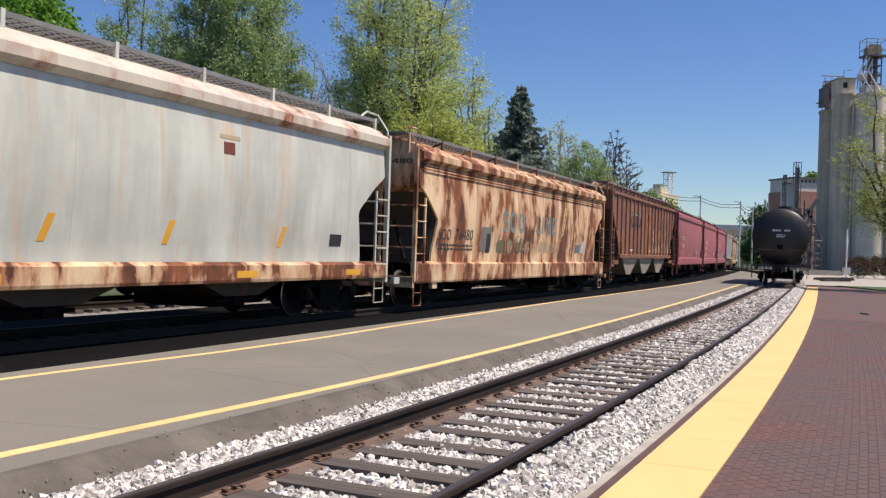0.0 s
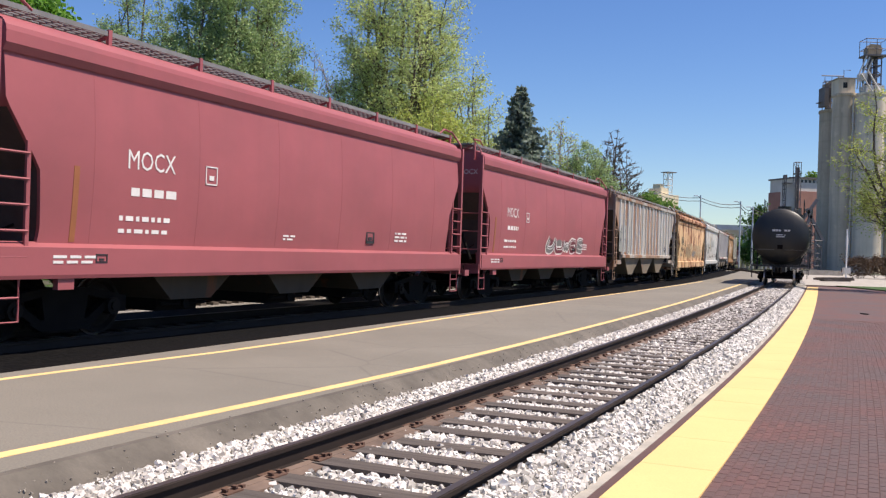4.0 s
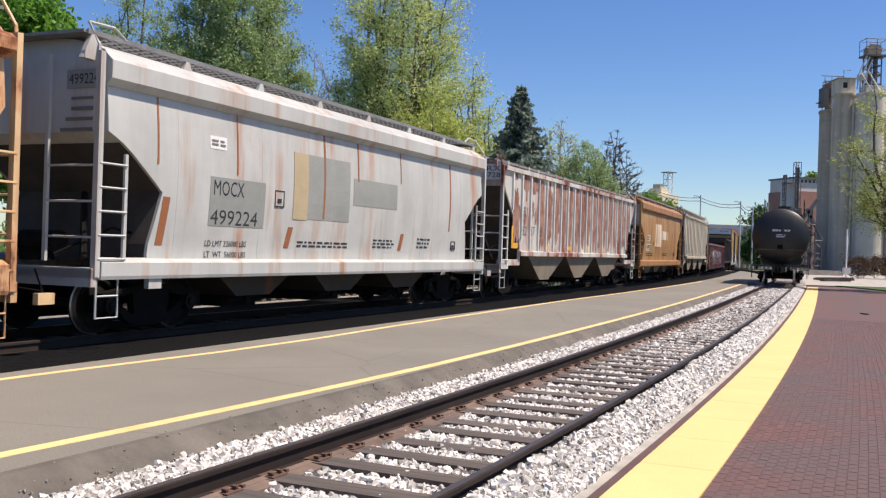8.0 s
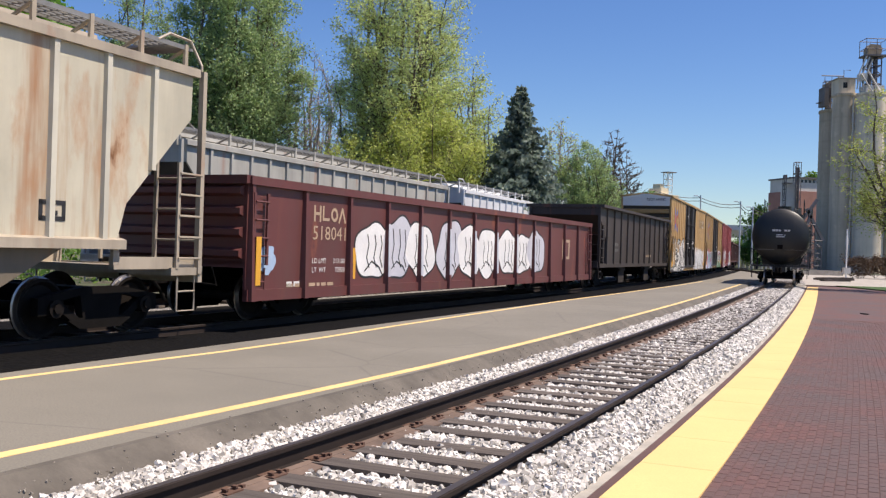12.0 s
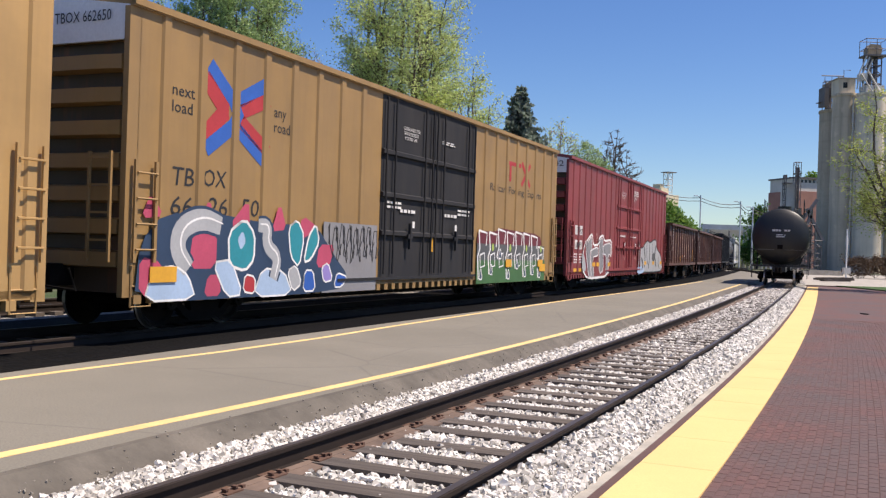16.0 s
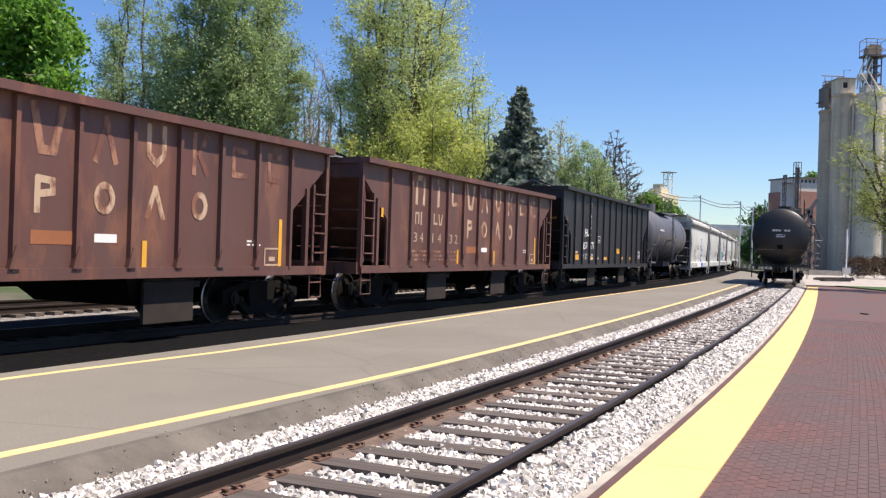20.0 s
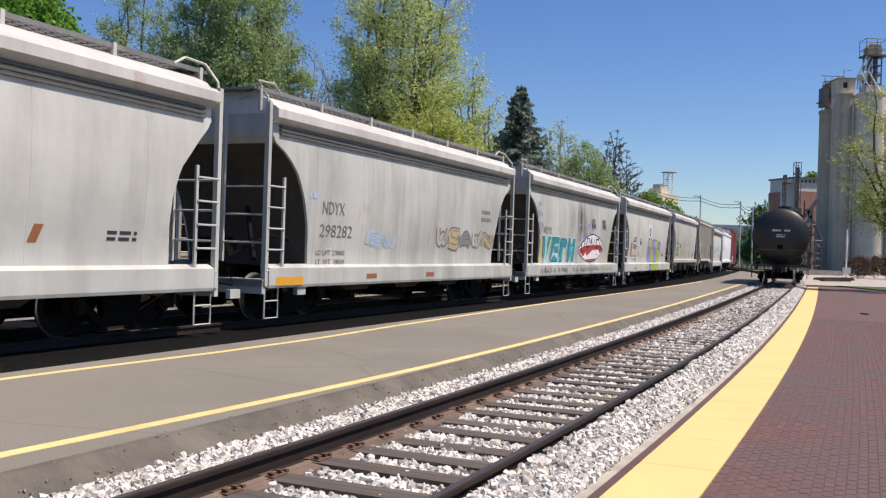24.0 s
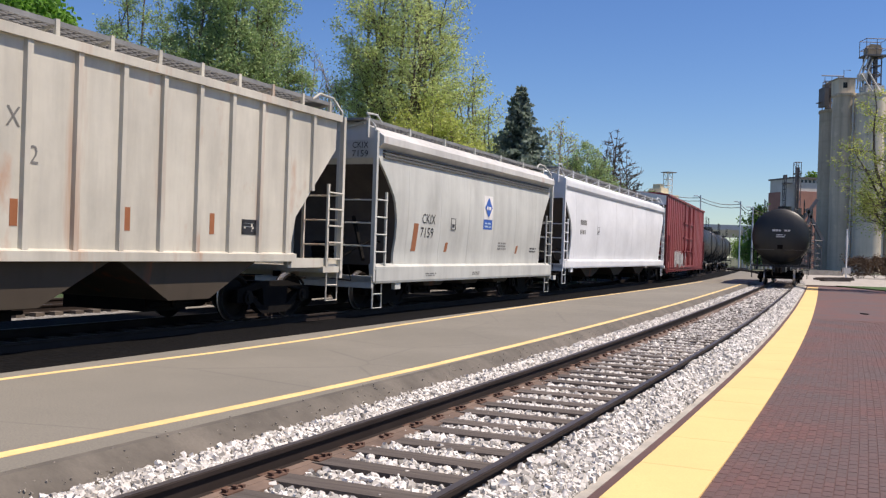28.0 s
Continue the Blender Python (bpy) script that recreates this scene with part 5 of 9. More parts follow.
def thick_line(g, points, w, surf, proud, spike):
    """Straight broad brush pieces with blunt or pointed ends."""
    for i in range(len(points) - 1):
        (ax, az), (bx, bz) = points[i], points[i + 1]
        n = hypot(bx - ax, bz - az) or 1
        ux, uz = (bx - ax) / n, (bz - az) / n
        a0 = 0.32 * w if i else 0.5 * w + spike
        b0 = 0.32 * w if i < len(points) - 2 else 0.5 * w + spike
        wa, wb = (w / 2 if i or not spike else w * 0.15), (w / 2 if i < len(points) - 2 or not spike else w * 0.15)
        ring = [(ax - ux * a0 - uz * wa, az - uz * a0 + ux * wa), (ax - ux * a0 + uz * wa, az - uz * a0 - ux * wa)]
        if spike:
            ring = ring[:2] + [(ax + uz * w / 2, az - ux * w / 2), (bx + uz * w / 2, bz - ux * w / 2)]
        ring += [(bx + ux * b0 + uz * wb, bz + uz * b0 - ux * wb), (bx + ux * b0 - uz * wb, bz + uz * b0 + ux * wb)]
        if spike:
            ring += [(bx - uz * w / 2, bz + ux * w / 2), (ax - uz * w / 2, az + ux * w / 2)]
        k = len(ring)
        mid = (sum(q[0] for q in ring) / k, sum(q[1] for q in ring) / k)
        v = [(mid[0], surf(mid[1]) - proud - 0.0003 * i, mid[1])] + [(x, surf(z) - proud - 0.0003 * i, z) for x, z in ring]
        g.add(v, [(0, 1 + q, 1 + (q + 1) % k) for q in range(k)])
    return g


def swell(g, points, w, surf, proud, pointed):
    """One curved brush stroke that swells in its middle and ends blunt or pointed."""
    pts = [Vector((x, z)) for x, z in points]
    for _ in range(2):
        cut = [pts[0]]
        for a, b in zip(pts, pts[1:]):
            cut += [a.lerp(b, 0.25), a.lerp(b, 0.75)]
        pts = cut + [pts[-1]]
    n = len(pts)
    rings = []
    for i, q in enumerate(pts):
        d = pts[min(n - 1, i + 1)] - pts[max(0, i - 1)]
        d = d.normalized() if d.length else Vector((1, 0))
        u = i / (n - 1)
        wide = w / 2 * ((0.12 + 1.0 * sin(pi * u) ** 0.45) if pointed else (0.86 + 0.22 * sin(pi * u)))
        a, b = q + Vector((-d.y, d.x)) * wide, q - Vector((-d.y, d.x)) * wide
        lift = proud + 0.0006 * u
        rings.append([(a.x, surf(a.y) - lift, a.y), (b.x, surf(b.y) - lift, b.y)])
    return g.loft(rings, caps=False, closed=False)


def letter_piece(car, x0, x1, z0, z1, n, fills, edge, surf, seed, sharp=0.0, inner=None, lobes=4, back=None, fat=0.30):
    """A row of interlocking graffiti forms: a cloud behind, broad edge, fill, thin highlights."""
    rng = random.Random(seed)
    w = (x1 - x0) / n
    h = z1 - z0
    t = fat * min(w, h)
    for k in range(n):
        a = x0 + w * (k + 0.12) + rng.uniform(-0.05, 0.05) * w
        wide = w * rng.uniform(0.78, 0.98)
        lo, hi = z0 + t * 0.5 + rng.uniform(0, 0.10) * h, z1 - t * 0.5 - rng.uniform(0, 0.14) * h
        lean = rng.uniform(-0.25, 0.25) * w
        forms = [[(a + wide * px + lean * (pz - 0.5) + rng.uniform(-0.06, 0.06) * w, lo + (hi - lo) * pz + rng.uniform(-0.05, 0.05) * h) for px, pz in line] for line in FORMS[rng.randrange(len(FORMS))]]
        if back or len(fills) > 1:
            blob(car, a - 0.1 * w, a + wide + 0.1 * w, lo, hi, back or fills[(k + 1) % len(fills)], surf, seed + k, 0.0006, "graffiti_cloud", lobes, 0.5 * sharp)
        g, f, s = Geo(), Geo(), Geo()
        for m, line in enumerate(forms):
            swell(g, line, t + 0.09, surf, 0.0012 + 0.0003 * (k % 2) + 0.001 * m, sharp > 0.15)
            swell(f, line, t, surf, 0.0045 + 0.0003 * (k % 2) + 0.001 * m, sharp > 0.15)
            swell(s, [(x + 0.20 * t, z + 0.20 * t) for x, z in line], 0.024, surf, 0.0085, True)
        part("graffiti_edge", g, edge, car), part("graffiti_fill", f, fills[k % len(fills)], car), part("graffiti_line", s, inner or edge, car)


def hopper_marks(c, mark, number, x, z_mark, z_num, ma, h=0.26, wide=0.9, w_num=1.25, cap=True, weights=None, surf=BULGE):
    if mark:
        word(c, mark, x, x + wide, z_mark, z_mark + h, ma, surf)
    if number:
        word(c, number, x - 0.05, x - 0.05 + w_num, z_num, z_num + h, ma, surf)
    if weights:
        word(c, weights[0], x - 0.12, x + 1.0, z_num - 0.36, z_num - 0.26, ma, surf)
        word(c, weights[1], x - 0.12, x + 1.0, z_num - 0.54, z_num - 0.44, ma, surf)
    if cap:
        frame_box(c, x + 1.75, x + 2.05, z_mark - 0.10, z_mark + 0.2, ma, surf)


def end_board(c, L, lines, ma, y0=-1.30, y1=-0.75, z=3.45, h=0.13, inset=0.87, board=None):
    """Lettering on the near end sheet of a car."""
    x = -L / 2 + inset
    if board:
        part("end_stencil_board", Geo().box(x - 0.006, x + 0.006, y0 - 0.05, y1 + 0.05, z - 0.06 - 0.19 * (len(lines) - 1), z + h + 0.06), board, c)
    for k, s in enumerate(lines):
        me = word(c, s, 0, 1, 0, 1, ma, FLAT, name="end_lettering").data
        co = np.zeros(len(me.vertices) * 3)
        me.vertices.foreach_get("co", co)
        co = co.reshape(-1, 3)
        y = y1 - co[:, 0] * (y1 - y0)
        me.vertices.foreach_set("co", np.stack([np.full(len(y), x - 0.012), y, z - 0.19 * k + co[:, 2] * h], 1).ravel())


CAR = {k + 1: t[0] for k, t in enumerate(TRAIN)}
LEN = {k + 1: t[2] for k, t in enumerate(TRAIN)}

c = CAR[1]
patch(c, 3.2, 3.5, 2.9, 3.1, K_RUST, BULGE, "rust_spot"), patch(c, 3.1, 3.65, 3.15, 3.22, K_TANPATCH, BULGE)
patch(c, 6.75, 7.2, 1.42, 1.66, K_BLACK, BULGE, "stencil_panel")
for x in (-0.58, 1.8, 4.9):
    patch(c, x, x + 0.13, 1.38, 1.75, K_YELLOW, BULGE, "faded_stripe", slant=0.15)
for x in (-6.2, -1.8, 3.6, 7.3):
    patch(c, x, x + 0.6, 0.84, 0.96, K_YELLOW, lambda z: -1.538, "reflector")
c = CAR[2]
word(c, "SOO", -7.5, -6.75, 1.66, 1.95, K_BLACK, BULGE), word(c, "76480", -6.45, -5.25, 1.68, 1.98, K_BLACK, BULGE)
K_SLATE = flat_paint("slate_blue_lettering", (0.17, 0.225, 0.215))
K_WHEAT = flat_paint("wheat_coloured_paint", (0.56, 0.37, 0.17))
for x in (-2.08, -1.26):
    stroke(c, [(x + 0.21 * cos(q), 2.31 + 0.26 * sin(q)) for q in np.linspace(0, 2 * pi, 25)], 0.13, K_SLATE, BULGE, 0.003, "company_lettering")
stroke(c, [(-2.73 + 0.19 * cos(q), 2.44 + 0.13 * sin(q)) for q in np.linspace(0.3, 1.5 * pi, 14)] + [(-2.73 + 0.19 * sin(q), 2.18 + 0.13 * cos(q)) for q in np.linspace(0, 1.35 * pi, 14)], 0.12, K_SLATE, BULGE, 0.003, "company_lettering")
for x0, x1, z0, z1 in ((0.22, 0.34, 2.02, 2.6), (0.34, 0.64, 2.02, 2.13), (0.80, 0.92, 2.03, 2.6), (1.22, 1.34, 2.02, 2.6), (1.62, 1.74, 2.02, 2.6), (1.92, 2.04, 2.02, 2.6), (2.04, 2.38, 2.02, 2.12), (2.04, 2.33, 2.27, 2.36), (2.04, 2.38, 2.5, 2.6)):
    patch(c, x0, x1, z0, z1, K_SLATE, BULGE, "company_lettering", 0.003)
stroke(c, [(1.26, 2.58), (1.70, 2.04)], 0.11, K_SLATE, BULGE, 0.0035, "company_lettering")
stroke(c, [(2.98, 1.82), (3.2, 2.3), (3.5, 3.0)], 0.05, K_WHEAT, BULGE, 0.003, "painted_wheat_ear")
for k in range(6):
    x, z = 3.08 + 0.075 * k, 2.0 + 0.18 * k
    stroke(c, [(x, z), (x - 0.02, z + 0.2), (x + 0.08, z + 0.42)], 0.06, K_WHEAT, BULGE, 0.0035, "painted_wheat_ear"), stroke(c, [(x, z), (x + 0.2, z + 0.1), (x + 0.30, z + 0.32)], 0.06, K_WHEAT, BULGE, 0.004, "painted_wheat_ear")
for k in range(4):
    stroke(c, [(3.40 + 0.05 * k, 2.8), (3.52 + 0.12 * k, 3.38 - 0.05 * k)], 0.025, K_WHEAT, BULGE, 0.0045, "painted_wheat_ear")
bars(c, -7.5, -5.2, 1.40, 1.60, 2, K_BLACK, BULGE, 3)
K_FADED = flat_paint("faded_green_spray", (0.16, 0.15, 0.085))
K_FADED_2 = flat_paint("faded_tan_spray", (0.34, 0.24, 0.13))
rr = random.Random(31)
for k in range(11):
    x = -3.3 + 0.27 * k
    stroke(c, [(x, 1.38), (x + 0.1, 1.85 - 0.05 * (k % 3)), (x + 0.2, 1.9 - 0.04 * (k % 2)), (x + 0.24, 1.6), (x + 0.36, 1.38)][: 3 + k % 3], 0.03, K_BLACK, BULGE, 0.003, "graffiti_line")
    if k % 3 == 0:
        blob(c, x, x + 0.5, 1.38, 1.75, (K_FADED, K_FADED_2)[k % 2], BULGE, 600 + k, 0.001, "graffiti_fill", 3, 0.4)
for k in range(8):
    x = 0.4 + 0.28 * k
    stroke(c, [(x, 1.40), (x + 0.08, 1.78), (x + 0.2, 1.74), (x + 0.18, 1.42)], 0.06, (K_TANPATCH, K_FADED_2)[k % 2], BULGE, 0.003, "graffiti_line")
patch(c, -4.62, -3.85, 1.40, 2.08, K_GREY, BULGE, "old_paint_patch"), patch(c, -4.2, -3.9, 1.36, 1.9, K_BLACK, BULGE, "old_paint_patch", 0.004)
patch(c, 4.9, 5.6, 1.44, 1.74, K_GREY, BULGE, "old_paint_patch"), patch(c, 5.7, 6.0, 1.44, 1.86, K_SKY, BULGE, "graffiti_tag", slant=0.1)
end_board(c, LEN[2], ["480"], K_BLACK)
c = CAR[3]
for k, (s, x) in enumerate((("0", -6.75), ("7", -6.05), ("5", -5.75), ("7", -5.12), ("4", -4.82))):
    word(c, s, x, x + 0.2, 1.92, 2.18, K_GREY, FLAT)
for k, x in enumerate((-4.28, -3.5, -2.62)):
    ring = [(x + 0.27 + 0.25 * cos(q), 3.08 + 0.28 * sin(q)) for q in np.linspace(0, 2 * pi, 21)]
    stroke(c, ring, 0.13, K_BLACK, FLAT, 0.008, "company_lettering")
    stroke(c, ring[1:9], 0.03, K_WHITE, FLAT, 0.012, "peeling_edge")
for k, x in enumerate((-4.4, -2.0, 0.4, 2.6)):
    patch(c, x, x + 0.62, 1.60, 1.68, K_YELLOW if k != 0 else K_WHITE, FLAT, "reflector")
for k in range(7):
    patch(c, 1.6 + 0.78 * k, 1.85 + 0.78 * k, 1.58, 1.75 + 0.1 * (k % 3), K_TANPATCH, FLAT, "peeling_patch", slant=0.06)
for k in range(9):
    x = 1.3 + 0.62 * k
    stroke(CAR[3], [(x, 1.62), (x + 0.05, 1.9 + 0.1 * (k % 3)), (x + 0.16, 2.0 + 0.12 * (k % 2)), (x + 0.2, 1.7), (x + 0.3, 1.85)], 0.035, K_SPRAY if k % 2 else K_SILVER, FLAT, 0.003, "peeling_graffiti")
K_PEEL = worn_paint("peeling_pale_strip", (0.50, 0.40, 0.27), (0.22, 0.10, 0.055))
rr = random.Random(33)
for k in range(16):
    x, z = 0.6 + 0.45 * k + rr.uniform(-0.15, 0.15), 1.52 + rr.uniform(0, 0.9) * (k % 3 > 0)
    blob(CAR[3], x, x + rr.uniform(0.10, 0.24), z, z + rr.uniform(0.3, 0.8), K_PEEL, FLAT, 850 + k, 0.0012 + 0.0001 * k, "peeling_patch", 5, 0.4)
for k in (4, 5, 6):
    c = CAR[k]
    hopper_marks(c, "MOCX", "412076" if k == 4 else None, -4.99, 2.45, 2.02, K_WHITE, 0.28, 1.02, 1.18, weights=("LD LMT  226300", "LT  WT   59700") if k == 4 else None)
    if k != 4:
        bars(c, -4.9, -3.9, 2.02, 2.32, 1, K_WHITE, BULGE, k, "worn_number"), bars(c, -5.1, -4.0, 1.5, 1.85, 2, K_WHITE, BULGE, k + 2)
    frame_box(c, 2.25, 2.62, 1.50, 1.78, K_BLACK, BULGE, 0.06), bars(c, 3.6, 4.2, 1.55, 1.8, 3, K_WHITE, BULGE, k)
    bars(c, -0.9, -0.5, 1.5, 1.62, 2, K_WHITE, BULGE, k + 9), patch(c, -6.0, -5.9, 1.38, 2.4, K_ORANGE, BULGE, "rust_strip")
    bars(c, -6.35, -5.6, 1.08, 1.22, 2, K_WHITE, lambda z: -1.538, k), frame_box(c, -5.6, -5.38, 1.10, 1.22, K_BLACK, lambda z: -1.538, 0.02)
    end_board(c, LEN[k], ["MOCX", "412076"] if k == 4 else ["MOCX"], K_WHITE, z=3.55)
letter_piece(CAR[6], -1.0, 3.6, 1.38, 2.0, 5, [K_GREY, K_MAROON], K_WHITE, BULGE, 70)
c = CAR[7]
for s, x, z in (("MO", -7.06, 2.38), ("CX", -6.17, 2.40), ("47", -7.06, 1.95), ("90", -6.18, 1.96), ("77", -5.38, 1.97)):
    word(c, s, x, x + 0.38, z, z + 0.21, K_BLACK, FLAT)
for x in (-7.15, -6.27, -5.42):
    patch(c, x, x + 0.66, 1.55, 2.75, K_PATCH, FLAT, proud=0.0015)
patch(c, -6.09, -5.68, 2.84, 3.06, K_CREAM, FLAT, "placard"), bars(c, -6.05, -5.74, 2.88, 3.0, 2, K_BLACK, lambda z: -1.474, 5)
bars(c, -5.4, -5.0, 1.50, 1.9, 3, K_GREY, FLAT, 6), frame_box(c, 4.95, 5.42, 1.62, 1.88, K_BLACK, FLAT, 0.05)
c = CAR[8]
patch(c, -6.28, -5.3, 2.20, 2.62, K_TANPATCH, BULGE), frame_box(c, -6.29, -5.29, 2.19, 2.63, K_BLACK, lambda z: BULGE(z) - 0.006, 0.03)
word(c, "NDYX", -6.2, -5.38, 2.28, 2.54, K_BLACK, lambda z: BULGE(z) - 0.006), word(c, "816464", -6.35, -5.06, 1.72, 2.02, K_BLACK, BULGE)
bars(c, -6.4, -5.3, 1.42, 1.62, 2, K_GREY, BULGE, 7), frame_box(c, -4.6, -4.3, 2.05, 2.35, K_GREY, BULGE)
K_TAN_OLD = worn_paint("worn_tan_patch", (0.46, 0.37, 0.22), (0.33, 0.17, 0.07))
blob(c, -2.9, -0.1, 1.30, 2.35, K_TAN_OLD, BULGE, 810, 0.0012, "paint_patch", 6, 0.2), blob(c, -0.2, 6.3, 1.30, 2.25, K_TAN_OLD, BULGE, 811, 0.0015, "paint_patch", 8, 0.2)
rr = random.Random(12)
for k in range(22):
    x, z = rr.uniform(-6.2, 6.0), rr.choice((2.75, 3.2, 3.45, 2.35))
    blob(c, x, x + rr.uniform(0.08, 0.26), z - rr.uniform(0.15, 0.6), z + 0.1, K_ORANGE, BULGE, 400 + k, 0.0012 + 0.0001 * (k % 9), "rust_patch", 5, 0.5)
letter_piece(c, -3.9, -1.0, 1.38, 2.1, 4, [K_TAN_OLD, K_FADED_2], K_FADED, BULGE, 80, inner=K_GREY), letter_piece(c, 0.1, 2.4, 1.38, 1.9, 3, [K_GREY], K_SPRAY, BULGE, 84)
bars(c, 3.0, 5.5, 1.4, 1.75, 2, K_NAVY, BULGE, 8, "graffiti_tag"), bars(c, -5.0, -4.1, 1.10, 1.20, 1, K_GREY, lambda z: -1.5365, 9)
end_board(c, LEN[8], ["NDYX"], K_BLACK, z=3.5, board=K_WHITE)
c = CAR[9]
patch(c, -4.79, -3.25, 1.70, 2.50, K_PATCH, BULGE, proud=0.0015), patch(c, -2.35, -0.25, 1.92, 3.15, K_PATCH, BULGE, proud=0.0015), patch(c, -0.1, 1.9, 2.28, 2.84, K_PATCH, BULGE, proud=0.0015)
patch(c, -2.35, -1.85, 1.9, 3.15, K_TANPATCH, BULGE, proud=0.006)
hopper_marks(c, "MOCX", "499224", -4.7, 2.20, 1.72, K_BLACK, 0.25, 0.82, 1.3, weights=("LD LMT 226000 LBS", "LT  WT  56000 LBS"))
patch(c, -4.82, -4.38, 2.95, 3.16, K_WHITE, BULGE, "placard"), bars(c, -4.78, -4.42, 3.0, 3.12, 2, K_GREY, lambda z: BULGE(z) - 0.005, 10)
bars(c, -2.1, -0.2, 1.38, 1.52, 2, K_BLACK, BULGE, 11), bars(c, 0.9, 1.9, 1.40, 1.62, 3, K_BLACK, BULGE, 12), bars(c, 3.1, 3.8, 1.42, 1.7, 3, K_BLACK, BULGE, 13), frame_box(c, 5.1, 5.4, 1.42, 1.66, K_BLACK, BULGE, 0.05)
for x in (-6.0, -2.55, 2.1):
    patch(c, x, x + 0.16, 1.36, 2.1 if x < -3 else 1.75, K_ORANGE, BULGE, "rust_strip", slant=0.1)
rr = random.Random(4)
for k in range(6):
    x = -5.8 + k * 2.05 + rr.uniform(-0.5, 0.5)
    patch(c, x, x + rr.uniform(0.03, 0.07), 3.75 - rr.uniform(0.5, 2.2), 3.76, K_ORANGE, BULGE, "rust_run", proud=0.005)
end_board(c, LEN[9], ["499224"], K_BLACK, z=3.62, h=0.15, board=K_PATCH)
part("end_stencil", Geo().box(-LEN[9] / 2 + 0.86, -LEN[9] / 2 + 0.868, -1.2, -0.6, 2.95, 3.0).box(-LEN[9] / 2 + 0.86, -LEN[9] / 2 + 0.868, -1.2, -0.7, 3.1, 3.15).box(-LEN[9] / 2 + 0.86, -LEN[9] / 2 + 0.868, -1.2, -0.8, 3.25, 3.3).box(-LEN[9] / 2 + 0.86, -LEN[9] / 2 + 0.868, -1.2, -0.8, 3.4, 3.44), K_GREY, c)
c = CAR[10]
for s, x, z, w in (("FU", -7.10, 2.52, 0.36), ("RX", -6.42, 2.53, 0.38), ("82", -7.22, 1.93, 0.42), ("87", -6.40, 1.94, 0.42), ("28", -5.58, 1.95, 0.46)):
    word(c, s, x, x + w, z, z + 0.30, K_BLACK, FLAT)
for x, z, w, h in ((-8.2, 1.55, 0.14, 0.65), (-8.2, 1.52, 0.6, 0.17), (-4.9, 1.55, 0.12, 0.34), (-4.9, 1.52, 0.55, 0.12), (-2.0, 1.52, 0.5, 0.14), (0.4, 1.52, 0.5, 0.14), (3.0, 1.52, 0.5, 0.14)):
    patch(c, x, x + w, z, z + h, K_YELLOW, FLAT, "reflector")
K_BARE = worn_paint("bare_rusted_sheet", (0.19, 0.075, 0.048), (0.30, 0.17, 0.12))
rr = random.Random(10)
for k in range(19):
    x = -8.25 + 0.858 * k + 0.07
    top, bot = (3.3, 1.75) if k == 0 else ((3.9, 3.3) if k in (1, 2) else (3.95 - rr.uniform(0, 0.3), 1.62 + rr.uniform(0, 0.35)))
    a, b = x + rr.uniform(0, 0.1), x + 0.70 - rr.uniform(0, 0.1)
    blob(c, a, b, bot, top, K_BARE, FLAT, 700 + k, 0.0012, "bare_panel", 6, 0.22)
    for m in range(3):
        u, v = x + rr.uniform(0, 0.5), rr.uniform(1.7, 3.7)
        blob(c, u, u + rr.uniform(0.15, 0.3), v, v + rr.uniform(0.2, 0.5), K_BARE, FLAT, 730 + 3 * k + m, 0.0016 + 0.0003 * m, "bare_panel", 5, 0.4)
end_board(c, LEN[10], ["FURX", "828728"], K_BLACK, z=3.78, h=0.15, y0=-1.35, y1=-0.5, board=K_WHITE)
c = CAR[11]
patch(c, -5.0, -4.02, 2.14, 2.46, P_OLD_CREAM, BULGE), patch(c, -5.08, -3.70, 1.66, 2.02, P_OLD_CREAM, BULGE)
word(c, "MOCX", -4.95, -4.08, 2.18, 2.42, K_BLACK, lambda z: BULGE(z) - 0.005, bold=0.012), word(c, "499282", -5.04, -3.75, 1.70, 1.98, K_BLACK, lambda z: BULGE(z) - 0.005, bold=0.012)
bars(c, -5.05, -2.9, 1.38, 1.58, 2, K_BLACK, BULGE, 14), frame_box(c, -3.15, -2.9, 1.95, 2.2, K_GREY, BULGE)
for x0, x1, z0, z1 in ((-2.50, -0.55, 1.90, 3.10), (-0.22, 1.13, 2.31, 2.78), (1.56, 1.76, 2.30, 2.77)):
    patch(c, x0, x1, z0, z1, P_OLD_CREAM, BULGE, "cream_panel")
frame_box(c, 4.3, 4.7, 1.42, 1.7, K_BLACK, BULGE, 0.06), bars(c, 0.2, 1.8, 1.4, 1.6, 2, K_BLACK, BULGE, 15)
x = -LEN[11] / 2 + 0.862
part("end_sheet", Geo().box(x, x + 0.02, -1.42, 1.42, 2.92, 3.90), weathered("white_end_paint", (0.55, 0.53, 0.48), 0.4, 0.1, 0.3, seed=61), c, "dirty white upper end sheet")
g = Geo()
for k in range(7):
    g.box(x - 0.004, x + 0.002, -1.2, -0.85 + 0.06 * (k % 3), 3.70 - 0.11 * k, 3.75 - 0.11 * k)
part("end_stencil", g, K_GREY, c)
rr = random.Random(14)
for k in range(5):
    x = -5.6 + k * 2.4 + rr.uniform(-0.6, 0.6)
    patch(c, x, x + rr.uniform(0.03, 0.07), 3.78 - rr.uniform(0.6, 2.3), 3.79, K_ORANGE, BULGE, "rust_run", proud=0.0015)
c = CAR[12]
for x0, x1 in ((-7.62, -6.82), (-6.66, -5.86), (-5.70, -4.90)):
    patch(c, x0, x1, 1.55, 2.28, K_PATCH, FLAT, proud=0.0015)
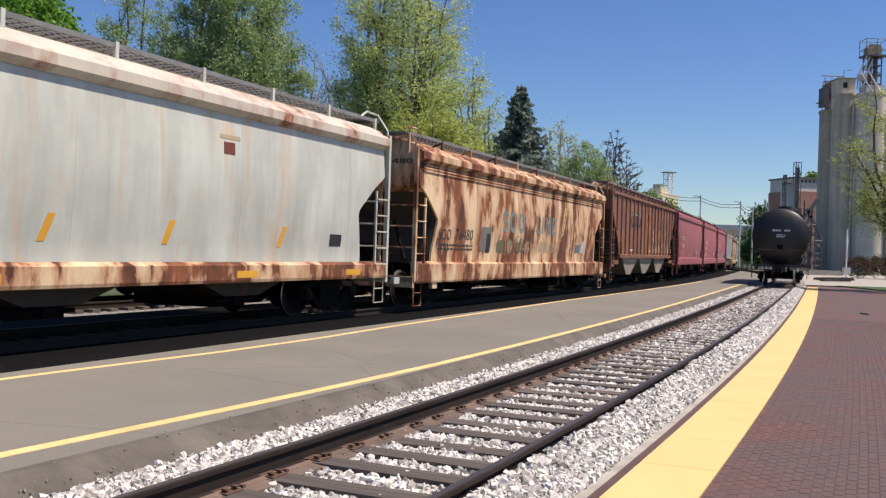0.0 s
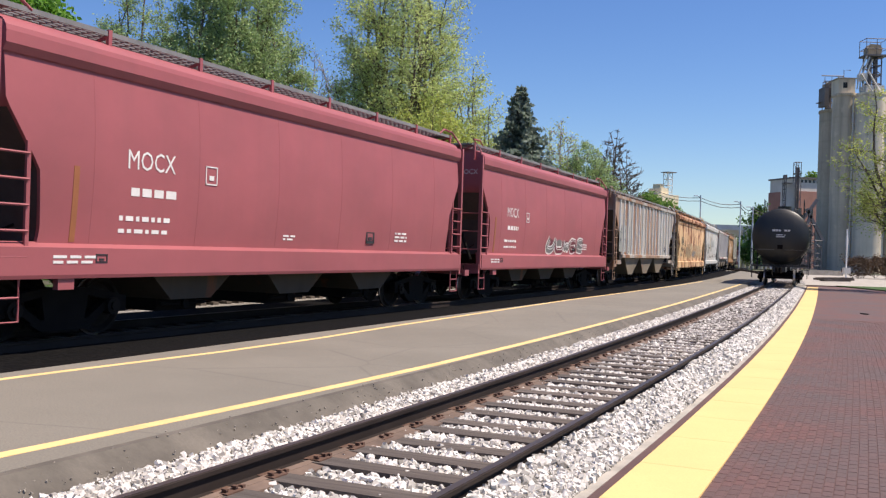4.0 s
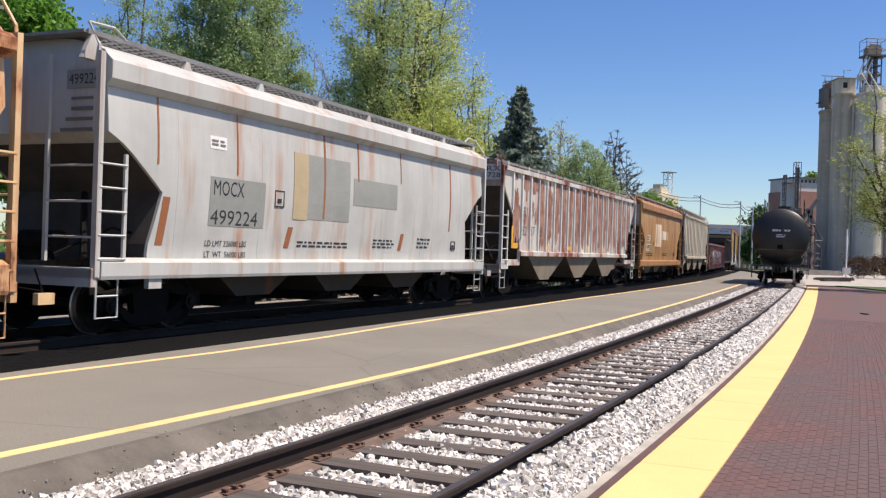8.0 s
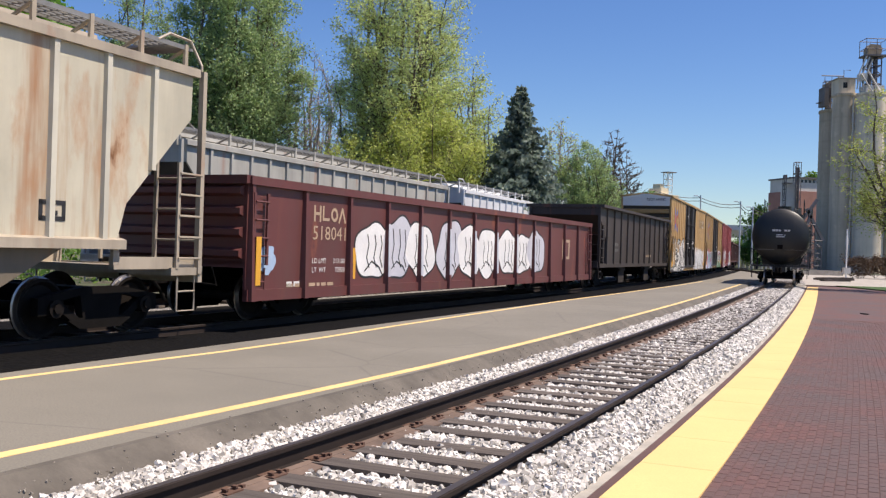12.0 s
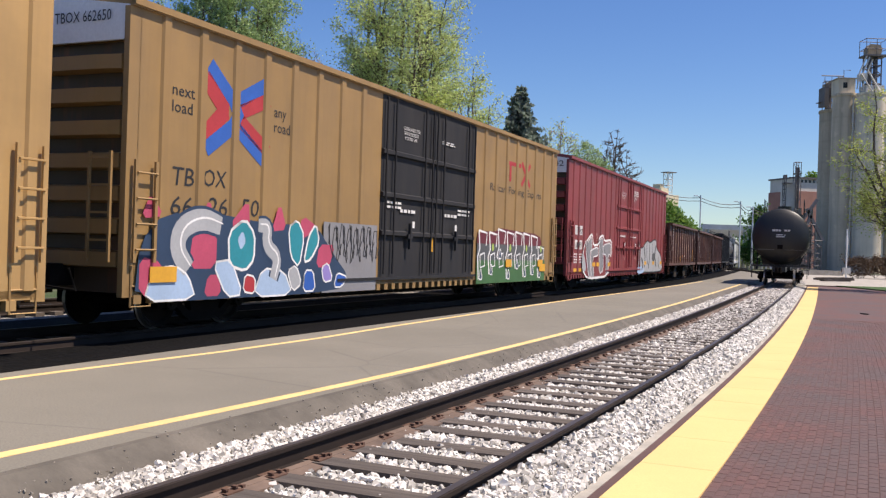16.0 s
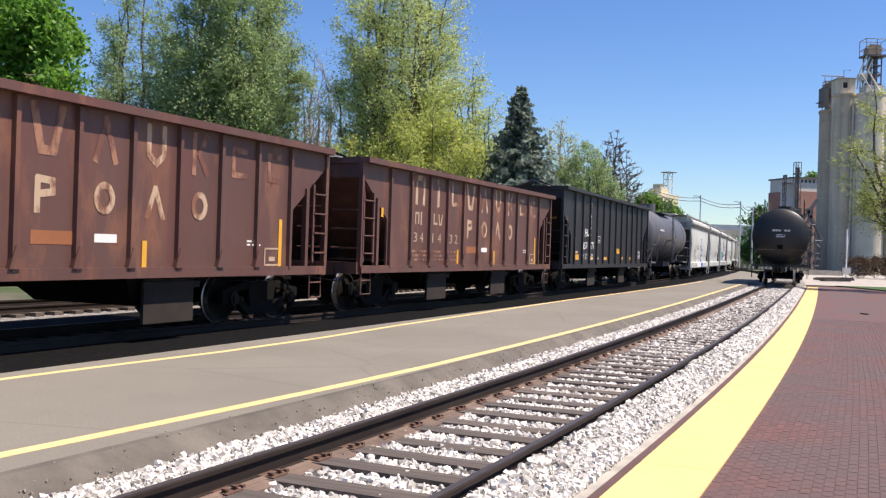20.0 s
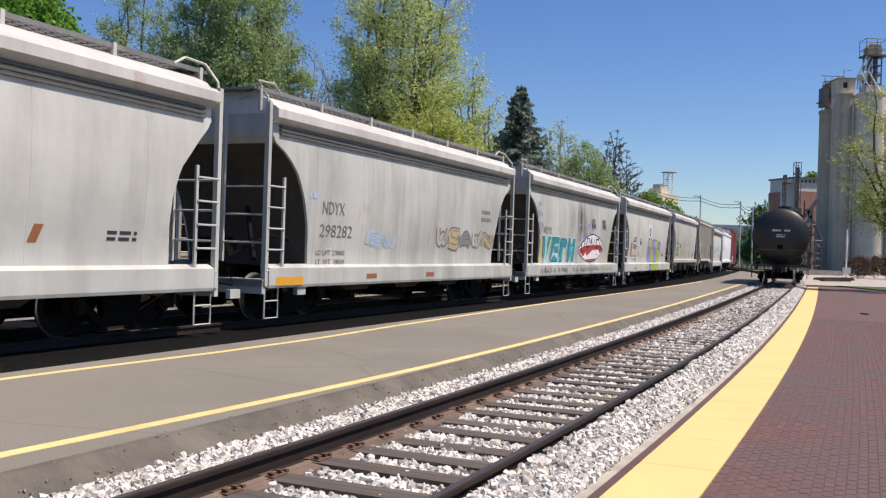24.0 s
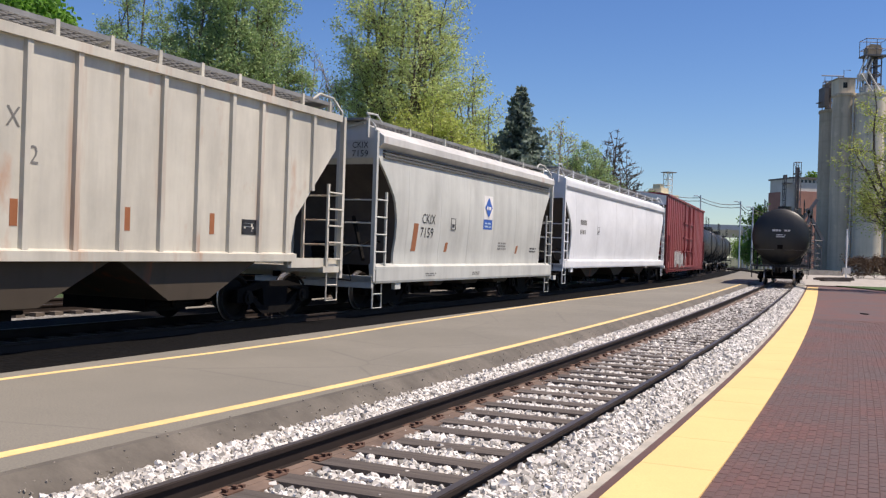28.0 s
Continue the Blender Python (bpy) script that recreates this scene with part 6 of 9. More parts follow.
for s, x, z in (("MO", -7.45, 1.92), ("CX", -6.48, 1.96), ("47", -7.45, 1.60), ("90", -6.48, 1.62), ("62", -5.52, 1.64)):
    word(c, s, x, x + 0.42, z, z + 0.24, K_BLACK, lambda z: -1.472)
patch(c, -4.62, -4.10, 2.0, 2.26, K_CREAM, FLAT, "placard"), bars(c, -4.55, -4.15, 2.04, 2.2, 2, K_BLACK, lambda z: -1.474, 16), bars(c, -4.62, -4.1, 1.55, 1.85, 3, K_GREY, FLAT, 17), bars(c, -3.65, -3.1, 1.55, 1.85, 3, K_GREY, FLAT, 18)
frame_box(c, 5.6, 6.05, 1.65, 1.92, K_BLACK, FLAT, 0.06)
end_board(c, LEN[12], ["MOCX", "479062"], K_BLACK, z=3.78, h=0.15, y0=-1.3, y1=-0.6, board=K_WHITE)
c = CAR[13]
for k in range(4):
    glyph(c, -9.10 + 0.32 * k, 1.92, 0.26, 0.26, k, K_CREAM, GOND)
word(c, "518041", -9.12, -7.86, 1.54, 1.81, K_CREAM, GOND), word(c, "LD LMT      213100", -9.12, -7.86, 1.08, 1.18, K_WHITE, GOND), word(c, "LT  WT        72900", -9.12, -7.86, 0.90, 1.0, K_WHITE, GOND)
for k, (x0, x1) in enumerate(((-7.2, -3.6), (-3.1, 0.9), (1.3, 5.3))):
    for j in range(3):
        a, b = x0 + (x1 - x0) * j / 3 - 0.18, x0 + (x1 - x0) * (j + 1) / 3 + 0.18
        hi = (1.98, 2.14, 2.05)[(j + k) % 3]
        blob(c, a, b, 0.72, hi, K_BLACK, GOND, 90 + 3 * k + j, 0.001, "graffiti_edge", 2, 0, 0.05)
    for j in range(3):
        a, b = x0 + (x1 - x0) * j / 3 - 0.18, x0 + (x1 - x0) * (j + 1) / 3 + 0.18
        hi = (1.98, 2.14, 2.05)[(j + k) % 3]
        blob(c, a, b, 0.72, hi, (K_CHALK, K_PALE_SILVER, K_CHALK)[(j + k) % 3], GOND, 90 + 3 * k + j, 0.0025 + 0.0006 * j, "graffiti_fill", 2)
        m = (a + b) / 2
        for q in (-0.28, 0.05, 0.33):
            stroke(c, [(m + q - 0.03, hi - 0.28), (m + q + 0.04, 1.5), (m + q - 0.05, 1.2), (m + q + 0.08, 0.98)], 0.04, K_BLACK if q else K_SPRAY, GOND, 0.0065)
        stroke(c, [(m - 0.42, 0.9), (m - 0.1, 1.12), (m + 0.25, 1.0), (m + 0.42, 0.82)], 0.035, K_BLACK, GOND, 0.008)
e = LEN[13] / 2 - 0.62
for k in range(14):
    x = -e + 0.10 + (2 * e - 0.2) * k / 13
    if -7.2 < x < -3.6 or -3.1 < x < 0.9 or 1.3 < x < 5.3:
        g = Geo().loft([[(x - w - 0.004, -1.43, z), (x - w, y - 0.003, z), (x + w, y - 0.003, z), (x + w + 0.004, -1.43, z)] for z, w, y in ((0.78, 0.0585, -1.544), (1.95, 0.0465, -1.5146))], caps=False, closed=False)
        part("graffiti_fill", g, K_PALE_SILVER, c)
patch(c, 7.6, 8.5, 1.2, 1.9, K_CREAM, GOND, "emblem"), patch(c, 7.75, 8.35, 1.3, 1.8, P_MAROON, lambda z: GOND(z) - 0.004, "emblem")
patch(c, -11.15, -11.0, 0.7, 1.55, K_YELLOW, lambda z: -1.552, "reflector"), patch(c, -7.55, -7.4, 0.75, 1.4, K_YELLOW, GOND, "reflector")
blob(c, -10.95, -10.4, 0.9, 1.4, K_SKY, GOND, 99, 0.008, "graffiti_tag"), bars(c, -10.0, -9.5, 0.62, 0.8, 1, K_WHITE, GOND, 19), bars(c, -10.0, -8.2, 0.62, 0.74, 1, K_CREAM, GOND, 20)
c = CAR[14]
bars(c, -5.6, -4.6, 1.5, 2.0, 2, K_GREY, OPEN, 21), bars(c, 2.0, 3.4, 1.3, 1.5, 1, K_CREAM, OPEN, 22)


def emblem_bars(c, x, z, w, h, ma, surf):
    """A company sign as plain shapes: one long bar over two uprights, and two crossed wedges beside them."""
    t = 0.2 * h
    for x0, x1, z0, z1 in ((x, x + 0.60 * w, z + h - t, z + h), (x + 0.10 * w, x + 0.10 * w + 1.3 * t, z, z + h - t), (x + 0.40 * w, x + 0.40 * w + 1.3 * t, z, z + h - t)):
        patch(c, x0, x1, z0, z1, ma, surf, "company_lettering", 0.003)
    for line in ([(x + 0.66 * w, z + h), (x + w, z)], [(x + w, z + h), (x + 0.66 * w, z)]):
        part("company_lettering", thick_line(Geo(), line, 1.2 * t, surf, 0.0035, 0.0), ma, c)


def any_road(c, number, x, variant):
    """The stencils of a pool boxcar: slogan, crossed emblem, mark and number."""
    xd = X_DOOR[variant]
    for dx in (-1.25, 1.25):
        for k, t in enumerate(("CLOSE AND LOCK", "BOTH DOORS BEFORE", "MOVING CAR") if dx < 0 else ()):
            word(c, t, xd + dx - 0.45 + 0.05 * k, xd + dx + 0.45 - 0.08 * k, 4.14 - 0.11 * k, 4.22 - 0.11 * k, K_WHITE, lambda z: -1.482, name="door_stencil")
    word(c, "next\nload", x - 0.05, x + 0.48, 3.42, 3.82, K_BLACK, BOX), word(c, "any\nroad", x + 2.68, x + 3.2, 3.44, 3.84, K_BLACK, BOX)
    a, m = x + 0.85, x + 1.62
    for line, wd, ma in (([(a - 0.02, 3.98), (a + 0.36, 3.66), (a + 0.36, 3.56), (a - 0.04, 3.2)], 0.30, K_RED), ([(a + 0.08, 4.22), (m - 0.16, 3.82), (m, 3.6), (m - 0.14, 3.38), (a + 0.04, 3.0)], 0.26, K_BLUE),
                         ([(m - 0.06, 3.80), (a + 1.50, 4.2)], 0.25, K_BLUE), ([(m + 0.0, 3.62), (a + 1.56, 3.94)], 0.25, K_RED), ([(m + 0.0, 3.54), (a + 1.56, 3.12)], 0.25, K_RED), ([(m - 0.06, 3.38), (a + 1.46, 2.94)], 0.25, K_BLUE)):
        part("crossed_emblem", thick_line(Geo(), line, wd, BOX, 0.003, 0.0), ma, c)
    word(c, "TB", x + 0.0, x + 0.52, 2.30, 2.58, K_BLACK, BOX, 0.1), word(c, "OX", x + 0.75, x + 1.35, 2.33, 2.61, K_BLACK, BOX, 0.1)
    for k in range(3):
        word(c, number[2 * k:2 * k + 2], x - 0.02 + 0.9 * k, x + 0.5 + 0.9 * k, 1.83 + 0.03 * k, 2.13 + 0.03 * k, K_BLACK, BOX, 0.1)
    for dx in (-2.0, 0.9, 2.0):
        bars(c, xd + dx - 0.4, xd + dx + 0.4, 2.3 if abs(dx) > 1 else 4.05, 2.5 if abs(dx) > 1 else 4.15, 2, K_WHITE, lambda z: -1.482, int(10 * dx) + 50)
    for dx in (-1.25, 1.25):
        patch(c, xd + dx - 0.06, xd + dx + 0.06, 1.90, 2.05, K_WHITE, lambda z: -1.592, "door_card"), bars(c, xd + dx - 0.5, xd + dx + 0.3, 2.22, 2.36, 1, K_WHITE, lambda z: -1.488, 60)
    patch(c, xd - 0.05, xd + 0.10, 1.35, 1.8, K_YELLOW, lambda z: -1.49, "door_latch")
    word(c, "Railcar Pooling" if variant == 15 else "Railcar  Pooling  Experts", 5.6 if variant == 15 else 4.1, 9.2 if variant == 15 else 8.7, 3.08, 3.36, K_BLACK, BOX)
    if variant == 15:
        word(c, "Experts", 6.6, 8.6, 2.62, 2.90, K_BLACK, BOX)
        patch(c, 6.0, 8.8, 3.55, 4.15, K_BLACK, BOX, "emblem_panel")
        emblem_bars(c, 6.25, 3.62, 2.3, 0.46, K_WHITE, lambda z: BOX(z) - 0.006)
    else:
        emblem_bars(c, 5.45, 3.52, 2.05, 0.60, K_RED, BOX)
    patch(c, -9.9, -9.3, 0.80, 1.04, K_YELLOW, lambda z: -1.515, "reflector"), patch(c, 8.6, 9.2, 0.80, 1.04, K_YELLOW, lambda z: -1.515, "reflector")
    end_board(c, LEN[variant], ["TBOX " + number], K_BLACK, z=4.62, h=0.16, y0=-1.1, y1=0.0, inset=0.70)


any_road(CAR[15], "670582", -9.4, 15)
K_RIM = flat_paint("pale_cyan_spray", (0.40, 0.64, 0.66))
K_HAZE = flat_paint("hazy_blue_spray", (0.27, 0.31, 0.37))
K_SLASH = flat_paint("lemon_spray", (0.58, 0.47, 0.05))
K_DARK_SPRAY = flat_paint("dark_grey_spray", (0.095, 0.098, 0.10))


def shape(c, pts, fill, surf, proud, edge=None, w=0.06, rounds=1):
    """A painted form with a soft outline, filled with one colour and edged with a broad line."""
    ring = [Vector(q) for q in pts]
    for _ in range(rounds):
        ring = [q for a, b in zip(ring, ring[1:] + ring[:1]) for q in (a.lerp(b, 0.2), a.lerp(b, 0.8))]
    n = len(ring)
    part("graffiti_fill", Geo().add([(q.x, surf(q.y) - proud, q.y) for q in ring], [tuple(range(n))]), fill, c)
    if edge:
        stroke(c, [tuple(q) for q in ring + ring[:2]], w, edge, surf, proud + 0.0007, "graffiti_edge")


def brush(c, pts, w, fill, edge, surf, proud, pointed=True, line=None):
    """A swelling brush stroke with a dark or light rim and a thin highlight."""
    part("graffiti_edge", swell(Geo(), pts, w + 0.10, surf, proud, pointed), edge, c)
    part("graffiti_fill", swell(Geo(), pts, w, surf, proud + 0.0012, pointed), fill, c)
    if line:
        part("graffiti_line", swell(Geo(), [(x + 0.18 * w, z + 0.10 * w) for x, z in pts], 0.035, surf, proud + 0.0024, True), line, c)


c = CAR[15]
shape(c, [(-10.3, 0.55), (-10.15, 1.5), (-9.75, 2.2), (-9.3, 2.6), (-8.8, 2.5), (-8.7, 1.9), (-8.05, 2.6), (-7.7, 2.0), (-6.8, 2.5), (-5.8, 2.45), (-5.55, 2.1), (-4.7, 2.45), (-3.8, 2.65), (-3.55, 1.8), (-3.1, 1.2), (-3.2, 0.52), (-7.0, 0.49)], K_CHALK, GRAF, 0.0006, K_BLACK, 0.07)
for pts, w in (([(-9.7, 1.6), (-9.65, 2.2), (-9.3, 2.45), (-8.95, 2.3), (-8.85, 1.7)], 0.26), ([(-10.2, 0.7), (-10.0, 1.3), (-9.75, 1.8)], 0.34), ([(-8.0, 2.5), (-8.05, 2.0), (-8.15, 1.4)], 0.22), ([(-8.2, 1.62), (-7.6, 1.70), (-7.0, 1.55)], 0.24),
               ([(-4.0, 2.5), (-4.6, 2.1), (-4.0, 1.65), (-3.35, 1.2), (-3.8, 0.7)], 0.34), ([(-6.9, 2.15), (-6.4, 2.32), (-5.7, 2.32)], 0.20), ([(-6.1, 2.0), (-5.6, 1.4), (-5.75, 0.95), (-6.7, 0.56)], 0.30), ([(-9.0, 0.62), (-8.1, 1.05), (-7.3, 0.9), (-7.7, 0.55)], 0.26),
               ([(-5.2, 2.2), (-5.35, 1.7), (-5.0, 1.2), (-5.4, 0.62)], 0.24), ([(-7.6, 1.3), (-7.0, 1.25), (-6.4, 1.35)], 0.26), ([(-4.6, 1.5), (-4.4, 1.0), (-4.7, 0.6)], 0.22), ([(-10.2, 0.6), (-9.3, 0.74), (-8.6, 0.56)], 0.16), ([(-6.9, 0.58), (-6.2, 0.85), (-5.2, 0.6), (-4.2, 0.75)], 0.13)):
    brush(c, pts, w, K_DARK_SPRAY, K_BLACK, GRAF, 0.002, True, K_CHALK)
for x0, x1, z0, z1 in ((-9.72, -9.02, 0.92, 2.12), (-8.78, -8.12, 0.92, 2.2), (-7.0, -6.35, 1.66, 2.1), (-6.0, -5.35, 2.05, 2.32), (-7.72, -7.15, 1.9, 2.2)):
    patch(c, x0, x1, z0, z1, P_YELLOW, lambda z: -1.4975, "masked_square")
word(c, "6", -9.30, -9.12, 1.83, 2.08, K_BLACK, lambda z: -1.500), word(c, "70", -8.66, -8.24, 1.84, 2.09, K_BLACK, lambda z: -1.500), word(c, "58", -7.66, -7.24, 1.92, 2.15, K_BLACK, lambda z: -1.500), word(c, "2", -6.86, -6.68, 1.80, 2.06, K_BLACK, lambda z: -1.500)
patch(c, -9.68, -9.08, 0.96, 1.18, K_YELLOW, lambda z: -1.5005, "placard"), bars(c, -9.6, -9.15, 1.3, 1.75, 3, K_BLACK, lambda z: -1.500, 151), bars(c, -8.7, -8.2, 1.2, 1.75, 4, K_GREY, lambda z: -1.500, 152)
for k in range(13):
    x = 2.55 + 0.53 * k
    hi = 1.75 + 0.35 * abs(sin(1.7 * k)) * (1.0 if k < 10 else 0.5)
    brush(c, [(x + 0.25, hi), (x + 0.12 * (k % 3), 1.25), (x + 0.05 + 0.3 * (k % 2), 0.52)], 0.40, K_CHALK, K_SPRAY, GRAF, 0.0015 + 0.0003 * (k % 4), True, K_BLACK if k % 2 else K_SPRAY)
for k in range(9):
    x = 2.9 + 0.70 * k
    brush(c, [(x, 1.7 - 0.1 * (k % 3)), (x + 0.35, 1.3), (x + 0.1, 0.9), (x + 0.4, 0.6)], 0.14, K_DARK_SPRAY, K_CHALK, GRAF, 0.006 + 0.0002 * k)
stroke(CAR[15], squiggle(-10.2, -9.0, 2.7, 3.3, 4, 5), 0.04, K_BLACK, BOX, 0.006), stroke(CAR[15], squiggle(-10.2, -9.4, 2.4, 2.9, 3, 6), 0.04, K_BLACK, BOX, 0.006)
any_road(CAR[16], "662650", -9.4, 16)
c = CAR[16]
patch(c, -4.95, -2.72, 0.5, 1.9, K_SPRAY, GRAF, "grey_buff_panel", proud=0.0004)
for k in range(7):
    stroke(c, squiggle(-4.8 + 0.28 * k, -4.3 + 0.28 * k, 1.0 + 0.12 * (k % 2), 1.95, 2, 250 + k), 0.03, K_BLACK, GRAF, 0.004)
shape(c, [(-10.2, 0.5), (-10.1, 1.4), (-9.6, 1.85), (-8.3, 1.9), (-7.0, 1.8), (-5.2, 1.8), (-4.6, 1.3), (-3.9, 0.8), (-4.4, 0.5)], K_NAVY, GRAF, 0.0006)
for pts in ([(-10.1, 1.75), (-9.9, 2.15), (-9.6, 1.8)], [(-8.8, 1.75), (-8.5, 2.15), (-8.4, 1.7)], [(-8.0, 1.7), (-7.45, 2.2), (-7.4, 1.7)], [(-6.75, 1.65), (-6.5, 2.2), (-6.25, 1.7)], [(-5.85, 1.5), (-5.75, 2.0), (-5.1, 1.75)], [(-5.2, 1.0), (-5.1, 1.45), (-4.5, 1.45), (-4.7, 1.0)], [(-9.0, 1.0), (-8.9, 1.6), (-8.3, 1.6), (-8.3, 1.0)], [(-8.6, 0.55), (-8.5, 0.9), (-8.2, 0.9), (-8.15, 0.55)], [(-6.75, 0.52), (-6.4, 0.85), (-6.1, 0.52)], [(-10.1, 0.6), (-10.1, 1.2), (-9.6, 1.1), (-9.5, 0.6)]):
    shape(c, pts, K_PINK, GRAF, 0.0016)
brush(c, [(-8.2, 1.7), (-8.7, 1.82), (-9.2, 1.65), (-9.3, 1.3), (-9.0, 1.0)], 0.34, K_SILVER, K_NAVY, GRAF, 0.003, False, K_CHALK)
shape(c, [(-8.0, 1.6), (-7.55, 1.85), (-7.25, 1.6), (-7.25, 1.15), (-7.5, 0.95), (-7.95, 1.05)], K_TEAL, GRAF, 0.0035, K_CHALK, 0.05), shape(c, [(-7.75, 1.5), (-7.6, 1.65), (-7.5, 1.45), (-7.65, 1.3)], K_SKY, GRAF, 0.0055)
brush(c, [(-7.15, 1.75), (-6.85, 1.75), (-6.9, 1.4), (-6.5, 1.2), (-6.65, 0.8)], 0.26, K_SILVER, K_NAVY, GRAF, 0.004, False, K_CHALK)
shape(c, [(-6.2, 1.75), (-5.9, 1.9), (-5.65, 1.6), (-5.8, 1.0), (-6.1, 1.2)], K_TEAL, GRAF, 0.0035, K_CHALK, 0.04), shape(c, [(-5.25, 1.85), (-5.1, 1.5), (-5.4, 1.15), (-5.65, 1.1), (-5.5, 1.6)], K_TEAL, GRAF, 0.0035, K_CHALK, 0.05)
for pts, ma in (([(-8.4, 1.1), (-7.9, 1.15), (-7.55, 0.55), (-8.0, 0.52)], K_SKY), ([(-10.0, 0.52), (-9.8, 1.0), (-9.3, 1.05), (-9.0, 0.9), (-8.8, 0.52)], K_SKY), ([(-7.25, 0.5), (-7.0, 1.0), (-6.3, 0.95), (-6.0, 0.5)], K_SKY), ([(-6.2, 0.95), (-5.9, 1.05), (-5.7, 0.7), (-6.0, 0.55)], K_SILVER), ([(-5.0, 1.0), (-4.75, 1.1), (-4.55, 0.75), (-4.9, 0.7)], K_LILAC), ([(-5.65, 0.55), (-5.6, 0.95), (-5.3, 0.95), (-5.2, 0.55)], K_BLUE), ([(-7.55, 0.6), (-7.5, 0.9), (-7.2, 0.85), (-7.2, 0.55)], K_RED), ([(-4.5, 0.6), (-4.4, 0.9), (-3.95, 0.8), (-4.2, 0.6)], K_BLUE)):
    shape(c, pts, ma, GRAF, 0.0045, K_CHALK, 0.035)
# the second piece: a maroon, grey and green field with white letter outlines
shape(c, [(3.1, 1.55), (3.2, 1.95), (4.6, 1.98), (4.75, 2.1), (6.2, 2.05), (8.6, 2.0), (8.9, 1.55)], K_MAROON, GRAF, 0.0008), patch(c, 3.15, 9.1, 1.12, 1.62, K_DARK_SPRAY, GRAF, "graffiti_fill", 0.0012), patch(c, 3.15, 9.2, 0.5, 1.15, K_GREEN, GRAF, "graffiti_fill", 0.0014)
for k, (x, top, low) in enumerate(((3.25, 1.98, 0.62), (4.05, 1.95, 0.75), (4.75, 2.06, 1.2), (5.5, 2.0, 0.6), (6.25, 2.02, 0.9), (7.0, 2.0, 0.65), (7.75, 1.95, 0.7), (8.45, 1.6, 0.6))):
    stroke(c, [(x, top), (x + 0.1, top - 0.5), (x - 0.05, 1.25), (x + 0.05, low)], 0.075, K_CHALK, GRAF, 0.004, "graffiti_edge"), stroke(c, [(x, top), (x + 0.30, top - 0.03), (x + 0.62, top - 0.06), (x + 0.56, top - 0.42)], 0.06, K_CHALK, GRAF, 0.0045, "graffiti_edge")
    stroke(c, [(x + 0.12, 1.3), (x + 0.45, 1.36), (x + 0.5, 1.0), (x + 0.16, 0.95), (x + 0.12, 1.3)], 0.055, K_CHALK, GRAF, 0.005, "graffiti_edge")
    shape(c, [(x + 0.08, low), (x + 0.2, low + 0.35), (x + 0.34, low)], K_NAVY, GRAF, 0.0055, K_CHALK, 0.045)
    if k % 2:
        shape(c, [(x + 0.2, 1.5), (x + 0.3, 1.68), (x + 0.42, 1.5), (x + 0.3, 1.4)], K_LIME, GRAF, 0.0065)
for x in (5.4, 8.4):
    patch(CAR[16], x, x + 0.5, 0.95, 1.18, K_YELLOW, lambda z: -1.518, "reflector")
c = CAR[17]
patch(c, -9.2, -8.15, 2.12, 2.46, K_WHITE, BOX, "number_panel"), patch(c, -9.2, -8.15, 1.58, 1.92, K_WHITE, BOX, "number_panel"), patch(c, -7.9, -7.4, 1.62, 1.92, K_WHITE, BOX, "number_panel")
for s, x0, x1, z in (("TOBX", -9.12, -8.22, 2.17), ("8891", -9.12, -8.22, 1.63), ("42", -7.85, -7.45, 1.66)):
    word(c, s, x0, x1, z, z + 0.24, K_BLACK, lambda z: -1.498)
bars(c, -9.3, -8.15, 1.05, 1.45, 4, K_WHITE, BOX, 30), patch(c, -9.3, -8.15, 0.74, 0.86, K_YELLOW, BOX, "reflector")
shape(c, [(-8.1, 1.4), (-7.9, 1.75), (-7.1, 2.1), (-6.7, 2.2), (-6.5, 1.75), (-5.6, 1.8), (-5.5, 2.1), (-4.85, 2.2), (-4.6, 1.95), (-3.3, 2.05), (-3.2, 1.4), (-3.7, 1.3), (-3.7, 0.5), (-7.3, 0.45), (-8.1, 0.8)], P_RED, GRAF, 0.0004, K_CHALK, 0.09)
shape(c, [(-8.2, 1.45), (-7.8, 1.3), (-7.5, 0.8), (-7.9, 0.7), (-8.2, 1.0)], K_SILVER, GRAF, 0.0012)
for pts in ([(-7.75, 1.6), (-7.35, 1.2), (-7.0, 0.5), (-7.3, 0.5), (-7.7, 1.2)], [(-7.0, 0.9), (-6.8, 0.5), (-6.4, 0.5)], [(-4.75, 1.4), (-3.45, 1.45), (-3.5, 1.25), (-4.3, 1.2), (-4.6, 0.9)], [(-6.6, 1.35), (-5.65, 1.35), (-5.7, 1.15), (-6.5, 1.15)]):
    shape(c, pts, K_MAROON, GRAF, 0.0016)
for pts in ([(-7.75, 1.72), (-7.1, 2.0), (-6.82, 2.1), (-6.72, 1.6), (-7.0, 1.5), (-6.75, 0.5), (-7.1, 0.5)], [(-6.9, 1.5), (-6.5, 1.62), (-5.7, 1.7), (-5.6, 1.35), (-6.6, 1.3), (-6.2, 0.5), (-6.65, 0.48)], [(-5.5, 2.0), (-4.9, 2.1), (-4.8, 1.5), (-4.65, 0.75), (-5.35, 0.6), (-5.5, 1.3)], [(-4.8, 1.8), (-3.4, 1.92), (-3.4, 1.42), (-3.85, 1.4), (-3.85, 0.6), (-4.25, 0.6), (-4.2, 1.4), (-4.8, 1.42)]):
    shape(c, pts, K_SPRAY, GRAF, 0.0026, K_CHALK, 0.05), stroke(c, [(pts[0][0] + 0.1, pts[0][1] - 0.1), (pts[0][0] + 0.5, pts[0][1] - 0.5), (pts[0][0] + 0.6, 0.8)], 0.03, K_BLACK, GRAF, 0.004)
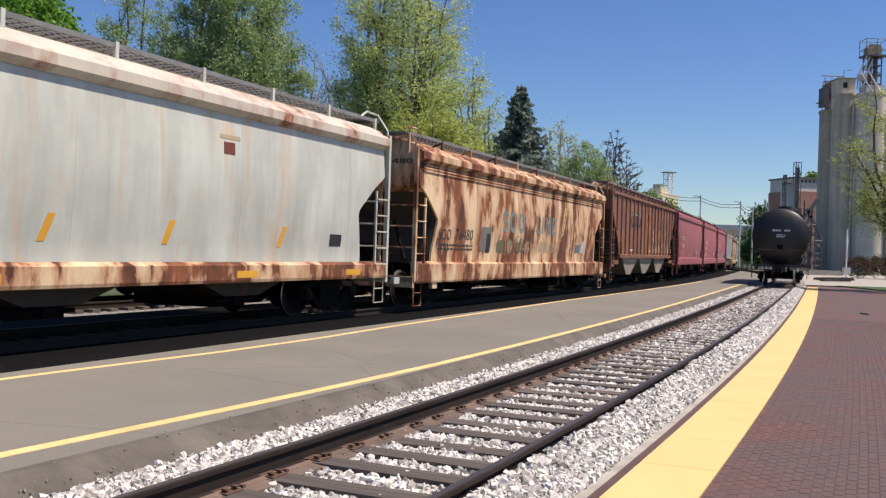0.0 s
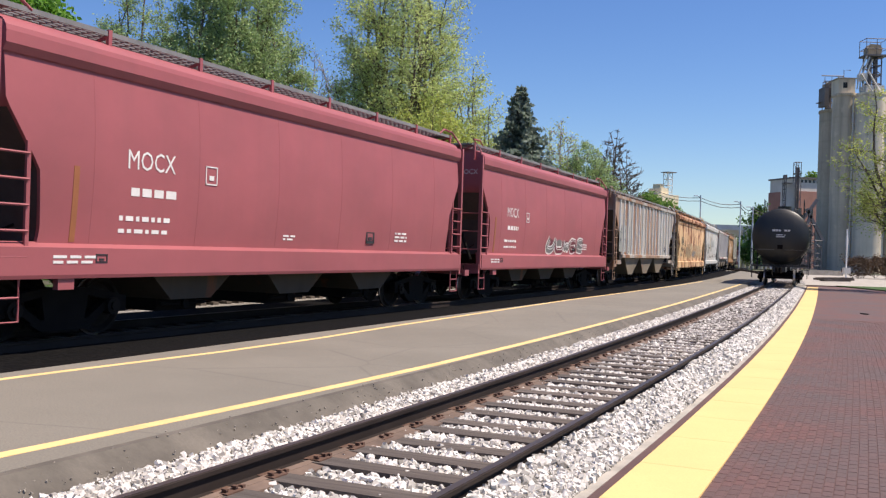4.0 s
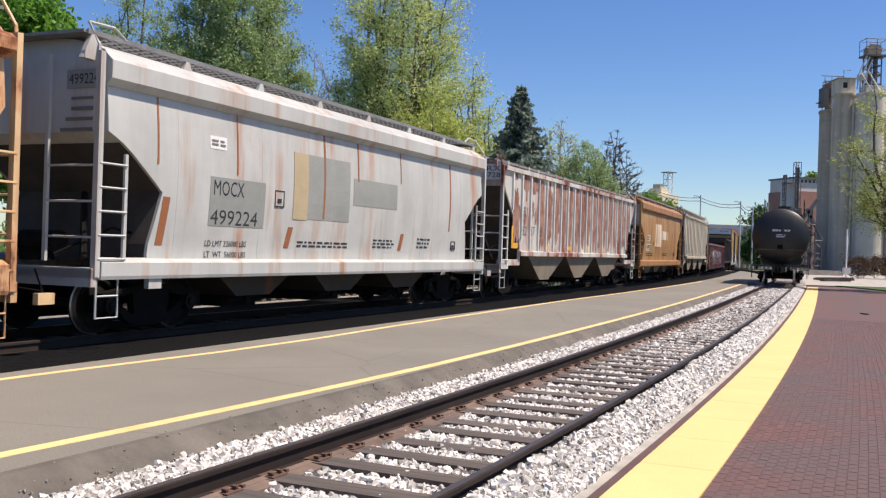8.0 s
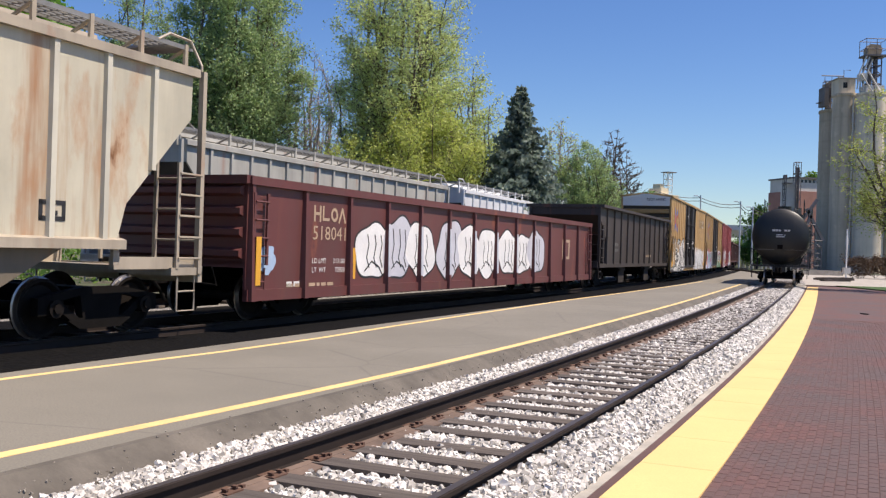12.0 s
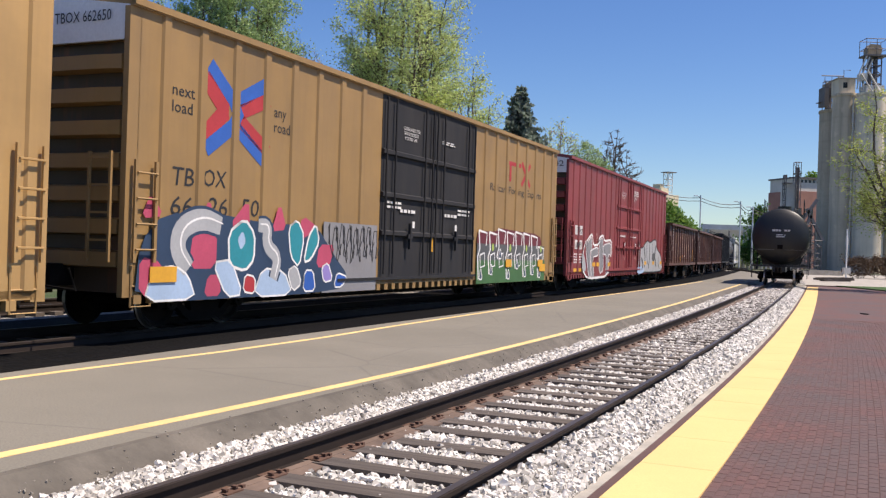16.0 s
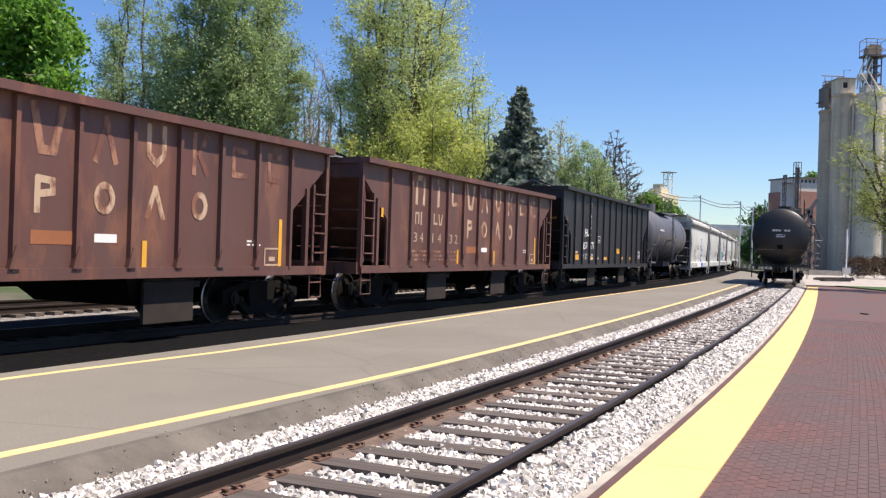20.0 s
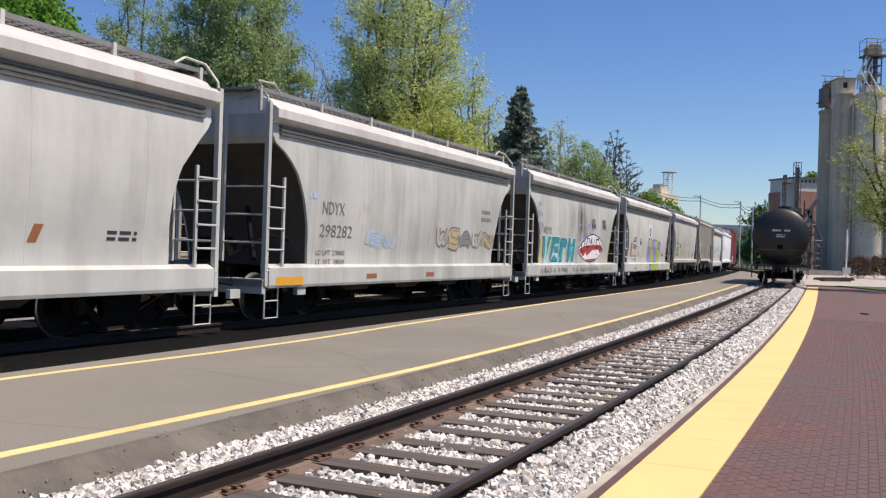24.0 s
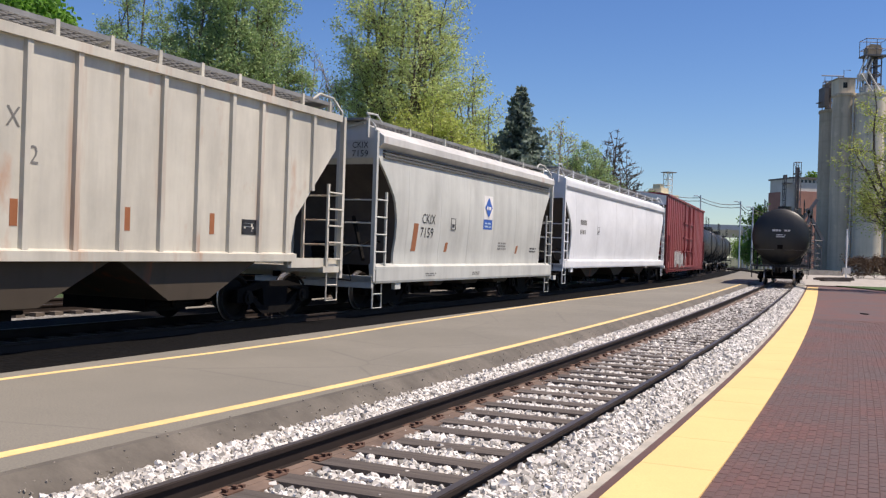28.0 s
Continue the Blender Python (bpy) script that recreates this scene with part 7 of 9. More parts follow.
for x in (-6.6, -5.9, -3.9):
    patch(c, x, x + 0.5, 0.92, 1.08, K_YELLOW, lambda z: -1.494, "reflector")
shape(c, [(2.5, 2.25), (3.0, 1.8), (3.6, 1.75), (4.8, 2.2), (5.6, 2.05), (6.6, 2.25), (7.3, 2.25), (7.5, 1.8), (8.8, 1.5), (9.5, 0.6), (6.5, 0.55), (2.5, 0.6)], K_SILVER, GRAF, 0.0008, K_BLACK, 0.07), shape(c, [(2.5, 0.95), (4.0, 0.85), (4.2, 0.55), (2.5, 0.5)], K_SKY, GRAF, 0.0018)
for k, pts in enumerate(([(2.9, 1.8), (3.1, 1.3), (2.8, 0.8)], [(4.0, 1.9), (4.4, 1.3), (4.2, 0.8)], [(4.8, 2.1), (4.7, 1.5), (5.2, 0.9)], [(5.4, 2.0), (5.6, 1.4), (5.3, 0.7)], [(6.3, 2.1), (6.2, 1.5), (6.7, 1.3)], [(7.3, 2.0), (7.0, 1.4), (7.5, 0.8)], [(8.3, 1.5), (8.0, 1.0), (8.6, 0.7)], [(3.4, 1.3), (3.9, 1.0), (3.6, 0.7)])):
    part("graffiti_line", swell(Geo(), pts, 0.16 if k % 2 else 0.08, GRAF, 0.0026, True), K_BLACK if k % 3 else K_DARK_SPRAY, c)
shape(c, [(6.3, 1.5), (6.9, 1.6), (7.2, 1.3), (6.8, 1.1), (6.2, 1.2)], K_DARK_SPRAY, GRAF, 0.0034)
for x in (4.2, 6.4, 8.6):
    patch(c, x, x + 0.5, 0.95, 1.12, K_YELLOW, lambda z: -1.494, "reflector")
for dx in (-1.25, 1.25):
    for k, t in enumerate(("CLOSE AND LOCK", "BOTH DOORS BEFORE", "MOVING CAR")):
        word(c, t, 0.25 + dx - 0.45 + 0.05 * k, 0.25 + dx + 0.45 - 0.08 * k, 4.14 - 0.11 * k, 4.22 - 0.11 * k, K_WHITE, lambda z: -1.482, name="door_stencil")
    word(c, "SEAL", 0.25 + dx + 0.3, 0.25 + dx + 0.55, 1.22, 1.30, K_WHITE, lambda z: -1.482, name="door_stencil")
stroke(c, squiggle(-9.6, -9.35, 1.4, 2.5, 3, 8), 0.03, K_BLACK, BOX, 0.006)
ring = [(-5.95 + 0.17 * cos(q), 2.1 + 0.17 * sin(q)) for q in np.linspace(0, 2 * pi, 19)]
stroke(c, ring, 0.025, K_WHITE, BOX, 0.006, "stencil_ring")
bars(c, 1.3, 2.3, 4.2, 4.45, 3, K_WHITE, lambda z: -1.488, 33)
for dx in (-1.4, 1.0):
    patch(c, 0.29 + dx, 0.41 + dx, 1.8, 1.95, K_WHITE, lambda z: -1.592, "door_card"), bars(c, dx - 0.35, 0.85 + dx, 2.2, 2.32, 1, K_WHITE, lambda z: -1.488, 34)
end_board(c, LEN[17], ["889142"], K_BLACK, z=4.55, h=0.2, y0=-1.25, y1=-0.1, inset=0.70)
K_CREAM_OLD = worn_paint("peeling_cream_stencil", (0.46, 0.33, 0.22), (0.20, 0.085, 0.05))
K_CREAM_GONE = worn_paint("nearly_peeled_stencil", (0.30, 0.15, 0.09), (0.14, 0.055, 0.04))
for n, k in enumerate((18, 19, 20)):
    c = CAR[k]
    e = LEN[k] / 2 - 0.62
    bay = (2 * e - 2.8) / 10
    mid = lambda j: -e + 1.40 + bay * (j + 0.5)
    faint = K_CREAM_GONE if k == 19 else K_CREAM_OLD
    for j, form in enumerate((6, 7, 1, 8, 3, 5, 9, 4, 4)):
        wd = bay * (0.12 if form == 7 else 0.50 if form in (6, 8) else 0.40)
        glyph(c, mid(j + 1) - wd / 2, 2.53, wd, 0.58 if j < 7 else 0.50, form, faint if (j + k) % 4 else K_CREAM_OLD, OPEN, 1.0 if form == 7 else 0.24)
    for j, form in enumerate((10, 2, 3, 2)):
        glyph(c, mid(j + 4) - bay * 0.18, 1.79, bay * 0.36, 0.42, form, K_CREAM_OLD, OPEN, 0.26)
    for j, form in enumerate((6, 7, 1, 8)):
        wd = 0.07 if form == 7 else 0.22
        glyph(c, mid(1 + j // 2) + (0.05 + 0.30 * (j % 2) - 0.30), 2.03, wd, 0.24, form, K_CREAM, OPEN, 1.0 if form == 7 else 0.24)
    num = ("341406", "341417", "341432")[n]
    for j in range(6):
        x = mid(1 + j // 2) - 0.30 + 0.34 * (j % 2)
        word(c, num[j], x, x + (0.05 if num[j] == "1" else 0.18), 1.58, 1.81, K_CREAM, OPEN)
    bars(c, mid(1) - 0.4, mid(3) + 0.3, 1.12, 1.42, 3, K_CREAM_GONE, OPEN, 35 + k)
    for x, z0, z1 in ((-1.38, 1.06, 1.42), (1.30, 0.98, 1.42), (e - 1.72, 1.02, 1.88), (-e + 1.0, 2.1, 2.3)):
        patch(c, x, x + 0.10, z0, z1, K_YELLOW, lambda z: -1.478, "reflector")
    frame_box(c, e - 2.15, e - 1.68, 1.04, 1.36, K_CREAM, OPEN, 0.03)
    patch(c, 0.35, 0.78, 1.38, 1.50, K_WHITE, OPEN, "card"), patch(c, -0.75, 0.0, 1.34, 1.52, K_ORANGE, OPEN, "old_label"), bars(c, 3.9, 4.3, 1.38, 1.5, 2, K_WHITE, OPEN, 39)
    for j in range(11):
        x = -e + 1.40 + bay * j
        if abs(x) < e - 1.6:
            part("sill_gusset", Geo().prism([(x - 0.09, 1.02), (x + 0.09, 1.02), (x + 0.05, 1.32), (x + 0.01, 1.32)], -1.55, -1.47), P_OXIDE, c)
    for j in range(8):
        part("side_letter_chip", Geo().box(-e + 1.36, -e + 1.44, -1.539, -1.530, 2.95 - 0.17 * j, 3.05 - 0.17 * j), K_WHITE, c) if k == 19 or k == 18 else None
c = CAR[21]
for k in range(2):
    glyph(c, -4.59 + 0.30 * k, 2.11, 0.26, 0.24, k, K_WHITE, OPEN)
word(c, "457", -4.92, -4.22, 1.58, 1.86, K_WHITE, OPEN, bold=0.01), word(c, "371", -3.8, -3.2, 1.60, 1.88, K_WHITE, OPEN, bold=0.01)
word(c, "LD LMT       203000", -4.85, -3.28, 1.32, 1.42, K_WHITE, OPEN), word(c, "LT  WT         65000", -4.85, -3.28, 1.18, 1.28, K_WHITE, OPEN)
for j, s in enumerate("RF 371 DOOR 2"):
    if s != " ":
        word(c, s, -3.96, -3.90, 3.30 - 0.095 * j, 3.37 - 0.095 * j, K_WHITE, lambda z: -1.535)
frame_box(c, -2.5, -2.12, 1.86, 2.14, K_WHITE, OPEN), frame_box(c, 5.6, 5.95, 1.25, 1.6, K_WHITE, OPEN, 0.04)
for x, z, w, h in ((-5.95, 1.18, 0.5, 0.2), (-3.72, 1.18, 0.48, 0.12), (-1.4, 1.18, 0.5, 0.12), (0.95, 1.45, 0.5, 0.22), (1.9, 1.2, 0.3, 0.12), (3.6, 1.2, 0.4, 0.12), (0.5, 1.25, 0.2, 0.2)):
    patch(c, x, x + w, z, z + h, K_YELLOW, OPEN, "reflector")
patch(c, -5.95, -5.6, 1.42, 1.52, K_CREAM, OPEN, "card"), bars(c, -2.6, -2.2, 1.2, 1.3, 1, K_WHITE, OPEN, 41), bars(c, 6.2, 6.6, 1.5, 1.65, 2, K_WHITE, OPEN, 42)
end_board(c, LEN[21], ["DO NOT HUMP"], K_YELLOW, z=2.62, h=0.07, inset=0.74, y0=-1.25, y1=-0.75), end_board(c, LEN[21], ["457371"], K_WHITE, z=3.3, inset=0.74, y0=-1.2, y1=-0.7), patch(c, -7.2, -7.18, 2.6, 2.7, K_YELLOW, OPEN)
for k in range(5):
    x = -4.6 + 2.1 * k
    stroke(CAR[22], [(x, 2.5), (x - 0.03, 2.3), (x + 0.02, 2.05)], 0.06, K_YELLOW, lambda z: -sqrt(max(0.01, 1.42 ** 2 - (z - 2.62) ** 2)) - 0.006, 0.012, "reflector")
bars(CAR[22], -2.2, -0.4, 2.35, 2.6, 2, K_GREY, lambda z: -1.43, 43), bars(CAR[22], -4.4, -2.9, 2.75, 2.95, 1, K_WHITE, lambda z: -1.43, 44)


def grain_logo(c, x, z):
    patch(c, x, x + 0.68, z, z + 0.66, K_WHITE, BULGE, "emblem_panel")
    m = Geo()
    y = BULGE(z + 0.33) - 0.012
    m.add([(x + 0.34, y, z + 0.04), (x + 0.62, y, z + 0.33), (x + 0.34, y, z + 0.62), (x + 0.06, y, z + 0.33)], [(0, 1, 2, 3)])
    part("emblem", m, K_BLUE, c), bars(c, x + 0.18, x + 0.5, z + 0.24, z + 0.42, 1, K_WHITE, lambda q: BULGE(q) - 0.014, 51)
    patch(c, x, x + 0.66, z - 0.28, z - 0.01, K_BLUE, BULGE, "emblem_panel"), bars(c, x + 0.1, x + 0.58, z - 0.24, z - 0.06, 2, K_SKY, lambda q: BULGE(q) - 0.005, 52)


for k, num, x, wt in ((23, "7035", -3.57, ("LD  LMT  228700", "LT   WT   57300")), (26, "7039", -4.37, ("LD  LMT  228600", "LT   WT   57400")), (29, "7159", -3.92, None)):
    c = CAR[k]
    hopper_marks(c, "CKIX", num, x, 2.03, 1.70, K_BLACK, 0.24, 0.76, 0.74, weights=wt)
    grain_logo(c, x + 4.0, 2.30)
    patch(c, x - 0.48, x - 0.24, 1.36, 2.02, K_ORANGE, BULGE, "rust_strip", slant=0.06), patch(c, x + 1.45, x + 1.6, 1.36, 1.6, K_ORANGE, BULGE, "rust_strip", slant=0.06), patch(c, x + 6.8, x + 6.95, 1.36, 1.6, K_ORANGE, BULGE, "rust_strip", slant=0.1)
    bars(c, x + 8.2, x + 8.8, 1.40, 1.58, 2, K_BLACK, BULGE, 53), bars(c, x + 5.3, x + 6.0, 1.45, 1.7, 3, K_GREY, BULGE, 54), bars(c, x + 0.2, x + 0.8, 0.76, 0.86, 2, K_GREY, lambda z: -1.5365, 55), bars(c, x + 3.2, x + 3.7, 0.76, 0.86, 2, K_GREY, lambda z: -1.5365, 56)
    end_board(c, LEN[k], ["CKIX", num], K_BLACK, z=3.6, h=0.14, y0=-1.2, y1=-0.8)
SILL = lambda z: -1.538
word(CAR[23], "BLU", -2.36, 0.75, 1.08, 1.88, K_WHITE, lambda z: BULGE(z) - 0.002, name="graffiti"), word(CAR[23], "E", 0.8, 2.05, 1.08, 2.0, K_BLUE, lambda z: BULGE(z) - 0.004, name="graffiti")
patch(CAR[23], -2.3, 0.7, 0.68, 1.0, K_WHITE, SILL, "graffiti"), patch(CAR[23], 0.8, 2.0, 0.68, 1.0, K_BLUE, SILL, "graffiti")
blob(CAR[23], -2.3, -1.5, 1.4, 1.9, K_WHITE, BULGE, 301, 0.005, "graffiti", 3, 0.2)
hopper_marks(CAR[24], "NDYX", "298282", -4.5, 2.05, 1.60, K_GREY, 0.25, 0.86, 1.28, False, ("LD LMT 228000", "LT  WT  58000"))
letter_piece(CAR[24], 0.9, 4.8, 1.40, 2.05, 5, [P_LIGHT_2, K_TANPATCH, K_SPRAY], K_GREY, BULGE, 310, 0.1), letter_piece(CAR[24], -2.7, -1.2, 1.40, 1.8, 2, [K_SKY], P_LIGHT, BULGE, 320, 0.1)
patch(CAR[24], -2.7, -2.25, 0.76, 0.86, K_ORANGE, SILL, "reflector"), patch(CAR[24], 0.3, 0.75, 0.76, 0.86, K_ORANGE, SILL, "reflector"), patch(CAR[24], -6.1, -5.2, 0.68, 0.84, K_YELLOW, SILL, "reflector")
bars(CAR[24], -5.0, -4.6, 2.3, 2.5, 1, K_SKY, BULGE, 57, "graffiti_tag"), bars(CAR[24], 3.9, 4.6, 2.2, 2.6, 2, K_GREY, BULGE, 58, "graffiti_tag")
c = CAR[25]
word(c, "NDYX", -4.55, -3.58, 2.06, 2.28, K_GREY, BULGE)
for k, ch in enumerate("VErM"):
    x = -4.60 + 1.03 * k
    word(c, ch, x - 0.04, x + 1.02, 1.06, 2.00, K_RIM, lambda z: BULGE(z) - 0.002, 0.05, "graffiti_edge", 0.12)
for k, ch in enumerate("VErM"):
    x = -4.60 + 1.03 * k
    word(c, ch, x, x + 0.96, 1.10, 1.96, K_NAVY, lambda z: BULGE(z) - 0.004, 0.05, "graffiti_edge", 0.06), word(c, ch, x + 0.05, x + 0.93, 1.14, 1.93, K_TEAL, lambda z: BULGE(z) - 0.006, 0.05, "graffiti_fill", 0.05)
shape(c, [(-4.86, 1.06), (-4.80, 1.98), (-4.66, 1.98), (-4.70, 1.06)], K_SLASH, BULGE, 0.0075), shape(c, [(-4.2, 1.62), (-3.5, 1.84), (-3.1, 1.80), (-3.5, 1.62)], K_SLASH, BULGE, 0.0075)
shape(c, [(4.57, 1.10), (4.76, 2.04), (4.84, 2.04), (4.68, 1.10)], K_SLASH, BULGE, 0.004)
rr = random.Random(25)
for k in range(16):
    x, z = rr.uniform(-0.2, 3.6), rr.uniform(1.75, 2.45)
    q = rr.uniform(0.14, 0.30)
    patch(c, x, x + q, z, z + q * 0.7, (K_LILAC, K_SPRAY, K_HAZE)[k % 3], BULGE, "graffiti_square", 0.0012 + 0.0002 * k)
shape(c, [(-0.15, 1.56), (0.5, 1.86), (1.2, 2.10), (2.0, 2.20), (2.9, 2.10), (3.5, 1.90), (3.92, 1.68), (3.4, 1.40), (2.7, 1.18), (1.8, 1.10), (0.9, 1.20)], K_CHALK, BULGE, 0.005, K_NAVY, 0.05)
shape(c, [(-0.05, 1.56), (0.8, 1.72), (1.9, 1.76), (3.0, 1.80), (3.85, 1.68), (3.4, 1.42), (2.7, 1.21), (1.8, 1.13), (0.9, 1.23)], K_RED, BULGE, 0.0065)
for k, pts in enumerate(([(0.35, 1.78), (0.55, 1.50), (0.85, 1.52), (0.80, 1.92)], [(1.05, 1.40), (1.15, 2.0), (1.45, 2.02), (1.50, 1.42)], [(1.10, 1.68), (1.48, 1.70)], [(1.75, 1.38), (1.80, 2.08), (2.02, 1.66), (2.25, 2.06), (2.30, 1.38)], [(2.95, 2.0), (2.55, 2.0), (2.55, 1.42), (2.95, 1.44)], [(2.55, 1.70), (2.88, 1.70)], [(3.15, 1.92), (3.18, 1.50)], [(3.40, 1.85), (3.42, 1.54)])):
    stroke(c, pts, 0.10, K_BLACK, BULGE, 0.008 + 0.0002 * k, "graffiti_tag")
stroke(c, squiggle(1.66, 2.33, 2.32, 2.84, 3, 340), 0.05, K_BLACK, BULGE, 0.008), stroke(c, squiggle(3.38, 4.0, 2.34, 2.88, 3, 341), 0.05, K_BLACK, BULGE, 0.008)
ring = lambda x, z, a, b: [(x + a * cos(q), z + b * sin(q)) for q in np.linspace(0.6, 5.6, 15)]
stroke(c, ring(-4.98, 2.86, 0.19, 0.17), 0.14, K_HAZE, BULGE, 0.003), stroke(c, ring(-4.92, 2.52, 0.21, 0.17), 0.14, K_HAZE, BULGE, 0.0035), stroke(c, [(-5.05, 2.40), (-4.86, 2.04), (-4.64, 2.38)], 0.11, K_SPRAY, BULGE, 0.004)
part("soot_stain", Geo().loft([[(-1.5, BULGE(z) - 0.0008, z), (2.2, BULGE(z) - 0.0008, z)] for z in np.linspace(1.75, 3.5, 9)], caps=False, closed=False), soot_film("rain_washed_soot", -1.4, 2.1, 1.8, 3.55, 0.8), c)
for x0, x1, kind in ((-4.86, -1.63, K_BLACK), (-0.98, 4.84, K_NAVY)):
    x = x0
    while x < x1:
        wd = rr.uniform(0.13, 0.24)
        pts = [(x + wd * q / 4, 0.83 + (0.11 if q % 2 else -0.11) * rr.uniform(0.5, 1.1)) for q in range(rr.randrange(3, 6))]
        stroke(c, pts, 0.036, kind if rr.random() < 0.8 else K_MAROON, SILL, 0.003, "graffiti_tag")
        x += wd + rr.choice((0.03, 0.05, 0.18))
c = CAR[26]
[(blob(c, -0.45 + 0.85 * k, 0.62 + 0.85 * k, 1.06, 2.05, K_NAVY, BULGE, 350 + k, 0.001 + 0.0004 * k, "graffiti_edge", 3, 0, 0.035), blob(c, -0.45 + 0.85 * k, 0.62 + 0.85 * k, 1.06, 2.05, (K_LILAC, K_LIME)[k % 2], BULGE, 350 + k, 0.0028 + 0.0004 * k, "graffiti_fill", 3),
  blob(c, -0.3 + 0.85 * k, 0.72 + 0.85 * k, 1.78, 2.32 - 0.05 * k, K_NAVY, BULGE, 354 + k, 0.0048 + 0.0004 * k, "graffiti_edge", 2, 0, 0.035), blob(c, -0.3 + 0.85 * k, 0.72 + 0.85 * k, 1.78, 2.32 - 0.05 * k, (K_LIME, K_LILAC)[k % 2], BULGE, 354 + k, 0.0066 + 0.0004 * k, "graffiti_fill", 2),
  stroke(c, [(-0.2 + 0.85 * k, 1.5), (0.1 + 0.85 * k, 1.75), (0.25 + 0.85 * k, 1.5)], 0.03, K_NAVY, BULGE, 0.0095)) for k in range(4)], patch(c, 0.0, 2.4, 0.67, 1.0, K_LIME, SILL, "graffiti"), patch(c, -0.3, 0.3, 0.67, 0.98, K_LILAC, SILL, "graffiti")
stroke(c, [(-3.6, 1.95), (-2.0, 1.8), (-2.6, 1.6), (-1.9, 1.3), (-1.85, 1.1)], 0.05, K_WHITE, BULGE, 0.008), stroke(c, [(-3.6, 1.9), (-3.4, 1.6), (-3.5, 1.4)], 0.05, K_WHITE, BULGE, 0.008)
c = CAR[27]
word(c, "MQRX", -4.75, -3.80, 2.1, 2.32, K_BLACK, BULGE), word(c, "113180", -4.80, -3.65, 1.76, 1.98, K_BLACK, BULGE), frame_box(c, -3.05, -2.75, 1.95, 2.2, K_BLACK, BULGE), frame_box(c, 3.8, 4.1, 1.45, 1.65, K_BLACK, BULGE, 0.05)
bars(c, -4.8, -3.75, 1.45, 1.65, 2, K_BLACK, BULGE, 71)
for x in (-2.3, -0.3, 1.85):
    patch(c, x, x + 0.14, 1.36, 1.80, K_YELLOW if x < 1.5 else K_ORANGE, BULGE, "faded_stripe", slant=0.08)
c = CAR[28]
for x in (-3.9, -1.9, 0.1, 2.05):
    patch(c, x, x + 0.12, 1.56, 1.9, K_ORANGE, FLAT, "rust_strip")
frame_box(c, 2.92, 3.34, 1.58, 1.84, K_BLACK, FLAT, 0.06), bars(c, 2.95, 3.3, 1.62, 1.8, 2, K_BLACK, FLAT, 62), word(c, "2", -1.62, -1.48, 2.36, 2.6, K_GREY, FLAT)
for s, x in (("M", -4.6), ("Q", -3.7), ("R", -2.8), ("X", -2.0)):
    word(c, s, x, x + 0.22, 2.8, 3.05, K_GREY, FLAT)
c = CAR[30]
bars(c, -7.9, -7.0, 2.1, 2.8, 2, K_GREY, BULGE, 63), frame_box(c, -5.2, -4.9, 2.2, 2.5, K_GREY, BULGE)
letter_piece(CAR[31], -7.0, -1.5, 0.7, 1.9, 5, [K_SPRAY, K_SILVER], K_WHITE, GRAF, 360, 0.12)
# ------------------------------------------------------------------ the parked tank car on the near track and the cars on the siding
def parked(line, s, off=0.0):
    th = heading(line, s)
    return Matrix.Translation(on(line, s, off)) @ pose(0, 0, 0, 0, 0, 90 - math.degrees(th))


tank = thing("tank_car", "black tank car parked on the near track", "tank car")
tank_car(tank, 15.0, P_TANK_BLACK, r=1.50, z=2.72)
tank.matrix_basis = parked(NEAR, 62.6)
M_STENCIL = plain("stencil_paint", (0.66, 0.66, 0.64), 0.7)
g = Geo()
for y0, y1, z0, z1 in ((-0.50, -0.36, 2.96, 3.06), (-0.33, -0.20, 2.96, 3.06), (-0.02, 0.10, 2.96, 3.06), (0.13, 0.26, 2.96, 3.06), (0.29, 0.42, 2.96, 3.06), (-0.26, -0.20, 2.74, 2.79), (-0.14, 0.20, 2.74, 2.79), (-0.22, 0.2, 2.64, 2.69)):
    g.box(-6.13 - 0.434, -6.13 - 0.395, y0, y1, z0, z1)
part("end_stencil", g, M_STENCIL, tank, "small white stencilled print")
part("end_bracket", Geo().box(-6.13 - 0.46, -6.13 - 0.38, -0.14, 0.14, 2.0, 2.22).disc((-6.5, 0, 2.1), 0.05, 0.1, 8, "x"), M_GRIME_SHADE, tank)
for k, s in enumerate((31.0, 48.6)):
    car = thing("hopper_car", "pale grey ribbed covered hopper car parked on the siding", "hopper car", "parked hopper cars")
    ribbed_hopper(car, 17.4, weathered("dusty_beige_paint", (0.42, 0.41, 0.36), 0.3, 0.03, 0.35, seed=33) if k == 0 else P_NEW_WHITE, top=3.85, walk=4.20)
    car.matrix_basis = parked(MAIN, s, 5.3)

# ------------------------------------------------------------------ silos and mill buildings
FOCAL = 1675.0


def spot(px, depth):
    """Ground position under a bearing given as picture column, at a depth."""
    return (px - 784.0) / FOCAL * depth


def silo(x, y, r, h, label, cement):
    t = thing("grain_silo", label, "silo", "concrete grain silos", pose(x, y, -0.45))
    g = Geo()
    n = 48
    g.loft([[(r * cos(2 * pi * k / n), r * sin(2 * pi * k / n), z) for k in range(n)] for z in (0, h)])
    part("silo_wall", smooth_by_angle(g, "silo_wall", 40), cement, t)
    g = Geo().loft([[((r + 0.15) * cos(2 * pi * k / n), (r + 0.15) * sin(2 * pi * k / n), z) for k in range(n)] for z in (h, h + 0.4)])
    part("roof_slab", g, cement, t)
    return t




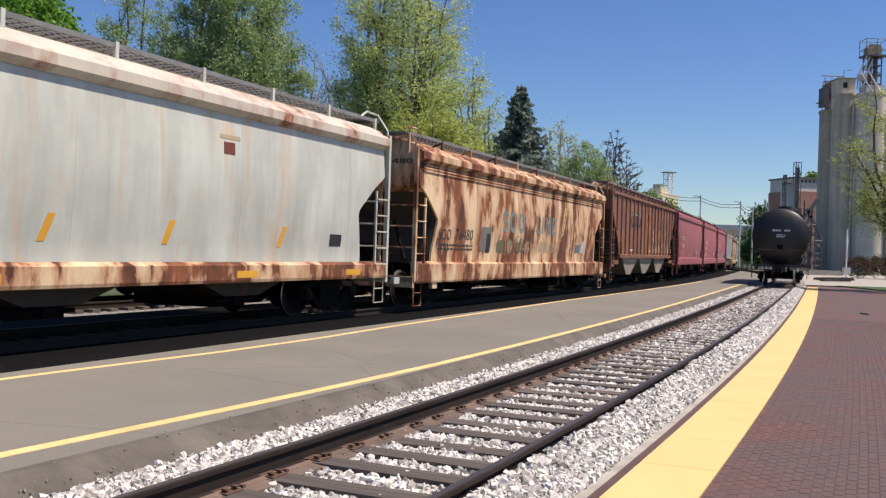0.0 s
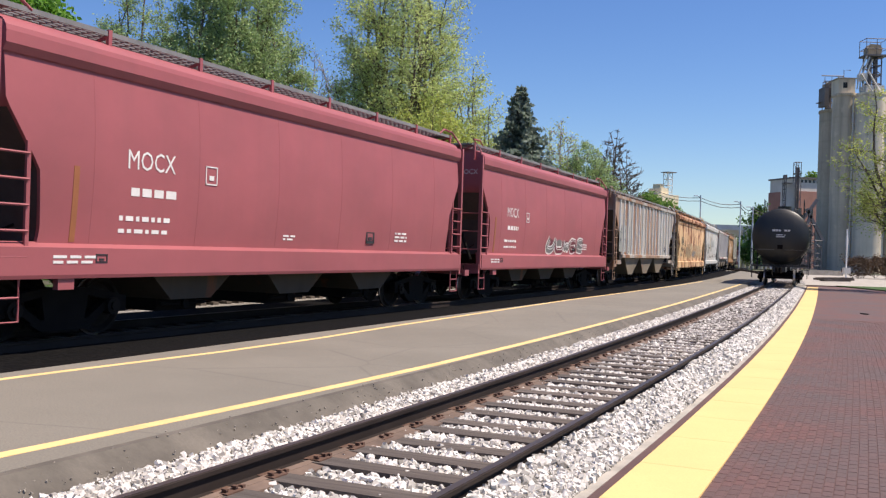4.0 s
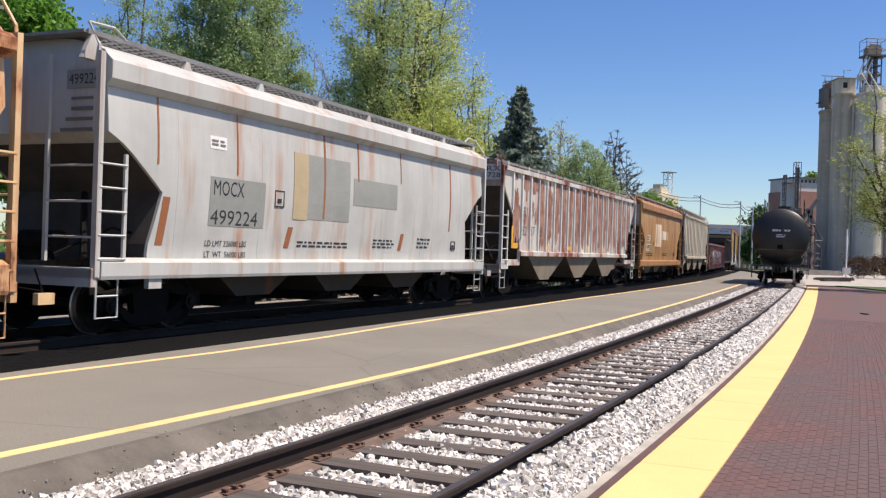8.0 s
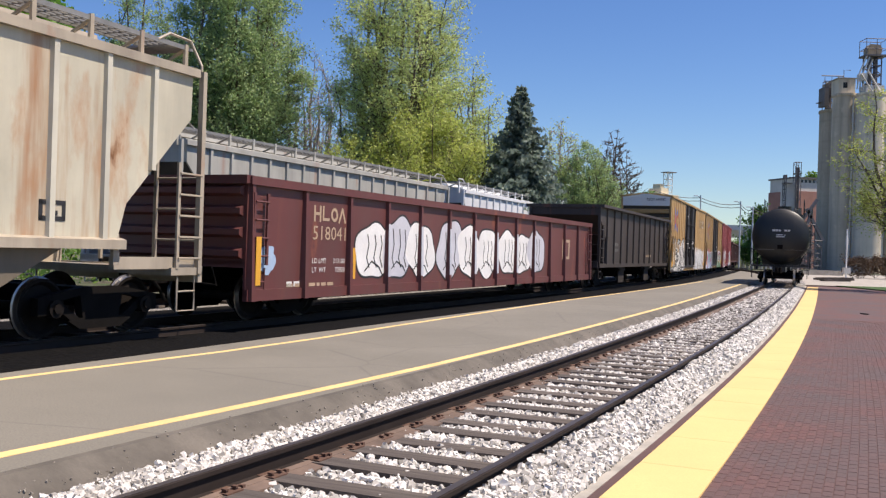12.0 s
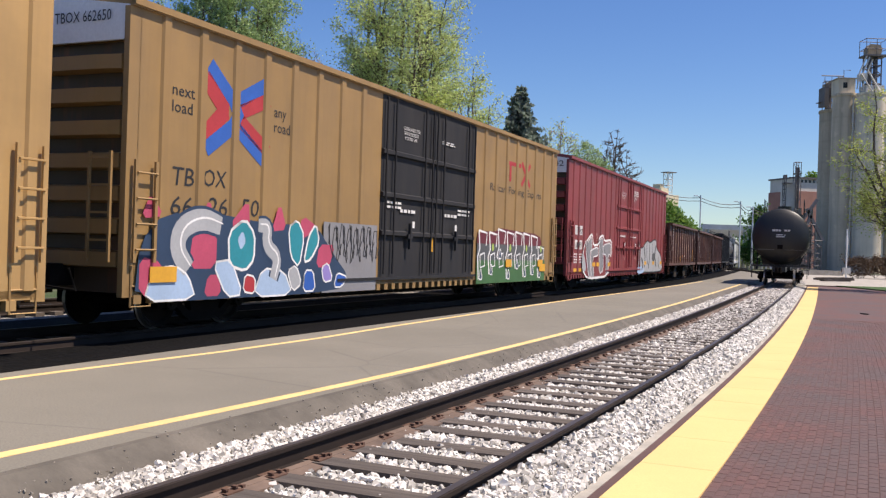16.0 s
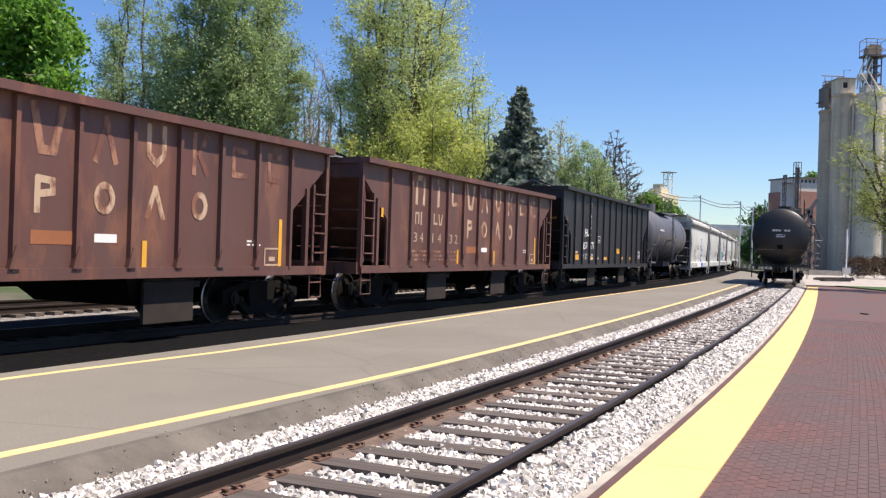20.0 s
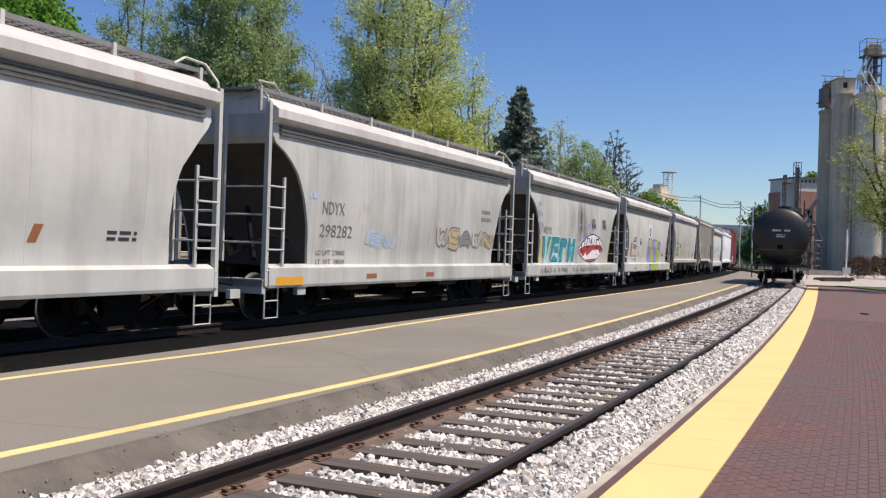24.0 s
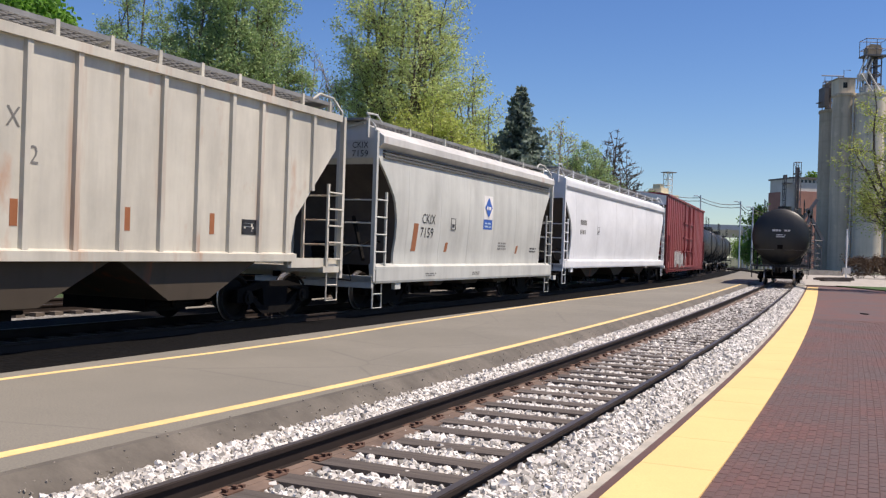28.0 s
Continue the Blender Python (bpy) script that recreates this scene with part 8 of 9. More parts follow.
def silo_concrete(name, colour):
    """Slip-formed concrete: faint lift lines, long dark water stains from the top and patches of repair."""
    n = Nodes(name)
    c = n.mix(n.ramp(n.noise(0.16), [(0.3, 0.0), (0.7, 1.0)]), shade(colour, 0.84), shade(colour, 1.12))
    c = n.mix(n.ramp(n.noise(1.1, (1, 1, 0.04), 6), [(0.46, 0.0), (0.68, 0.65)]), c, shade(colour, 0.52))
    c = n.mix(n.ramp(n.noise(1.0, (0.02, 0.02, 1.4), 3), [(0.54, 0.0), (0.66, 0.22)]), c, shade(colour, 0.6))
    c = n.mix(n.ramp(n.noise(0.5, (1, 1, 0.5), 6), [(0.60, 0.0), (0.66, 0.30)]), c, shade(colour, 1.35))
    n.bump(n.noise(5.0), 0.2, 0.02)
    return n.done(c, 0.92)


# Stained like the others, but toned darker: the left silo's shade in colour.
M_CEMENT_SHADE = silo_concrete("stained_shaded_silo_concrete", (0.46, 0.395, 0.30))
M_CEMENT_MID = silo_concrete("weathered_silo_concrete", (0.62, 0.53, 0.40))
M_CEMENT_NEW = silo_concrete("pale_silo_concrete", (0.76, 0.67, 0.52))
silo(68.1, 165, 3.05, 27.6, "tall stained concrete grain silo, toned dark for its shade", M_CEMENT_SHADE)
silo(67.1, 160, 2.0, 29.6, "narrow weathered concrete grain silo", M_CEMENT_MID)
silo(69.9, 156, 2.35, 29.2, "tall pale concrete grain silo", M_CEMENT_NEW)
silo(74.7, 156, 2.35, 29.2, "tall pale concrete grain silo", M_CEMENT_NEW)
M_TOWER = plain("grey_tower_steel", (0.16, 0.15, 0.15), 0.7, 0.2, 0.2, 1.0, 10)
M_TANBOX = plain("tan_sheet_metal", (0.36, 0.28, 0.19), 0.7, 0, 0.2, 1.0, 10)
M_PALE = plain("pale_sheet_metal", (0.62, 0.60, 0.55), 0.7, 0, 0.12, 0.3, 10)
M_GLASS_DARK = plain("dark_window_glass", (0.03, 0.035, 0.04), 0.2, 0, 0.2, 1.0, 10)
M_CREAM_WALL = plain("cream_render", (0.80, 0.70, 0.48), 0.85, 0, 0.12, 0.3, 10)


def lattice(t, x0, x1, y0, y1, z0, z1, material, n=6, r=0.09, name="lattice_tower"):
    """Four legs with rings and diagonals."""
    g = Geo()
    for x in (x0, x1):
        for y in (y0, y1):
            g.tube([(x, y, z0), (x, y, z1)], r * 1.3, 5)
    for k in range(n + 1):
        z = z0 + (z1 - z0) * k / n
        for y in (y0, y1):
            g.tube([(x0, y, z), (x1, y, z)], r, 4)
        for x in (x0, x1):
            g.tube([(x, y0, z), (x, y1, z)], r, 4)
        if k < n:
            zz = z0 + (z1 - z0) * (k + 1) / n
            for y in (y0, y1):
                g.tube([(x0, y, z), (x1, y, zz)] if k % 2 else [(x1, y, z), (x0, y, zz)], r, 4)
    return part(name, g, material, t)


# head house, legs and spouts on the silos
h = thing("silo_head_house", "weathered head house with a small window on the silo tops", "head house", at=pose(66.8, 160, 29.55))
part("cabin", Geo().box(-1.4, 1.35, -1.5, 1.6, 0, 2.4), M_CEMENT_NEW, h)
part("window", Geo().box(-0.7, 0.0, -1.56, -1.49, 0.9, 1.8), M_GLASS_DARK, h)
part("cabin_roof", Geo().box(-1.6, 1.5, -1.7, 1.8, 2.4, 2.6), M_CEMENT_SHADE, h)
part("stair_house", Geo().box(-2.2, -1.42, 2.4, 5.0, -1.55, 1.7), M_TOWER, h)
h = thing("grain_hoist", "dark lattice grain hoist with tan drive housing", "tower", at=pose(66.0, 164.3, 27.55))
lattice(h, -0.75, 0.75, -0.6, 0.6, 0, 4.9, M_TOWER, 4, 0.06)
part("bucket_elevator", Geo().box(-0.45, -0.1, -0.3, 0.3, 0, 4.0).box(0.15, 0.5, -0.3, 0.3, 0, 4.0), M_TOWER, h)
part("drive_housing", smooth_by_angle(Geo().disc((0.1, -0.6, 4.3), 0.62, 1.2, 14, "y").box(-0.9, 0.7, -0.5, 0.5, 3.7, 4.4), "drive_housing", 40), M_TANBOX, h)
part("deck", Geo().box(-1.1, 1.1, -0.9, 0.9, 3.4, 3.52).box(-1.8, -0.4, -0.9, 0.9, 1.2, 1.28), M_TOWER, h)
g = Geo()
for x in (-1.0, 0.2, 1.3, 2.2):
    g.tube([(x, -0.8, 4.9), (x, -0.8, 5.8)], 0.05, 4)
g.tube([(-1.6, -0.8, 5.8), (2.2, -0.8, 5.8)], 0.09, 4).tube([(-1.2, -0.8, 4.9), (2.3, -0.8, 4.9)], 0.06, 4).tube([(-1.3, -0.8, 0.9), (-1.3, -0.8, 3.4)], 0.05, 4)
part("hoist_frame", g, M_TOWER, h)
h = thing("elevator_tower", "tall lattice elevator tower with tan machine box", "tower", at=pose(69.75, 156, 27.95))
lattice(h, -1.05, 1.05, -1.0, 1.0, 1.2, 7.2, M_TOWER, 4, 0.09)
part("elevator_casing", Geo().box(-0.7, -0.25, -0.4, 0.4, 1.2, 7.4).box(0.25, 0.7, -0.4, 0.4, 1.2, 7.4), M_TOWER, h)
part("machine_box", smooth_by_angle(Geo().prism([(-1.1, 7.5), (1.0, 7.5), (1.2, 8.3), (0.9, 9.1), (-0.7, 9.2), (-1.15, 8.6)], -0.9, 0.9), "machine_box", 30), M_TANBOX, h)
part("deck", Geo().box(-1.7, 2.0, -1.4, 1.4, 7.2, 7.45), M_TOWER, h)
g = Geo()
for x in (-1.6, 0.1, 1.9):
    for y in (-1.3, 1.3):
        g.tube([(x, y, 7.4), (x, y, 10.0)], 0.06, 4)
for z in (8.4, 10.0):
    g.tube([(-1.6, -1.3, z), (1.9, -1.3, z), (1.9, 1.3, z), (-1.6, 1.3, z), (-1.6, -1.3, z)], 0.06, 4)
g.tube([(-1.6, -1.3, 10.0), (3.4, -1.3, 10.0)], 0.07, 4)
part("guard_frame", g, M_TOWER, h)
g = Geo()
for dx, dz in ((0.0, 0.0), (0.5, -0.4), (-0.4, 0.4)):
    g.tube([(-1.0 + dx, -1.2, 7.0 + dz), (-2.3 + dx, -1.2, 3.6 + dz), (-2.5 + dx, -1.2, 1.65)], 0.12, 6)
g.tube([(-1.2, -1.4, 4.6), (0.8, -1.4, 1.3)], 0.14, 6).tube([(-2.4, -1.4, 4.2), (-0.4, -1.4, 1.25)], 0.11, 6)
part("spout", g, M_PALE, h, "pale galvanised grain spouts")
part("valve_box", Geo().box(-2.3, -1.3, -1.3, 0.4, 3.2, 4.3).box(-1.5, 1.5, -1.3, 1.2, 1.2, 2.4), M_PALE, h)
g = Geo().tube([(-3.3, 3.2, 1.65), (-3.3, 3.2, 5.6), (-2.2, 3.2, 5.6)], 0.06, 4)
part("vent_pipe", g, M_TOWER, h)
h = thing("downpipe_stack", "pale vertical pipes and ladder between the silos", "pipes", at=pose(67.75, 157.55, -0.45))
g = Geo()
for dx in (-0.22, 0.22):
    g.tube([(dx, 0, 0), (dx, 0, 29.3)], 0.16, 8)
for k in range(14):
    g.box(-0.42, 0.42, -0.2, 0.2, 2.0 * k + 1.0, 2.0 * k + 1.15)
part("pipes", g, M_PALE, h)

# the old mill behind the tank car
D_MILL = 195.0
u = D_MILL / FOCAL
mill = thing("mill_building", "old brick mill with pale upper storey and windows", "building", at=pose(spot(1424, D_MILL), D_MILL, -0.45, 0, 0, 14))
M_OLD_BRICK = plain("old_red_brick", (0.38, 0.20, 0.155), 0.9, 0, 0.15, 0.4, 8)
part("brick_wall", Geo().box(-26 * u, 40 * u, 0, 9, 0, 16.0), M_OLD_BRICK, mill)
part("upper_storey", Geo().box(-24 * u, 40 * u, 0.2, 8.8, 16.0, 18.6), M_PALE, mill)
part("roof", Geo().box(-26 * u, 41 * u, -0.2, 9.2, 18.6, 18.9), M_TOWER, mill)
for k in range(7):
    part("window", Geo().box(-20 * u + k * 0.95, -20 * u + k * 0.95 + 0.6, 0.14, 0.22, 17.8, 18.4), M_GLASS_DARK, mill)
for row in range(3):
    for k in range(3):
        x = -18 * u + k * 2.7
        part("window", Geo().box(x, x + 1.0, -0.06, 0.02, 3.0 + 3.7 * row, 5.1 + 3.7 * row), M_GLASS_DARK, mill)
        part("window_sill", Geo().box(x - 0.1, x + 1.1, -0.12, 0.02, 2.85 + 3.7 * row, 3.0 + 3.7 * row), M_PALE, mill)
leg = thing("bucket_elevator_tower", "dark lattice elevator leg beside the mill", "tower", at=pose(spot(1388, D_MILL), D_MILL - 3, -0.45))
part("tower_wall", Geo().box(-12 * u, 6 * u, 0, 2.4, 0, 17.2), M_PALE, leg)
lattice(leg, -14 * u, -11 * u, -0.4, 0.6, 0, 18.4, M_TOWER, 8, 0.055)
lattice(leg, 4 * u, 13 * u, -0.8, 0.6, 0, 21.6, M_TOWER, 9, 0.055)
part("leg_casing", Geo().box(6 * u, 8 * u, -0.5, 0.3, 0, 20.6).box(9.5 * u, 11.5 * u, -0.5, 0.3, 0, 20.6).box(3 * u, 14 * u, -0.9, 0.7, 19.2, 19.4), M_TOWER, leg)
part("deck", Geo().box(-15 * u, -2 * u, -1.0, 1.0, 17.2, 17.4).box(-14 * u, -10 * u, -0.5, 0.6, 18.2, 19.0), M_TOWER, leg)
for k, (px, d, z1, z2) in enumerate(((1428, 150, 7.5, 11.5), (1440, 150, 10.0, 5.0), (1418, 150, 3.0, 9.0))):
    t = thing("conveyor", "dark inclined grain conveyor on steel legs", "conveyor", "conveyors at the mill", pose(spot(px, d), d, -0.45))
    part("conveyor_casing", Geo().beam((-1.4, 0, z1), (1.4, 0, z2), 0.4, 0.45), M_TOWER, t)
    lattice(t, -1.2, 0.9, -0.7, 0.7, 0, min(z1, z2), M_TOWER, 5, 0.07, "support_frame")

# the cream elevator and the footbridge beyond the curve
D_FAR = 260.0
u = D_FAR / FOCAL
e = thing("grain_elevator", "distant cream grain elevator with a lattice tower", "building", at=pose(spot(1180, D_FAR), D_FAR, -0.45, 0, 0, 30))
part("bin_block", Geo().box(-26 * u, 24 * u, 0, 8, 0, 18.6), M_CREAM_WALL, e)
part("stepped_top", Geo().box(-12 * u, 6 * u, 1, 6, 18.6, 20.4).box(-8 * u, 0, 2, 5, 20.4, 21.6), M_CREAM_WALL, e)
lattice(e, 5 * u, 14 * u, 1, 3, 16, 24.8, M_PALE, 5, 0.07)
part("deck", Geo().box(0, 22 * u, 0.6, 3.4, 24.8, 25.0), M_TOWER, e)
D_BR = 175.0
u = D_BR / FOCAL
M_BLUE = plain("pale_blue_grey_steel", (0.52, 0.56, 0.60), 0.6, 0.1, 0.15, 0.5, 10)
br = thing("footbridge", "pale blue-grey covered footbridge over the tracks", "bridge", at=pose(spot(1300, D_BR), D_BR, -0.45))
part("deck_girder", Geo().box(-60 * u, 70 * u, -0.6, 0.6, 7.0, 7.9), M_BLUE, br)
part("wall_panel", Geo().box(-60 * u, 70 * u, 1.0, 1.3, 5.6, 7.0), M_PALE, br)
for k in range(16):
    x = -58 * u + k * 8 * u
    if -45 < -58 + k * 8 < 8:
        continue
    part("pier", Geo().box(x, x + 0.35, -0.3, 0.3, 0, 7.0), M_BLUE, br)
for k, (px, zt) in enumerate(((1237, 11.6), (1308, 10.9), (1330, 10.1))):
    t = thing("utility_pole", "slim grey utility pole carrying wires", "utility pole", "utility poles", pose(spot(px, 150), 150, -0.45))
    part("pole", Geo().tube([(0, 0, 0), (0, 0, zt)], [0.13, 0.10], 8), M_BLUE, t)
    part("crossarm", Geo().tube([(0, 0, zt - 0.4), (-0.5, 0, zt - 0.1), (-1.1, 0, zt - 0.1)], 0.08, 5), M_BLUE, t)
line = thing("overhead_line", "thin dark overhead wires between the poles", "wires")
for dz in (0.0, 0.5):
    for (p0, z0), (p1, z1) in (((1150, 12.3), (1237, 11.2)), ((1237, 11.2), (1308, 10.4)), ((1308, 10.4), (1330, 9.6)), ((1330, 9.6), (1400, 8.8))):
        pts = [(spot(p0 + (p1 - p0) * q, 150), 150, z0 + (z1 - z0) * q - 0.45 - dz - 0.5 * sin(pi * q)) for q in (0, 0.25, 0.5, 0.75, 1)]
        part("wire", Geo().tube(pts, 0.05, 4), M_TOWER, line)

# the street end beyond the platform
tagged(part("pavement", Geo().add([(spot(1424, 62), 62, -0.19), (spot(1700, 62), 62, -0.19), (spot(1700, 118), 118, -0.19), (spot(1395, 118), 118, -0.19)], [(0, 1, 2, 3)]), M_CONCRETE), "pale concrete forecourt beyond the platform", kind="structure")
tagged(part("lawn", Geo().box(spot(1540, 57) - 0.5, 40, 50, 60.5, -0.4, -0.13), M_GRASS), "mown grass beside the brick platform", kind="structure")
wall = thing("low_wall", "low pale concrete wall across the forecourt", "wall", at=pose(spot(1455, 105), 105, -0.2))
part("wall_body", Geo().box(-3.5, 2.4, 0, 0.3, 0, 0.55), M_CONCRETE, wall)
post = thing("sign_post", "white steel post with a small box at its foot", "post", at=pose(spot(1498, 78), 78, -0.19))
part("post", Geo().tube([(0, 0, 0), (0, 0, 4.3)], 0.07, 8), M_WHITE, post)
part("box", Geo().box(-0.25, 0.3, -0.2, 0.2, 0.6, 1.1), M_PALE, post)
part("sign", Geo().box(-0.12, 0.12, -0.05, -0.02, 3.0, 3.6), M_PALE, post)
rng = random.Random(8)
logs = tagged(thing("timber_pile", "pile of old brown timbers on the forecourt", "timber", at=pose(spot(1472, 74), 74, -0.19)), kind="")
for k in range(7):
    a0 = rng.uniform(-0.5, 0.5)
    part("timber", Geo().beam((-1.0 + rng.uniform(-0.4, 0.4), rng.uniform(-0.5, 0.5), 0.10 + 0.07 * (k % 3)), (1.2 + rng.uniform(-0.5, 0.5), a0, 0.12 + 0.09 * (k % 3)), 0.18, 0.14), M_TIE, logs)
tagged(part("dark_leaf_on_pavement", Geo().box(spot(1533, 29.6) - 0.07, spot(1533, 29.6) + 0.07, 29.45, 29.75, -0.195, -0.165), M_GRIME_SHADE), "small dark scrap lying on the brick platform", "scrap")
# ------------------------------------------------------------------ trees
def leaf_mat(name, lo, hi):
    n = Nodes(name)
    isl = n.t.nodes.new("ShaderNodeNewGeometry").outputs["Random Per Island"]
    c = n.mix(isl, lo, hi)
    n.b.inputs["Subsurface Weight"].default_value = 0.0
    n.done(c, 0.6)
    trans = n.t.nodes.new("ShaderNodeBsdfTranslucent")
    n.t.links.new(c, trans.inputs[0])
    add = n.t.nodes.new("ShaderNodeMixShader")
    add.inputs[0].default_value = 0.5
    out = n.t.nodes["Material Output"]
    n.t.links.new(n.b.outputs[0], add.inputs[1])
    n.t.links.new(trans.outputs[0], add.inputs[2])
    n.t.links.new(add.outputs[0], out.inputs[0])
    return n.m


M_BARK = plain("grey_brown_bark", (0.12, 0.095, 0.075), 0.95, 0, 0.3, 2.0, 12, 0.6)
M_BARK_PALE = plain("pale_grey_bark", (0.34, 0.29, 0.29), 0.95, 0, 0.25, 2.0, 12, 0.6)
LEAF_MAPLE = leaf_mat("maple_leaf", (0.09, 0.22, 0.025), (0.22, 0.42, 0.06))
LEAF_WILLOW = leaf_mat("grey_green_leaf", (0.21, 0.31, 0.125), (0.46, 0.58, 0.26))
LEAF_SPRING = leaf_mat("yellow_green_spring_leaf", (0.33, 0.40, 0.08), (0.62, 0.66, 0.19))
LEAF_PALE = leaf_mat("pale_spring_leaf", (0.40, 0.49, 0.17), (0.66, 0.74, 0.30))
LEAF_BUSH = leaf_mat("bush_leaf", (0.09, 0.20, 0.035), (0.24, 0.36, 0.075))
LEAF_SPRUCE = leaf_mat("spruce_needles", (0.12, 0.17, 0.135), (0.28, 0.34, 0.27))
LEAF_BROWN = leaf_mat("brown_shrub", (0.055, 0.035, 0.022), (0.12, 0.075, 0.04))


def leaf_mesh(name, centres, size, material, rng, droop=0.0):
    """Many small pointed leaves, one island each, as one mesh."""
    n = len(centres)
    c = np.asarray(centres)
    a = rng.normal(size=(n, 3))
    a[:, 2] -= droop
    a /= np.linalg.norm(a, axis=1)[:, None]
    b = np.cross(a, rng.normal(size=(n, 3)))
    b /= np.linalg.norm(b, axis=1)[:, None]
    s = size * rng.uniform(0.6, 1.35, size=(n, 1))
    v = np.stack([c - a * s * 0.5, c + b * s * 0.30, c + a * s * 0.5, c - b * s * 0.30], 1).reshape(-1, 3)
    me = bpy.data.meshes.new(name)
    me.from_pydata(v.tolist(), [], np.arange(4 * n).reshape(-1, 4).tolist())
    me.materials.append(material)
    return me


def tree(name, label, x, y, h, profile, leaf, n_leaf, size, seed, bark=M_BARK, limbs=16, start=0.18, up=0.55, bend=0.0, spread=0.35, trunk_r=None, category="tree", droop=0.0, forks=1):
    """A trunk that forks into limbs, branches and twigs; leaves sit round the twigs. profile: crown radius at 0..1 of the height."""
    rng = np.random.default_rng(seed)
    t = thing(name, label, category, "trees behind the tracks", pose(x, y, -0.45))
    r0 = trunk_r or 0.022 * h
    wood, fine = Geo(), Geo()
    radius = lambda q: float(np.interp(q, [p[0] for p in profile], [p[1] for p in profile]))
    tips = []
    for f in range(forks):
        lean = Vector((rng.normal() * 0.10 * h * (forks > 1), rng.normal() * 0.06 * h * (forks > 1), 0))
        path = []
        for k in range(9):
            q = k / 8
            path.append(Vector((bend * q * q * h + rng.normal() * 0.012 * h * q, rng.normal() * 0.012 * h * q, q * h * 0.93)) + lean * q)
        wood.tube(path, [max(0.015, r0 * (1 - 0.92 * k / 8) * (1.0 if forks == 1 else 0.7)) for k in range(9)], 8)
        for k in range(limbs):
            q = start + (0.97 - start) * (k + rng.uniform(0, 0.9)) / limbs
            base = path[int(q * 8)].lerp(path[min(8, int(q * 8) + 1)], q * 8 - int(q * 8))
            ang = k * 2.4 + rng.uniform(-0.5, 0.5)
            reach = max(0.25, radius(min(1, q + 0.12)) * rng.uniform(0.75, 1.1))
            rise = reach * up * rng.uniform(0.6, 1.4)
            tip = base + Vector((cos(ang) * reach, sin(ang) * reach, rise))
            mid = base.lerp(tip, 0.5) + Vector((rng.normal() * 0.1 * reach, rng.normal() * 0.1 * reach, 0.12 * reach))
            lr = max(0.02, r0 * 0.42 * (1 - 0.7 * q))
            wood.tube([base, mid, tip], [lr, lr * 0.6, 0.012], 5, caps=False)
            for j in range(6):
                w = 0.25 + 0.75 * (j + rng.uniform(0, 1)) / 6
                b0 = base.lerp(mid, w * 2) if w < 0.5 else mid.lerp(tip, w * 2 - 1)
                d = Vector(rng.normal(size=3).tolist())
                d.z = abs(d.z) * up * 1.3
                d = d.normalized() * reach * spread * rng.uniform(0.7, 1.3)
                b1 = b0 + d
                fine.tube([b0, b0.lerp(b1, 0.5) + Vector((0, 0, 0.05)), b1], [lr * 0.35, lr * 0.22, 0.008], 4, caps=False)
                for i in range(3):
                    c0 = b0.lerp(b1, rng.uniform(0.3, 1.0))
                    d2 = Vector(rng.normal(size=3).tolist())
                    d2.z = abs(d2.z) * 0.8 * up - droop
                    c1 = c0 + d2.normalized() * reach * spread * 0.6
                    fine.tube([c0, c1], [0.014, 0.006], 3, caps=False)
                    tips.append((c0, c1))
    part("trunk", wood, bark, t)
    twigs = part("branchwork", fine, bark, t)
    twigs["kind"] = "stuff"
    if n_leaf:
        pick = rng.integers(0, len(tips), n_leaf)
        a = np.array([tuple(p[0]) for p in tips])[pick]
        b = np.array([tuple(p[1]) for p in tips])[pick]
        c = a + (b - a) * rng.uniform(0.1, 1.15, (n_leaf, 1)) + rng.normal(size=(n_leaf, 3)) * size * 1.0
        crown = part("crown", leaf_mesh("crown", c, size, leaf, rng, droop), None, t)
        crown["kind"] = "stuff"
    return t


